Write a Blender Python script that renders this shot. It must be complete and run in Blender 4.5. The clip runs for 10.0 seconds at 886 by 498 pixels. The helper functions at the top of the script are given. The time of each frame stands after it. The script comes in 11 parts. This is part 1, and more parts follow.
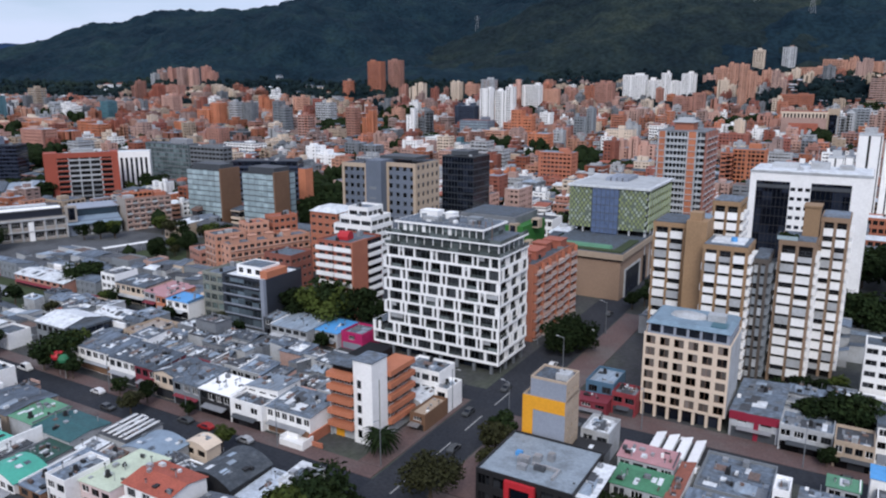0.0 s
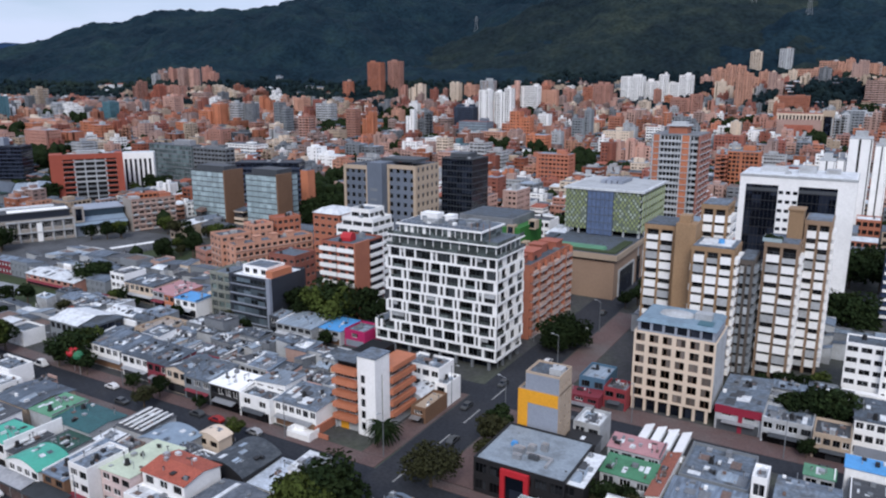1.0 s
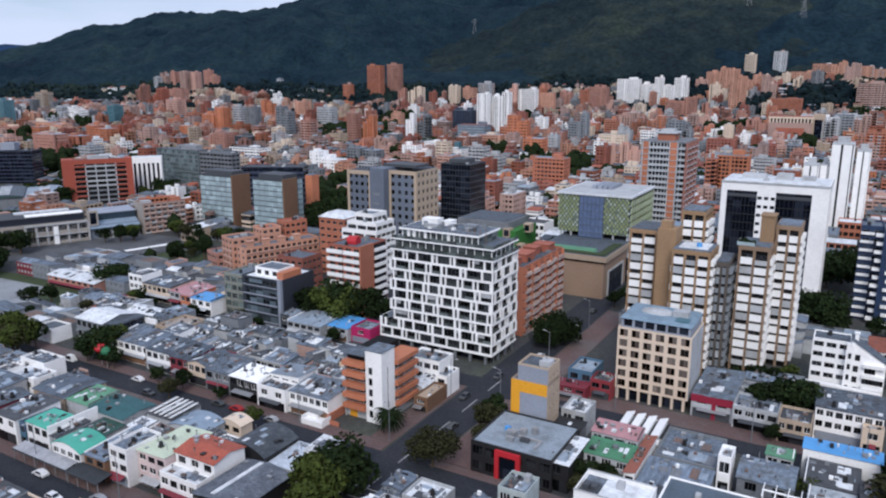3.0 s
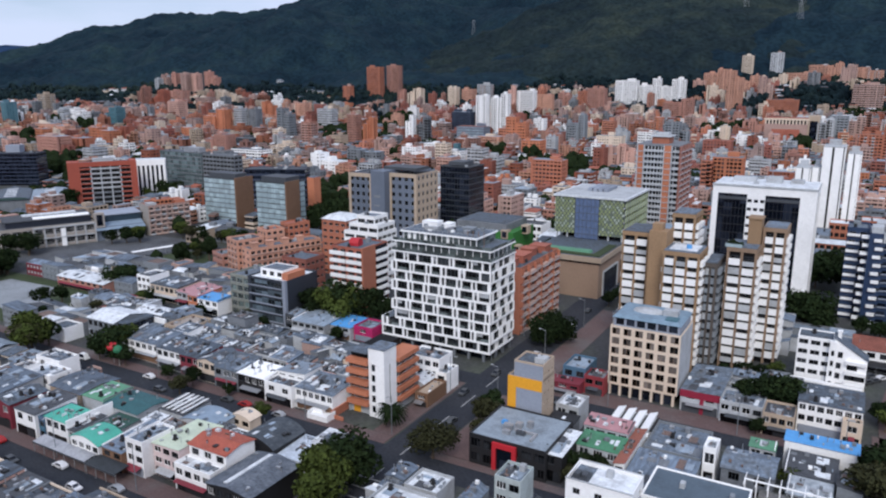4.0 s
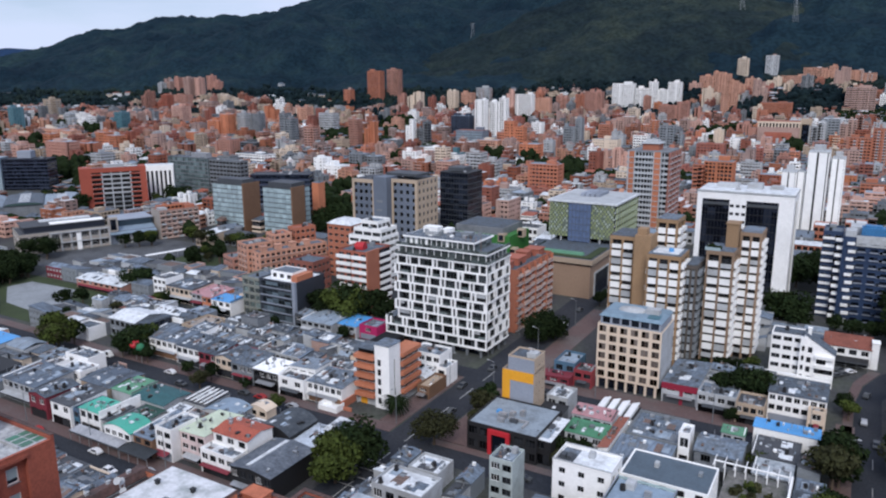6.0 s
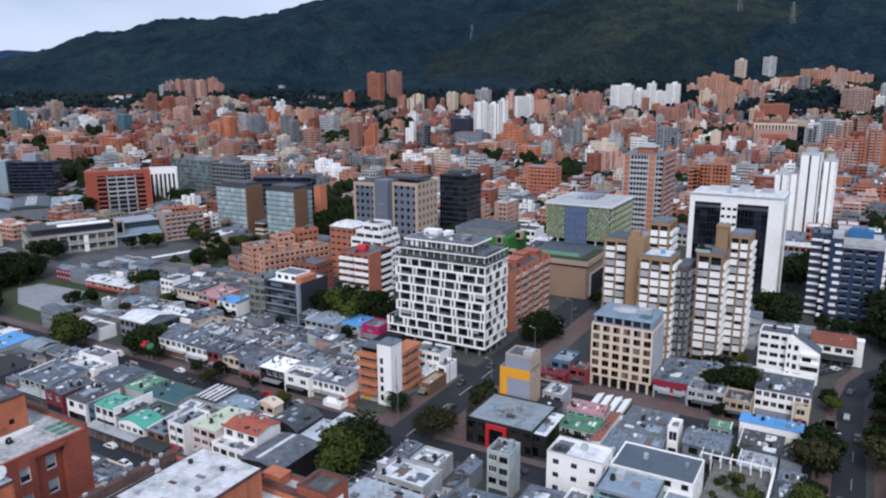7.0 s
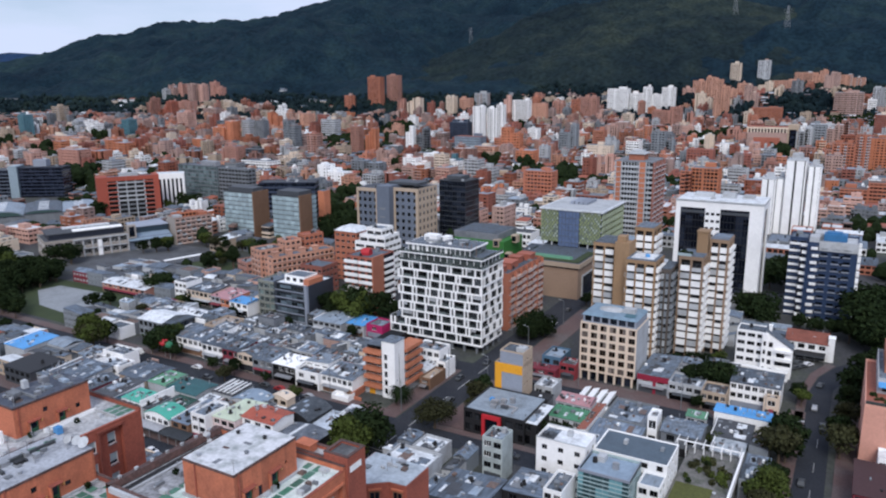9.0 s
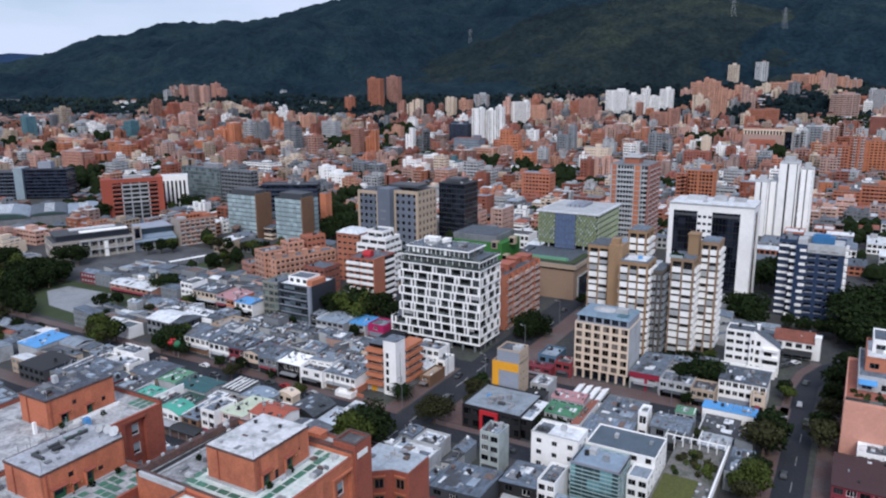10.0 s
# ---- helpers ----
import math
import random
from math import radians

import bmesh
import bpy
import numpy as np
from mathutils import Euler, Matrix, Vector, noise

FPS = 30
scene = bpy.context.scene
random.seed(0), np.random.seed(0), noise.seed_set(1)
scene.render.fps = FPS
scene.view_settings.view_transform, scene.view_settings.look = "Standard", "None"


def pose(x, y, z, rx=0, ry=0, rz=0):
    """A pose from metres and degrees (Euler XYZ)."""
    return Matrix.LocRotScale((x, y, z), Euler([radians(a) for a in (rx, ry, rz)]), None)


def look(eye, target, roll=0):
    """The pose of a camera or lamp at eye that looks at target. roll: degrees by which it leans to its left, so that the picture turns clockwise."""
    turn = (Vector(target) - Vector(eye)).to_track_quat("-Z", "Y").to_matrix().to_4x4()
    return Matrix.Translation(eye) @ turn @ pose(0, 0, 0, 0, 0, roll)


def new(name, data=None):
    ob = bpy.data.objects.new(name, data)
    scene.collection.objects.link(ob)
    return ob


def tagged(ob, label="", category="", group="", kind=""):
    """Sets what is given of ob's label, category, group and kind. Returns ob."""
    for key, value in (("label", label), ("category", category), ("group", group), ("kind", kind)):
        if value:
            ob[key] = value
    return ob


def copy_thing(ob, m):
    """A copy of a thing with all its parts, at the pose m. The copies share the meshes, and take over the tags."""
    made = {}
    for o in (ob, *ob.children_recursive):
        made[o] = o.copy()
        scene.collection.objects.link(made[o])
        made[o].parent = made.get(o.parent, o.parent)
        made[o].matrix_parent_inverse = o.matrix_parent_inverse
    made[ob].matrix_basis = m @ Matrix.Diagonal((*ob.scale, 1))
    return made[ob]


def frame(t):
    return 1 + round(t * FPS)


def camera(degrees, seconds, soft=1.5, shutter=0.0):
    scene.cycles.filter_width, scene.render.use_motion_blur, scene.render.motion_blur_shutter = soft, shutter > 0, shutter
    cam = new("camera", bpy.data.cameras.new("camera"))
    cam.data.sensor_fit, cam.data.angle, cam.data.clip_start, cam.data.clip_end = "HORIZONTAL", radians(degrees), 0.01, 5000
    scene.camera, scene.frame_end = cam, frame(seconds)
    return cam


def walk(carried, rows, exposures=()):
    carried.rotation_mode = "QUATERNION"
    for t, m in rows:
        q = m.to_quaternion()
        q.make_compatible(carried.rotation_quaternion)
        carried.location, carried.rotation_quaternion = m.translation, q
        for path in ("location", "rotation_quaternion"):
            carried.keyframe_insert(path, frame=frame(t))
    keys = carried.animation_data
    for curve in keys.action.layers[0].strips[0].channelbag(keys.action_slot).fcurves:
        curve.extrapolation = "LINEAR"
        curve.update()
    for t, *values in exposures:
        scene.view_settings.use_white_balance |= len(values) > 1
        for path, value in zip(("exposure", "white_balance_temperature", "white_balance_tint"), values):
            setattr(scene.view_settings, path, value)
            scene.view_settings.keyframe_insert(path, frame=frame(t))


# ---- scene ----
cam = camera(62.4, 10.0, soft=2.15)
METRES, EYE, TILT, LEAN, TURN = 90.3, 82.0, 0.0, 0.0, 30.2
ROWS = [
    (0.0, 0.0, 0.0, 0.0, -0.01, -13.03, 0.05),
    (0.5, -0.0008, -0.0461, 0.0136, -0.04, -13.06, 0.03),
    (1.0, -0.002, -0.0925, 0.027, -0.07, -13.07, -0.03),
    (1.5, -0.0032, -0.1389, 0.0406, -0.09, -13.07, -0.02),
    (2.0, -0.0045, -0.1859, 0.0544, -0.12, -13.08, -0.0),
    (2.5, -0.0053, -0.2327, 0.0679, -0.15, -13.07, 0.01),
    (4.0, -0.007, -0.3727, 0.1105, -0.24, -13.08, 0.07),
    (4.5, -0.0073, -0.4198, 0.1246, -0.25, -13.08, 0.11),
    (5.0, -0.0074, -0.4673, 0.1384, -0.26, -13.06, 0.16),
    (5.5, -0.0072, -0.5146, 0.1528, -0.27, -13.05, 0.19),
    (7.0, -0.007, -0.6588, 0.197, -0.32, -12.99, 0.33),
    (7.5, -0.0068, -0.7074, 0.2118, -0.34, -12.97, 0.35),
    (8.0, -0.0065, -0.757, 0.227, -0.35, -12.95, 0.38),
    (8.5, -0.0064, -0.8067, 0.2426, -0.36, -12.95, 0.41),
    (9.0, -0.0065, -0.8566, 0.2584, -0.37, -12.95, 0.43),
    (9.5, -0.0066, -0.9067, 0.2746, -0.39, -12.96, 0.43),
    (10.0, -0.0065, -0.9566, 0.2911, -0.41, -12.95, 0.42),
]
walk(cam, [(t, pose(0, 0, EYE, TILT, LEAN, TURN) @ pose(METRES * x, METRES * y, METRES * z, 90 + pitch, roll, yaw)) for t, x, y, z, yaw, pitch, roll in ROWS])

# ---- world, sun ----
world = bpy.data.worlds.new("sky")
scene.world = world
world.use_nodes = True
wn, wl = world.node_tree.nodes, world.node_tree.links
wn.clear()
SUN_EL, SUN_AZ = 42.0, 155.0      # compass from +y, clockwise
sky = wn.new("ShaderNodeTexSky")
sky.sky_type, sky.sun_disc = "NISHITA", False
sky.sun_elevation, sky.sun_rotation = radians(SUN_EL), radians(SUN_AZ)
sky.altitude, sky.air_density, sky.dust_density = 2600, 1.0, 1.0
geo = wn.new("ShaderNodeTexCoord")
mapn = wn.new("ShaderNodeMapping")
mapn.inputs["Scale"].default_value = (1.0, 1.0, 4.0)
cloud = wn.new("ShaderNodeTexNoise")
cloud.inputs["Scale"].default_value, cloud.inputs["Detail"].default_value = 2.2, 7.0
cloud.inputs["Roughness"].default_value = 0.55
ramp = wn.new("ShaderNodeValToRGB")
ramp.color_ramp.elements[0].position, ramp.color_ramp.elements[1].position = 0.28, 0.5
ramp.color_ramp.elements[0].color, ramp.color_ramp.elements[1].color = (0.35, 0.35, 0.35, 1), (0.97, 0.97, 0.97, 1)
mixn = wn.new("ShaderNodeMix")
mixn.data_type = "RGBA"
mixn.inputs["B"].default_value = (7.7, 8.8, 11.8, 1)
bg = wn.new("ShaderNodeBackground")
bg.inputs["Strength"].default_value = 0.095
wo = wn.new("ShaderNodeOutputWorld")
wl.new(geo.outputs["Generated"], mapn.inputs["Vector"])
wl.new(mapn.outputs["Vector"], cloud.inputs["Vector"])
wl.new(cloud.outputs["Fac"], ramp.inputs["Fac"])
wl.new(ramp.outputs["Color"], mixn.inputs["Factor"])
wl.new(sky.outputs["Color"], mixn.inputs["A"])
wl.new(mixn.outputs["Result"], bg.inputs["Color"])
wl.new(bg.outputs["Background"], wo.inputs["Surface"])
sun = new("sun", bpy.data.lights.new("sun", "SUN"))
sun.data.energy, sun.data.angle, sun.data.color = 2.5, radians(26), (1.0, 0.965, 0.935)
az, el = radians(SUN_AZ), radians(SUN_EL)
sun.matrix_world = look((0, 0, 300), (-300 * math.sin(az) * math.cos(el), -300 * math.cos(az) * math.cos(el), 300 - 300 * math.sin(el)))
scene.view_settings.exposure = -0.13

# ---- materials ----
def mat(name, col, rough=0.8, var=0.18, size=0.35, stain=0.25, stain_size=0.05, bump=0.0, metal=0.0, tone=0.12, stain_col=None, stretch=None, spec=0.5):
    """Procedural surface: grain, broad stains and a slight difference from object to object."""
    m = bpy.data.materials.new(name)
    m.use_nodes = True
    n, l = m.node_tree.nodes, m.node_tree.links
    b = n["Principled BSDF"]
    b.inputs["Roughness"].default_value, b.inputs["Metallic"].default_value = rough, metal
    b.inputs["Specular IOR Level"].default_value = spec
    g = n.new("ShaderNodeNewGeometry")
    vec = g.outputs["Position"]
    if stretch:
        mp = n.new("ShaderNodeMapping")
        mp.inputs["Scale"].default_value = stretch
        l.new(vec, mp.inputs["Vector"])
        vec = mp.outputs["Vector"]
    fine = n.new("ShaderNodeTexNoise")
    fine.inputs["Scale"].default_value, fine.inputs["Detail"].default_value = 1 / size, 3.0
    broad = n.new("ShaderNodeTexNoise")
    broad.inputs["Scale"].default_value, broad.inputs["Detail"].default_value = stain_size, 5.0
    broad.inputs["Roughness"].default_value = 0.65
    info = n.new("ShaderNodeObjectInfo")
    off = n.new("ShaderNodeVectorMath")
    off.operation = "ADD"
    sc = n.new("ShaderNodeMath")
    sc.operation, sc.inputs[1].default_value = "MULTIPLY", 91.0
    l.new(info.outputs["Random"], sc.inputs[0])
    l.new(vec, off.inputs[0])
    l.new(sc.outputs[0], off.inputs[1])
    l.new(off.outputs[0], fine.inputs["Vector"])
    l.new(off.outputs[0], broad.inputs["Vector"])
    f1 = n.new("ShaderNodeMapRange")
    f1.inputs["From Min"].default_value, f1.inputs["From Max"].default_value = 0.3, 0.7
    f1.inputs["To Min"].default_value, f1.inputs["To Max"].default_value = 1 - var, 1 + var
    l.new(fine.outputs["Fac"], f1.inputs["Value"])
    f2 = n.new("ShaderNodeMapRange")
    f2.inputs["To Min"].default_value, f2.inputs["To Max"].default_value = 1 - tone, 1 + tone
    l.new(info.outputs["Random"], f2.inputs["Value"])
    mul = n.new("ShaderNodeMath")
    mul.operation = "MULTIPLY"
    l.new(f1.outputs[0], mul.inputs[0])
    l.new(f2.outputs[0], mul.inputs[1])
    st = n.new("ShaderNodeMapRange")
    st.inputs["From Min"].default_value, st.inputs["From Max"].default_value = 0.45, 0.68
    st.inputs["To Min"].default_value, st.inputs["To Max"].default_value = 0.0, stain
    l.new(broad.outputs["Fac"], st.inputs["Value"])
    mx = n.new("ShaderNodeMix")
    mx.data_type = "RGBA"
    mx.inputs["A"].default_value = (*col, 1)
    mx.inputs["B"].default_value = (*(stain_col or [c * 0.45 for c in col]), 1)
    l.new(st.outputs[0], mx.inputs["Factor"])
    vm = n.new("ShaderNodeVectorMath")
    vm.operation = "SCALE"
    l.new(mx.outputs["Result"], vm.inputs[0])
    l.new(mul.outputs[0], vm.inputs["Scale"])
    l.new(vm.outputs[0], b.inputs["Base Color"])
    if bump:
        bp = n.new("ShaderNodeBump")
        bp.inputs["Strength"].default_value, bp.inputs["Distance"].default_value = 0.7, bump
        l.new(fine.outputs["Fac"], bp.inputs["Height"])
        l.new(bp.outputs[0], b.inputs["Normal"])
    return m


def ribbed(m, axis, pitch, depth):
    """Adds corrugation along one axis to a material."""
    n, l = m.node_tree.nodes, m.node_tree.links
    b = n["Principled BSDF"]
    g = n.new("ShaderNodeNewGeometry")
    w = n.new("ShaderNodeTexWave")
    w.bands_direction = axis
    w.inputs["Scale"].default_value = 0.314 / pitch
    l.new(g.outputs["Position"], w.inputs["Vector"])
    bp = n.new("ShaderNodeBump")
    bp.inputs["Strength"].default_value, bp.inputs["Distance"].default_value = 0.8, depth
    l.new(w.outputs["Fac"], bp.inputs["Height"])
    l.new(bp.outputs[0], b.inputs["Normal"])
    return m


def glass(name, col, rough=0.12, spread=0.5, spec=0.6):
    """Window glass over a dim room: each pane a little different."""
    m = bpy.data.materials.new(name)
    m.use_nodes = True
    n, l = m.node_tree.nodes, m.node_tree.links
    b = n["Principled BSDF"]
    b.inputs["Roughness"].default_value, b.inputs["Specular IOR Level"].default_value = rough, spec
    g = n.new("ShaderNodeNewGeometry")
    info = n.new("ShaderNodeObjectInfo")
    mp = n.new("ShaderNodeMapping")
    mp.inputs["Scale"].default_value = (0.31, 0.31, 0.33)
    wv = n.new("ShaderNodeTexWhiteNoise")
    fl = n.new("ShaderNodeVectorMath")
    fl.operation = "FLOOR"
    ad = n.new("ShaderNodeMath")
    l.new(g.outputs["Position"], mp.inputs["Vector"])
    l.new(mp.outputs[0], fl.inputs[0])
    l.new(fl.outputs[0], wv.inputs["Vector"])
    ad.operation = "ADD"
    l.new(wv.outputs["Value"], ad.inputs[0])
    l.new(info.outputs["Random"], ad.inputs[1])
    fr = n.new("ShaderNodeMath")
    fr.operation = "FRACT"
    l.new(ad.outputs[0], fr.inputs[0])
    rp = n.new("ShaderNodeValToRGB")
    rp.color_ramp.elements[0].position, rp.color_ramp.elements[1].position = 0.45, 1.0
    rp.color_ramp.elements[0].color = (*[c * (1 - spread * 0.6) for c in col], 1)
    rp.color_ramp.elements[1].color = (*[min(1, c * (1 + spread * 2.2) + 0.02 * spread) for c in col], 1)
    l.new(fr.outputs[0], rp.inputs["Fac"])
    l.new(rp.outputs["Color"], b.inputs["Base Color"])
    return m


WHITE = mat("white_paint", (0.87, 0.87, 0.87), 0.7, 0.05, 0.6, 0.18, 0.12, tone=0.05)
OFFWHITE = mat("offwhite_render", (0.42, 0.44, 0.465), 0.8, 0.12, 0.5, 0.6, 0.2, stain_col=(0.24, 0.235, 0.225))
CREAM = mat("cream_render", (0.66, 0.54, 0.43), 0.8, 0.06, 0.5, 0.15, 0.1, tone=0.03)
BEIGE = mat("beige_render", (0.42, 0.33, 0.25), 0.85, 0.1, 0.5, 0.25, 0.1)
TAN = mat("tan_brick", (0.29, 0.185, 0.105), 0.85, 0.15, 0.3, 0.25, 0.1)
PINKISH = mat("pink_render", (0.55, 0.33, 0.27), 0.85, 0.1, 0.5, 0.25, 0.1)
BRICK = mat("orange_brick", (0.41, 0.150, 0.090), 0.85, 0.18, 0.3, 0.45, 0.08, stain_col=(0.25, 0.085, 0.055))
BRICK2 = mat("rose_brick", (0.40, 0.20, 0.155), 0.85, 0.18, 0.3, 0.4, 0.08)
BRICK3 = mat("red_brick", (0.34, 0.105, 0.068), 0.85, 0.18, 0.3, 0.4, 0.08)
BRICKA = mat("light_orange_brick", (0.52, 0.275, 0.195), 0.85, 0.18, 0.3, 0.4, 0.08)
BRICKB = mat("dusty_pink_brick", (0.43, 0.285, 0.245), 0.85, 0.18, 0.3, 0.4, 0.08)
BRICKC = mat("dark_red_brick", (0.27, 0.095, 0.07), 0.85, 0.18, 0.3, 0.4, 0.08)
BRICKD = mat("bright_orange_brick", (0.50, 0.18, 0.095), 0.85, 0.18, 0.3, 0.4, 0.08)
ORANGE = mat("orange_paint", (0.46, 0.165, 0.088), 0.75, 0.08, 0.4, 0.25, 0.2)
GREY = mat("grey_render", (0.20, 0.222, 0.245), 0.8, 0.1, 0.5, 0.25, 0.1)
DKGREY = mat("dark_grey_cladding", (0.055, 0.062, 0.072), 0.6, 0.12, 0.5, 0.2, 0.1)
CONC = mat("concrete", (0.175, 0.19, 0.21), 0.9, 0.15, 0.5, 0.6, 0.15)
BLACK = mat("black_paint", (0.014, 0.014, 0.016), 0.6, 0.2, 0.5, 0.2, 0.1)
RED = mat("red_paint", (0.48, 0.02, 0.03), 0.6, 0.1, 0.5, 0.2, 0.1)
YELLOW = mat("yellow_paint", (0.75, 0.34, 0.02), 0.7, 0.06, 0.5, 0.2, 0.15)
BLUEGREY = mat("blue_grey_panel", (0.26, 0.29, 0.35), 0.7, 0.08, 0.5, 0.2, 0.1)
BROWN = mat("brown_cladding", (0.20, 0.11, 0.065), 0.75, 0.15, 0.4, 0.25, 0.1)
GREENW = mat("green_facade", (0.03, 0.16, 0.03), 0.7, 0.2, 0.4, 0.2, 0.1)
GLASS = glass("window_glass", (0.006, 0.007, 0.009), 0.12, 0.9, 0.22)
GLASSW = glass("dark_reflecting_glass", (0.008, 0.010, 0.012), 0.1, 1.2, 0.4)
GLASSB = glass("blue_curtain_glass", (0.32, 0.41, 0.44), 0.12, 0.15)
GLASSN = glass("navy_glass", (0.006, 0.009, 0.017), 0.1, 0.5, 0.35)
FARG = glass("far_window_glass", (0.013, 0.013, 0.015), 0.2, 1.4, 0.3)
# near-black filling: the shade inside rooms and recesses is put into its colour
CORE = mat("painted_interior_shade", (0.006, 0.006, 0.007), 0.7, 0.3, 1.5, 0.2, 0.2, spec=0.2)
ROOFG = mat("grey_roof_membrane", (0.108, 0.138, 0.178), 0.85, 0.38, 0.9, 0.9, 0.32, tone=0.35, stain_col=(0.075, 0.078, 0.082))
ROOFX = ribbed(mat("fibre_cement_roof_x", (0.108, 0.140, 0.184), 0.75, 0.42, 0.8, 0.85, 0.35, tone=0.5, stain_col=(0.045, 0.048, 0.055), stretch=(1, 0.22, 1)), "X", 0.5, 0.06)
ROOFY = ribbed(mat("fibre_cement_roof_y", (0.108, 0.140, 0.184), 0.75, 0.42, 0.8, 0.85, 0.35, tone=0.5, stain_col=(0.045, 0.048, 0.055), stretch=(0.22, 1, 1)), "Y", 0.5, 0.06)
ROOFL = ribbed(mat("pale_steel_roof", (0.25, 0.31, 0.38), 0.55, 0.3, 0.8, 0.7, 0.35, stretch=(1, 0.22, 1), tone=0.25, stain_col=(0.18, 0.19, 0.2)), "X", 0.6, 0.06)
RUST = mat("rusted_roof", (0.15, 0.10, 0.085), 0.85, 0.25, 0.6, 0.7, 0.3, tone=0.25, stain_col=(0.10, 0.085, 0.08))
ROOFW = mat("white_roof_sheet", (0.66, 0.69, 0.72), 0.55, 0.14, 0.9, 0.75, 0.35, tone=0.12, stain_col=(0.35, 0.36, 0.38))
ROOFB = mat("blue_grey_roof", (0.22, 0.29, 0.37), 0.6, 0.08, 0.8, 0.4, 0.25, tone=0.1)
ROOFD = mat("dark_roof", (0.06, 0.065, 0.075), 0.75, 0.2, 0.8, 0.5, 0.25, tone=0.2)
TILE = mat("clay_roof", (0.29, 0.10, 0.068), 0.85, 0.2, 0.4, 0.4, 0.2, tone=0.2)
TEAL = mat("turquoise_roof", (0.065, 0.37, 0.28), 0.6, 0.08, 0.6, 0.3, 0.2, tone=0.05)
GREENR = mat("green_roof", (0.10, 0.26, 0.16), 0.7, 0.1, 0.6, 0.4, 0.2, tone=0.1)
BLUER = mat("blue_roof", (0.08, 0.30, 0.62), 0.55, 0.08, 0.6, 0.3, 0.2, tone=0.05)
LIME = mat("pale_green_roof", (0.55, 0.62, 0.48), 0.7, 0.08, 0.6, 0.3, 0.2, tone=0.05)
PINKR = mat("pink_roof", (0.42, 0.22, 0.235), 0.7, 0.1, 0.6, 0.3, 0.2, tone=0.05)
MAROON = mat("maroon_paint", (0.20, 0.025, 0.04), 0.7, 0.1, 0.6, 0.3, 0.2, tone=0.05)
METAL = mat("galvanised_metal", (0.42, 0.43, 0.45), 0.45, 0.1, 0.5, 0.3, 0.3, metal=0.6)
ASPHALT = mat("asphalt", (0.027, 0.031, 0.040), 0.9, 0.25, 0.6, 0.5, 0.06, stain_col=(0.045, 0.046, 0.052), tone=0, spec=0.2)
PAVE = mat("brick_paving", (0.115, 0.073, 0.070), 0.9, 0.2, 0.5, 0.7, 0.07, stain_col=(0.13, 0.12, 0.12), tone=0.05)
YARD = mat("city_ground", (0.045, 0.046, 0.051), 0.95, 0.25, 1.2, 0.6, 0.03, stain_col=(0.07, 0.085, 0.05), tone=0)
LINE = mat("road_marking", (0.36, 0.36, 0.36), 0.8, 0.25, 0.3, 0.3, 0.5, tone=0)
LAWN = mat("lawn", (0.034, 0.052, 0.017), 0.95, 0.25, 0.5, 0.5, 0.08, bump=0.05, tone=0)
COURT = mat("worn_court", (0.25, 0.27, 0.29), 0.9, 0.12, 1.0, 0.5, 0.08, tone=0)
LEAF = mat("leaves", (0.014, 0.024, 0.010), 0.9, 0.55, 0.7, 0.5, 0.3, tone=0.3, stain_col=(0.027, 0.037, 0.012), spec=0.05)
LEAFY = mat("yellow_green_leaves", (0.050, 0.068, 0.015), 0.85, 0.5, 0.7, 0.5, 0.3, tone=0.2, stain_col=(0.04, 0.06, 0.014), spec=0.15)
LEAFO = mat("olive_leaves", (0.034, 0.036, 0.015), 0.85, 0.5, 0.7, 0.5, 0.3, tone=0.2, stain_col=(0.025, 0.026, 0.012), spec=0.15)
BARK = mat("bark", (0.09, 0.065, 0.045), 0.95, 0.3, 0.2, 0.3, 0.5)


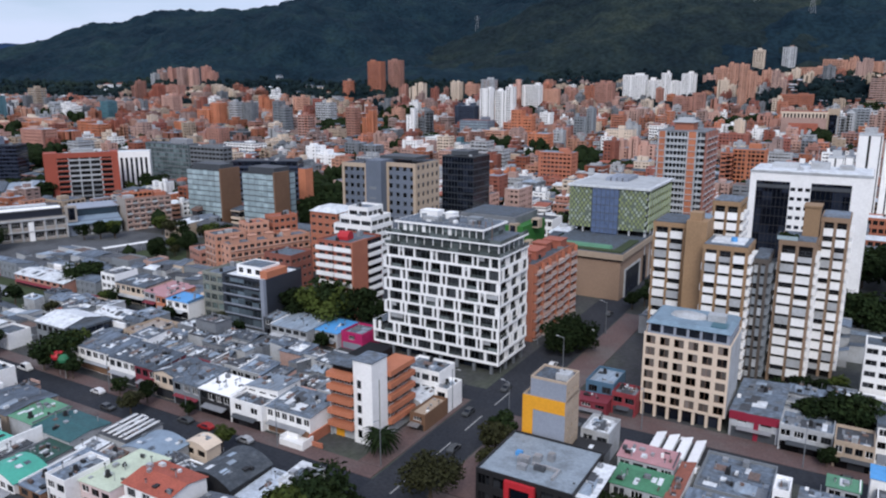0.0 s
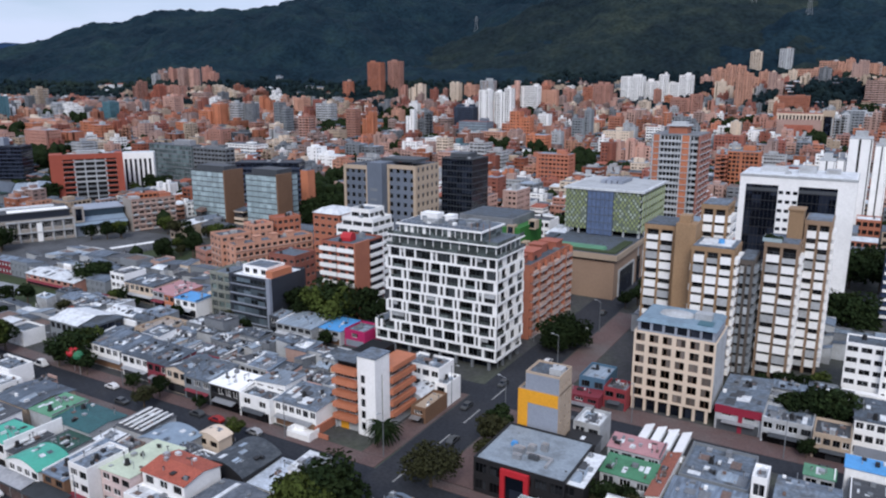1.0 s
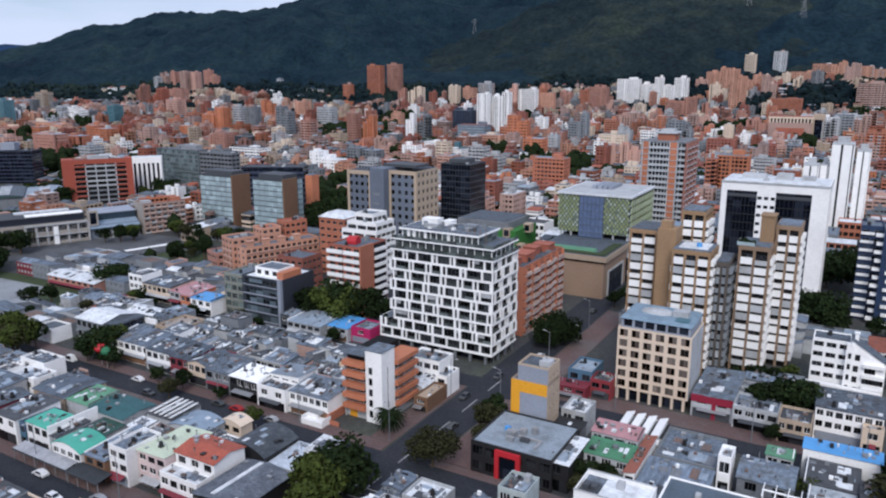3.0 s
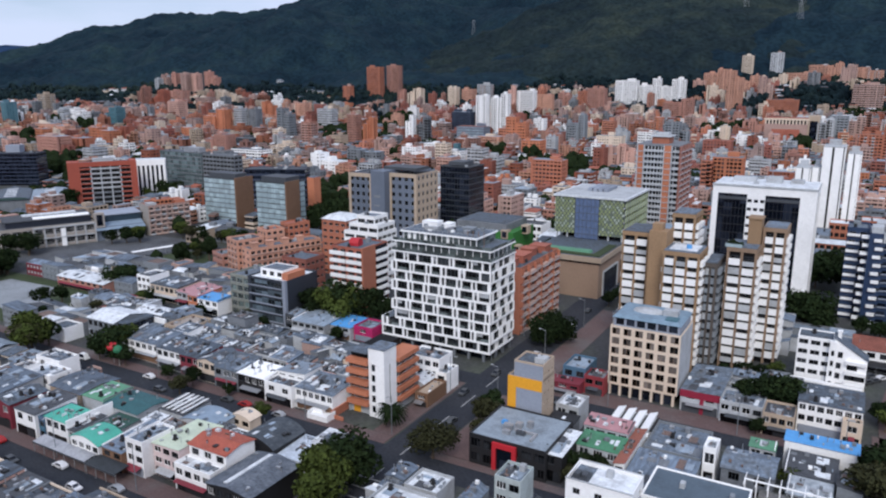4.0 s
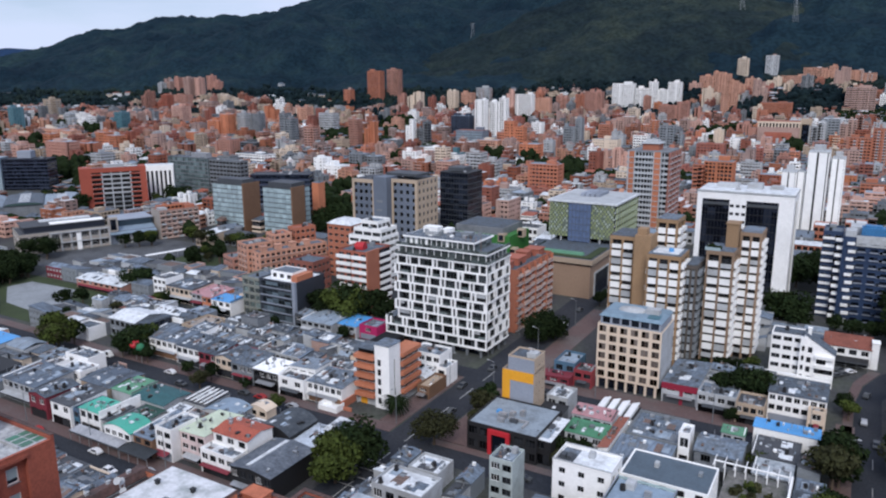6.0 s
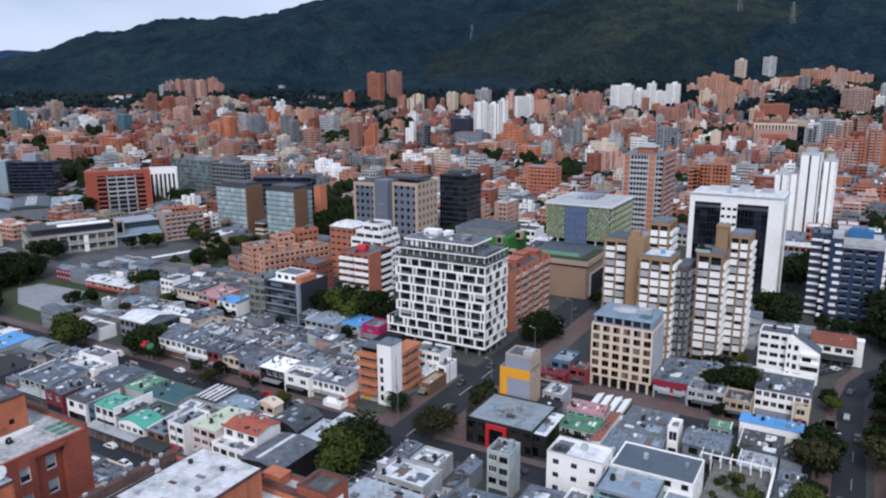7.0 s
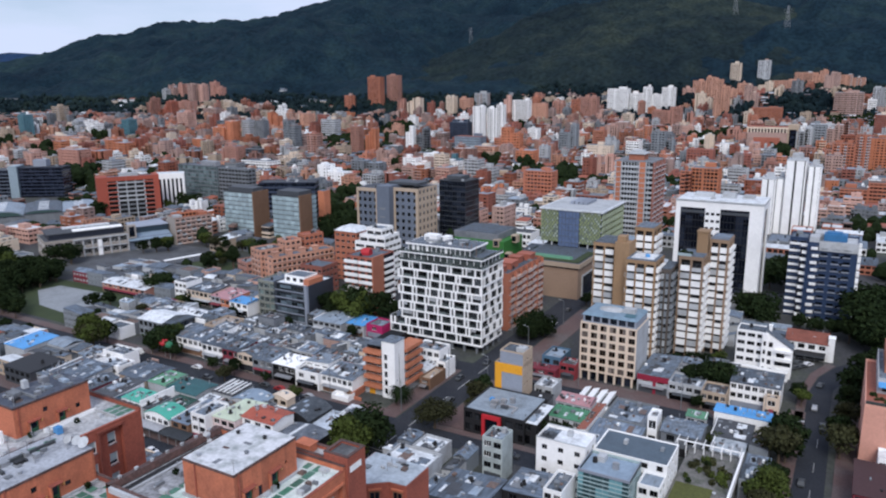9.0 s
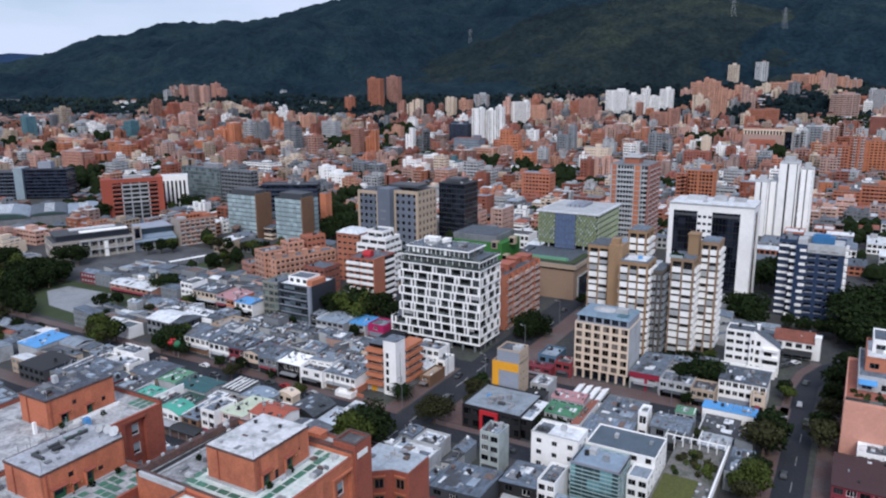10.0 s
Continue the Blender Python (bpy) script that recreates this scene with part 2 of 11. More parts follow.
def canopy(name, deep, mid, pale):
    """Woodland seen from afar, haze put into its colours: broad stands, clumps and single crowns."""
    m = bpy.data.materials.new(name)
    m.use_nodes = True
    n, l = m.node_tree.nodes, m.node_tree.links
    b = n["Principled BSDF"]
    b.inputs["Roughness"].default_value, b.inputs["Specular IOR Level"].default_value = 0.95, 0.05
    g = n.new("ShaderNodeNewGeometry")
    tex = []
    for scale, detail in ((0.0035, 4.0), (0.02, 3.0), (0.12, 2.0)):
        t = n.new("ShaderNodeTexNoise")
        t.inputs["Scale"].default_value, t.inputs["Detail"].default_value = scale, detail
        l.new(g.outputs["Position"], t.inputs["Vector"])
        tex.append(t)
    # broad deep and pale tones also stand in for shade on the slopes
    rp = n.new("ShaderNodeValToRGB")
    e = rp.color_ramp.elements
    e[0].position, e[1].position = 0.36, 0.68
    e[0].color, e[1].color = (*deep, 1), (*pale, 1)
    k = e.new(0.52)
    k.color = (*mid, 1)
    mix = n.new("ShaderNodeMix")
    mix.data_type = "FLOAT"
    mix.inputs["Factor"].default_value = 0.45
    l.new(tex[0].outputs["Fac"], mix.inputs["A"])
    l.new(tex[1].outputs["Fac"], mix.inputs["B"])
    l.new(mix.outputs["Result"], rp.inputs["Fac"])
    f = n.new("ShaderNodeMapRange")
    f.inputs["From Min"].default_value, f.inputs["From Max"].default_value = 0.3, 0.7
    f.inputs["To Min"].default_value, f.inputs["To Max"].default_value = 0.68, 1.32
    l.new(tex[2].outputs["Fac"], f.inputs["Value"])
    vm = n.new("ShaderNodeVectorMath")
    vm.operation = "SCALE"
    l.new(rp.outputs["Color"], vm.inputs[0])
    l.new(f.outputs[0], vm.inputs["Scale"])
    l.new(vm.outputs[0], b.inputs["Base Color"])
    bp = n.new("ShaderNodeBump")
    bp.inputs["Strength"].default_value, bp.inputs["Distance"].default_value = 0.7, 2.2
    l.new(tex[2].outputs["Fac"], bp.inputs["Height"])
    l.new(bp.outputs[0], b.inputs["Normal"])
    return m


# the blue in these canopy colours is painted distance haze
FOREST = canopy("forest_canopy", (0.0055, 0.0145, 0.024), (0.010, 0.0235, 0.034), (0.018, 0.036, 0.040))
SPURWOOD = canopy("haze_tinted_olive_canopy", (0.008, 0.0155, 0.021), (0.015, 0.025, 0.027), (0.030, 0.041, 0.034))
# far ridge: the blue of distance haze is mixed into the forest colour
HAZY = mat("haze_tinted_forest", (0.018, 0.042, 0.095), 0.95, 0.25, 30, 0.4, 0.004, tone=0.0, spec=0.05)
# clumps carry the slope's painted blue haze in their colour
FOREST2 = canopy("haze_tinted_clumps", (0.006, 0.013, 0.018), (0.011, 0.021, 0.024), (0.022, 0.034, 0.026))


# ---- mesh helpers ----
class Solid:
    """Collects boxes and polygons, then makes one mesh."""

    def __init__(self):
        self.v, self.f, self.m = [], [], []

    def box(self, x0, x1, y0, y1, z0, z1, m=0):
        i = len(self.v)
        self.v += [(x0, y0, z0), (x1, y0, z0), (x1, y1, z0), (x0, y1, z0), (x0, y0, z1), (x1, y0, z1), (x1, y1, z1), (x0, y1, z1)]
        self.f += [(i, i + 3, i + 2, i + 1), (i + 4, i + 5, i + 6, i + 7), (i, i + 1, i + 5, i + 4), (i + 1, i + 2, i + 6, i + 5), (i + 2, i + 3, i + 7, i + 6), (i + 3, i, i + 4, i + 7)]
        self.m += [m] * 6
        return self

    def poly(self, pts, m=0):
        i = len(self.v)
        self.v += [tuple(p) for p in pts]
        self.f.append(tuple(range(i, i + len(pts))))
        self.m.append(m)
        return self

    def prism(self, a, b, m=0):
        """Solid between two rings of points (same count, a below b, counter-clockwise from above)."""
        i, n = len(self.v), len(a)
        self.v += [tuple(p) for p in a] + [tuple(p) for p in b]
        self.f += [tuple(range(i + n - 1, i - 1, -1)), tuple(range(i + n, i + 2 * n))]
        self.f += [(i + k, i + (k + 1) % n, i + n + (k + 1) % n, i + n + k) for k in range(n)]
        self.m += [m] * (n + 2)
        return self

    def tube(self, p, q, r, r2=None, n=7, m=0):
        p, q = Vector(p), Vector(q)
        d = (q - p).normalized()
        s = d.orthogonal().normalized()
        t = d.cross(s)
        r2 = r if r2 is None else r2
        ring = lambda c, rr: [c + (s * math.cos(k * 2 * math.pi / n) + t * math.sin(k * 2 * math.pi / n)) * rr for k in range(n)]
        return self.prism(ring(p, r), ring(q, r2), m)

    def side(self, b, s, u0, u1, d0, d1, z0, z1, m=0):
        """A box on side s of the plan b = (x0, x1, y0, y1); d is the distance outwards from that face."""
        x0, x1, y0, y1 = b
        if s == "S":
            return self.box(u0, u1, y0 - d1, y0 - d0, z0, z1, m)
        if s == "N":
            return self.box(u0, u1, y1 + d0, y1 + d1, z0, z1, m)
        if s == "E":
            return self.box(x1 + d0, x1 + d1, u0, u1, z0, z1, m)
        return self.box(x0 - d1, x0 - d0, u0, u1, z0, z1, m)

    def mesh(self, name, *mats):
        me = bpy.data.meshes.new(name)
        me.from_pydata(self.v, [], self.f)
        for mt in mats:
            me.materials.append(mt)
        if len(mats) > 1:
            me.polygons.foreach_set("material_index", self.m)
        me.update()
        return me


def part(name, solid, material, parent=None, label="", at=(0, 0, 0), turn=0):
    """One mesh object under a thing or a part."""
    data = solid if isinstance(solid, bpy.types.Mesh) else solid.mesh(name, *(material if isinstance(material, tuple) else (material,)))
    ob = new(name, data)
    ob.parent = parent
    ob.matrix_basis = pose(*at, 0, 0, turn)
    if label:
        ob["label"] = label
    return ob


def thing(name, label, category, at=(0, 0, 0), turn=0, group=""):
    ob = new(name)
    ob.matrix_basis = pose(*at, 0, 0, turn)
    return tagged(ob, label, category, group)


def piece(name, solid, material, label, category="", kind="", group="", at=(0, 0, 0)):
    ob = part(name, solid, material, None, "", at)
    return tagged(ob, label, category, group, kind)


WINDOWS = {}


def window_mesh(w, h, frame_mat, glass_mat, bars):
    """A frame with its panes set back, as one joined shape."""
    key = (round(w, 2), round(h, 2), frame_mat.name, glass_mat.name, bars)
    if key not in WINDOWS:
        s = Solid()
        e = 0.08
        xs = [-w / 2]
        for k in range(bars + 1):
            a = -w / 2 + k * (w - e) / (bars + 1)
            xs += [a + e, a + (w - e) / (bars + 1)]
        xs.append(w / 2)
        n = len(xs)
        zs = (0, e, h - e, h)
        s.v = [(x, 0, z) for z in zs for x in xs]
        for j in range(3):
            for i in range(n - 1):
                q = (j * n + i, j * n + i + 1, (j + 1) * n + i + 1, (j + 1) * n + i)
                if j == 1 and i % 2 == 1:
                    o = len(s.v)
                    s.v += [(s.v[c][0], 0.07, s.v[c][2]) for c in q]
                    s.f.append((o, o + 1, o + 2, o + 3))
                    s.m.append(1)
                    for c in range(4):
                        s.f.append((q[c], q[(c + 1) % 4], o + (c + 1) % 4, o + c))
                        s.m.append(0)
                else:
                    s.f.append(q)
                    s.m.append(0)
        WINDOWS[key] = s.mesh("window", frame_mat, glass_mat)
    return WINDOWS[key]


TURNS = {"S": 0, "E": 90, "N": 180, "W": 270}


PANES = {}


def window_pieces(w, h, frame_mat, glass_mat, bars):
    """The same window as a frame and its single panes."""
    me = window_mesh(w, h, frame_mat, glass_mat, bars)
    if me.name not in PANES:
        fr, panes = Solid(), []
        for p in me.polygons:
            pts = [tuple(me.vertices[i].co) for i in p.vertices]
            if p.material_index:
                panes.append(Solid().poly(pts).mesh("pane", glass_mat))
            else:
                fr.poly(pts)
        PANES[me.name] = (fr.mesh("window", frame_mat), panes)
    return PANES[me.name]


def put_window(b, s, u, z, w, h, parent, frame_mat=METAL, glass_mat=GLASS, bars=1, deep=0.2, name="window"):
    x0, x1, y0, y1 = b
    at = {"S": (u, y0 + deep, z), "N": (u, y1 - deep, z), "E": (x1 - deep, u, z), "W": (x0 + deep, u, z)}[s]
    return part(name, window_mesh(w, h, frame_mat, glass_mat, bars), None, parent, "", at, TURNS[s])


def span(b, s):
    return (b[0], b[1]) if s in "SN" else (b[2], b[3])


def openings(wall, b, s, z0, z1, floors, cols, ww, wh, sill, t=0.35, inset=0.0):
    """Wall of thickness t with a grid of openings on side s; returns the openings as (u, z, w, h)."""
    ua, ub = span(b, s)
    if s in "EW":
        ua, ub = ua + t, ub - t
    fh = (z1 - z0) / floors
    pitch = (ub - ua - 2 * inset) / cols
    out = []
    low = z0
    for k in range(floors):
        za = z0 + k * fh + sill
        zb = za + wh
        wall.side(b, s, ua, ub, -t, 0, low, za)
        low = zb
        u = ua
        for c in range(cols):
            cu = ua + inset + pitch * (c + 0.5)
            wall.side(b, s, u, cu - ww / 2, -t, 0, za, zb)
            out.append((cu, za, ww, wh))
            u = cu + ww / 2
        wall.side(b, s, u, ub, -t, 0, za, zb)
    wall.side(b, s, ua, ub, -t, 0, low, z1)
    return out


def roof_top(b, z, parent, mt, parapet, wall_mat, clutter=3, seed=0, t=0.36):
    """Roof slab, parapet and the small plant that stands on it."""
    x0, x1, y0, y1 = b
    part("roof", Solid().box(x0 + t, x1 - t, y0 + t, y1 - t, z - 0.25, z), mt, parent)
    if parapet:
        p = Solid()
        p.box(x0, x1, y0, y0 + 0.25, z, z + parapet).box(x0, x1, y1 - 0.25, y1, z, z + parapet)
        p.box(x0, x0 + 0.25, y0 + 0.25, y1 - 0.25, z, z + parapet).box(x1 - 0.25, x1, y0 + 0.25, y1 - 0.25, z, z + parapet)
        part("parapet", p, wall_mat, parent)
    rnd = random.Random(seed)
    for k in range(clutter):
        w, d, h = rnd.uniform(0.8, 2.6), rnd.uniform(0.8, 2.6), rnd.uniform(0.6, 1.8)
        if x1 - x0 < w + 2 or y1 - y0 < d + 2:
            continue
        cx, cy = rnd.uniform(x0 + 1 + w / 2, x1 - 1 - w / 2), rnd.uniform(y0 + 1 + d / 2, y1 - 1 - d / 2)
        s = Solid()
        if rnd.random() < 0.4:
            s.tube((cx, cy, z), (cx, cy, z + 1.3), 0.65, 0.55, 10).tube((cx, cy, z + 1.3), (cx, cy, z + 1.45), 0.3, 0.3, 8)
            part("water_tank", s, BLACK, parent, "black plastic water tank")
        else:
            s.box(cx - w / 2, cx + w / 2, cy - d / 2, cy + d / 2, z, z + h).box(cx - w / 2 + 0.1, cx + w / 2 - 0.1, cy - d / 2 + 0.1, cy + d / 2 - 0.1, z + h, z + h + 0.08)
            part("roof_unit", s, rnd.choice((METAL, OFFWHITE, GREY)), parent)


# ---- land ----
FWD, SIDE = (-0.503, 0.864), (0.864, 0.503)


def smooth(a, b, x):
    k = min(1.0, max(0.0, (x - a) / (b - a)))
    return k * k * (3 - 2 * k)


def land(x, y):
    """Height of the city's ground: flat, then rising towards the hills."""
    s = x * FWD[0] + y * FWD[1]
    z = 62.0 * max(0.0, (s - 560) / 900) ** 1.35 if s < 1500 else 64 + 0.02 * (s - 1500)
    return z + 44.0 * math.exp(-((x + 55) / 120) ** 2 - ((y - 1300) / 85) ** 2)


def sheet(name, label, pts, z, mt, thick=0.0):
    s = Solid()
    if thick:
        s.prism([(x, y, z - thick) for x, y in pts], [(x, y, z) for x, y in pts])
    else:
        s.poly([(x, y, z) for x, y in pts])
    return piece(name, s, mt, label, kind="structure")


def rect(x0, x1, y0, y1):
    return [(x0, y0), (x1, y0), (x1, y1), (x0, y1)]


def build_ground():
    s = Solid()
    rr = [0, 60, 120, 200, 300, 400, 500, 560, 620, 700, 780, 860, 940, 1020, 1100, 1150, 1200, 1250, 1300, 1350, 1400, 1500, 1700, 2200, 3000, 4600]
    n = 180
    for r in rr:
        for k in range(n):
            a = 2 * math.pi * k / n
            x, y = r * math.cos(a), r * math.sin(a)
            s.v.append((x, y, land(x, y) - 0.02))
    for i in range(len(rr) - 1):
        for k in range(n):
            s.f.append((i * n + k, (i + 1) * n + k, (i + 1) * n + (k + 1) % n, i * n + (k + 1) % n))
    s.m = [0] * len(s.f)
    piece("ground", s, YARD, "grey city ground of yards and worn paving", kind="structure")


build_ground()
sheet("road_1", "asphalt street between rows of low houses", rect(-420, -15.2, 104.6, 112.8), 0.03, ASPHALT)
sheet("road_2", "asphalt street with parked cars beside low shops", rect(-420, -69, 58.0, 65.4), 0.03, ASPHALT)
sheet("road_3", "asphalt avenue crossing the low blocks", rect(-83, -70, 20, 330), 0.042, ASPHALT)
sheet("road_4", "asphalt street before the cream hotel", rect(-70, 31, 155.5, 162.5), 0.03, ASPHALT)
sheet("road_5", "tree-lined asphalt street curving behind the low houses", [(31, 20), (39.2, 20), (38.4, 155), (37.4, 178), (37.6, 204), (42, 216), (66, 252), (60, 261), (37.8, 228), (32.6, 214), (30.4, 198), (30.4, 175)], 0.042, ASPHALT)
sheet("pavement_20", "reddish pavement along the curving street", [(27.6, 172), (30.2, 172), (30.2, 198), (32.3, 214.2), (37.4, 228.4), (34.4, 230), (29.6, 216), (27.6, 198)], 0.15, PAVE, 0.2)
sheet("road_6", "asphalt street behind the low houses", rect(-262, -83, 158, 166), 0.03, ASPHALT)
for k, (r, mt) in enumerate(((rect(-420, -83.5, 112.8, 117.2), PAVE), (rect(-420, -83.5, 100.8, 104.6), PAVE), (rect(-420, -83.5, 65.4, 71.4), PAVE), (rect(-420, -83.5, 54.5, 58.0), PAVE),
                             (rect(-69.5, -1, 112.8, 115.6), PAVE), (rect(-69.5, 30.5, 162.5, 171.0), PAVE), (rect(-69.5, -61, 163, 250), PAVE), (rect(-90, -83.5, 117.4, 157.5), PAVE), (rect(-69.5, -60, 116, 155), PAVE),
                             (rect(26, 30.8, 20, 180), PAVE), (rect(40.3, 47, 20, 180), PAVE))):
    sheet("pavement_%d" % (k + 1), "raised pavement of worn reddish bricks", r, 0.15, mt, 0.2)
for k in range(7):
    sheet("road_marking_%d" % (k + 1), "white painted line on asphalt", rect(-76.7, -76.4, 62 + k * 16, 71 + k * 16), 0.055, LINE)
for k in range(4):
    sheet("road_marking_%d" % (k + 20), "white painted line on asphalt", rect(-81, -71.5, 97 - k * 4.2, 97.35 - k * 4.2), 0.055, LINE)
for k in range(7):
    sheet("road_marking_%d" % (k + 30), "white painted line on asphalt", rect(35.2, 35.35, 60 + k * 16, 66 + k * 16), 0.055, LINE)
sheet("court", "worn grey sports court beside trees", [(-304, 131.5), (-273, 128.5), (-279, 143), (-293, 159.6), (-328, 158), (-329.5, 146.5)], 0.05, COURT)
sheet("car_park", "worn grey asphalt forecourt before the shopping hall", [(-386, 184), (-352, 178), (-300, 236), (-318, 262), (-352, 258)], 0.035, mat("worn_forecourt", (0.10, 0.105, 0.115), 0.9, 0.2, 0.8, 0.6, 0.08, tone=0.0, spec=0.2))
sheet("lawn_1", "green lawn with bare patches", rect(-420, -262, 120, 166), 0.04, LAWN)
sheet("lawn_2", "small green lawn among low roofs", rect(-305, -272, 222, 240), 0.04, LAWN)


# ---- mountains ----
def ridge(name, label, profile, d0, d1, z0, rough, mt, seed, lean=1.0, cols=300, rows=90):
    """A wooded slope between the distances d0 and d1; profile gives (angle in degrees from the walk's heading, height of the crest)."""
    s = Solid()
    a0, a1 = profile[0][0], profile[-1][0]
    pa, pz = [p[0] for p in profile], [p[1] for p in profile]
    off = Vector((seed * 13.7, seed * 5.1, seed * 9.3))
    for i in range(rows + 1):
        f = i / rows
        for k in range(cols + 1):
            a = a0 + (a1 - a0) * k / cols
            crest = float(np.interp(a, pa, pz))
            up = min(1.0, f / 0.86)
            d = d0 + (d1 - d0) * f
            r = radians(a)
            x = d * (FWD[0] * math.cos(r) + SIDE[0] * math.sin(r))
            y = d * (FWD[1] * math.cos(r) + SIDE[1] * math.sin(r))
            p = Vector((x * 0.0012, y * 0.0012, 0)) + off
            gully = abs(noise.noise(p * 1.0)) * 0.9 + abs(noise.noise(p * 2.3)) * 0.45 + abs(noise.noise(p * 5.1)) * 0.2
            fine = noise.fractal(p * 16, 0.6, 2.2, 3)
            h = z0 + (crest - z0) * up ** lean
            w = math.sin(math.pi * min(1.0, up)) ** 0.7 * min(1.0, up * 4)
            h += rough * (gully - 0.35) * w + 11 * fine * min(1.0, up * 6)
            if f > 0.86:
                h -= (f - 0.86) / 0.14 * (crest - z0) * 0.5
            s.v.append((x, y, h))
    n = cols + 1
    for i in range(rows):
        for k in range(cols):
            s.f.append((i * n + k, i * n + k + 1, (i + 1) * n + k + 1, (i + 1) * n + k))
    s.m = [0] * len(s.f)
    me = s.mesh(name, mt)
    me.polygons.foreach_set("use_smooth", [True] * len(me.polygons))
    ob = tagged(new(name, me), label, "", "", "structure")
    return s.v, n, rows


def crest(x, y, d):
    """Bearing and height of a point of the skyline at the distance d."""
    u, v, p = (x - 784) / 1294.0, (441 - y) / 1294.0, radians(13.03)
    ahead, up = math.cos(p) + v * math.sin(p), v * math.cos(p) - math.sin(p)
    return math.degrees(math.atan2(u, ahead)), 82 + d * up / math.hypot(u, ahead)


SKYLINE = [crest(x, y, 2900) for x, y in ((-900, 130), (-300, 112), (0, 88), (60, 74), (110, 57), (170, 41), (215, 40), (255, 26), (300, 17), (350, 19), (410, 15), (455, 17), (520, 0), (600, -22), (760, -40), (840, -32), (1000, -75), (1250, -95), (1568, -80), (2100, -60), (2600, 20))]
SPURLINE = [crest(x, y, 1900) for x, y in ((520, 175), (600, 150), (700, 112), (800, 74), (870, 44), (960, 6), (1060, -24), (1250, -42), (1420, -14), (1500, 12), (1568, 42), (1700, 84), (1850, 140))]
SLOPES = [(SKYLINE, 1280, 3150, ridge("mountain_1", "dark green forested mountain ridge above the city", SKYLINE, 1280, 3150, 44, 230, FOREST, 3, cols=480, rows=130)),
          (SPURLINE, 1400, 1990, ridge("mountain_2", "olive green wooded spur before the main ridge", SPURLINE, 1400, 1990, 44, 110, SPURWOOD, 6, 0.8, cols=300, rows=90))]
ridge("mountain_3", "distant forested ridge tinted blue for haze", [crest(x, y, 4300) for x, y in ((-900, 110), (-200, 82), (0, 76), (70, 75), (110, 78), (300, 90), (700, 60), (1600, -20), (2300, 40))], 3300, 4550, 60, 120, HAZY, 8, cols=120, rows=24)


def footing(x, y):
    """Height of the ground or of the mountain's foot, whichever shows."""
    z = land(x, y)
    r = math.hypot(x, y)
    a = math.degrees(math.atan2(x * SIDE[0] + y * SIDE[1], x * FWD[0] + y * FWD[1]))
    for line, d0, d1, (v, n, rows) in SLOPES:
        a0, a1 = line[0][0], line[-1][0]
        if r > d0 + 10 and a0 < a < a1:
            k = min(n - 1, max(0, round((a - a0) / (a1 - a0) * (n - 1))))
            q = min(rows - 1.0, max(0.0, (r - d0) / (d1 - d0) * rows))
            i = int(q)
            z = max(z, v[i * n + k][2] * (1 - q + i) + v[(i + 1) * n + k][2] * (q - i))
    return z


def build_woods():
    """Tree crowns on the slope, too many to count."""
    rnd = random.Random(5)
    ico = bmesh.new()
    bmesh.ops.create_icosphere(ico, subdivisions=1, radius=1)
    base = [tuple(p.co) for p in ico.verts]
    faces = [tuple(q.index for q in f.verts) for f in ico.faces]
    ico.free()
    s = Solid()
    for k in range(9000):
        v, n, rows = SLOPES[k % 3 == 0][3]
        i = rnd.randrange(0, 9)
        j = rnd.randrange(10, n - 10)
        x, y, z = v[i * n + j]
        u = rnd.random()
        x, y, z = (a + (c - a) * u for a, c in zip((x, y, z), v[(i + 1) * n + j]))
        x, y = x + rnd.uniform(-7, 7), y + rnd.uniform(-7, 7)
        r = rnd.uniform(2.0, 4.4)
        o = len(s.v)
        sq = rnd.uniform(0.7, 1.2)
        for bx, by, bz in base:
            q = r * rnd.uniform(0.75, 1.2)
            s.v.append((x + bx * q, y + by * q, z + 1.0 + bz * q * sq))
        s.f += [tuple(o + q for q in f) for f in faces]
    s.m = [0] * len(s.f)
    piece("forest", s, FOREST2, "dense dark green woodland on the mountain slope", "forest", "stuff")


build_woods()


# ---- on the slopes ----
PYLON = mat("weathered_steel_lattice", (0.30, 0.32, 0.34), 0.7, 0.1, 0.5, 0.3, 0.3)


def pylon(x, y, z, h):
    """A lattice pylon: four tapering legs, braces and three cross arms."""
    ob = thing("pylon", "pale grey lattice power pylon on the wooded slope", "pylon", (x, y, z - 2), 30, "pylons")
    w = h * 0.11
    for a, b in ((-1, -1), (1, -1), (1, 1), (-1, 1)):
        part("leg", Solid().tube((a * w, b * w, 0), (a * 0.6, b * 0.6, h), 0.3, 0.2, 5), PYLON, ob)
    for k in range(5):
        f, g = k / 5, (k + 1) / 5
        wa, wb = w * (1 - f) + 0.6 * f, w * (1 - g) + 0.6 * g
        part("brace", Solid().tube((-wa, -wa, h * f), (wb, -wb, h * g), 0.15, None, 5), PYLON, ob)
    for f, l in ((0.7, 0.16), (0.82, 0.2), (0.94, 0.14)):
        part("cross_arm", Solid().tube((-h * l, 0, h * f), (h * l, 0, h * f), 0.25, 0.2, 5), PYLON, ob)


for x, y, h in ((-958, 1830, 40), (-255, 1805, 46), (-131, 1678, 44)):
    pylon(x, y, footing(x, y), h)


# ---- houses ----
TAKEN = []


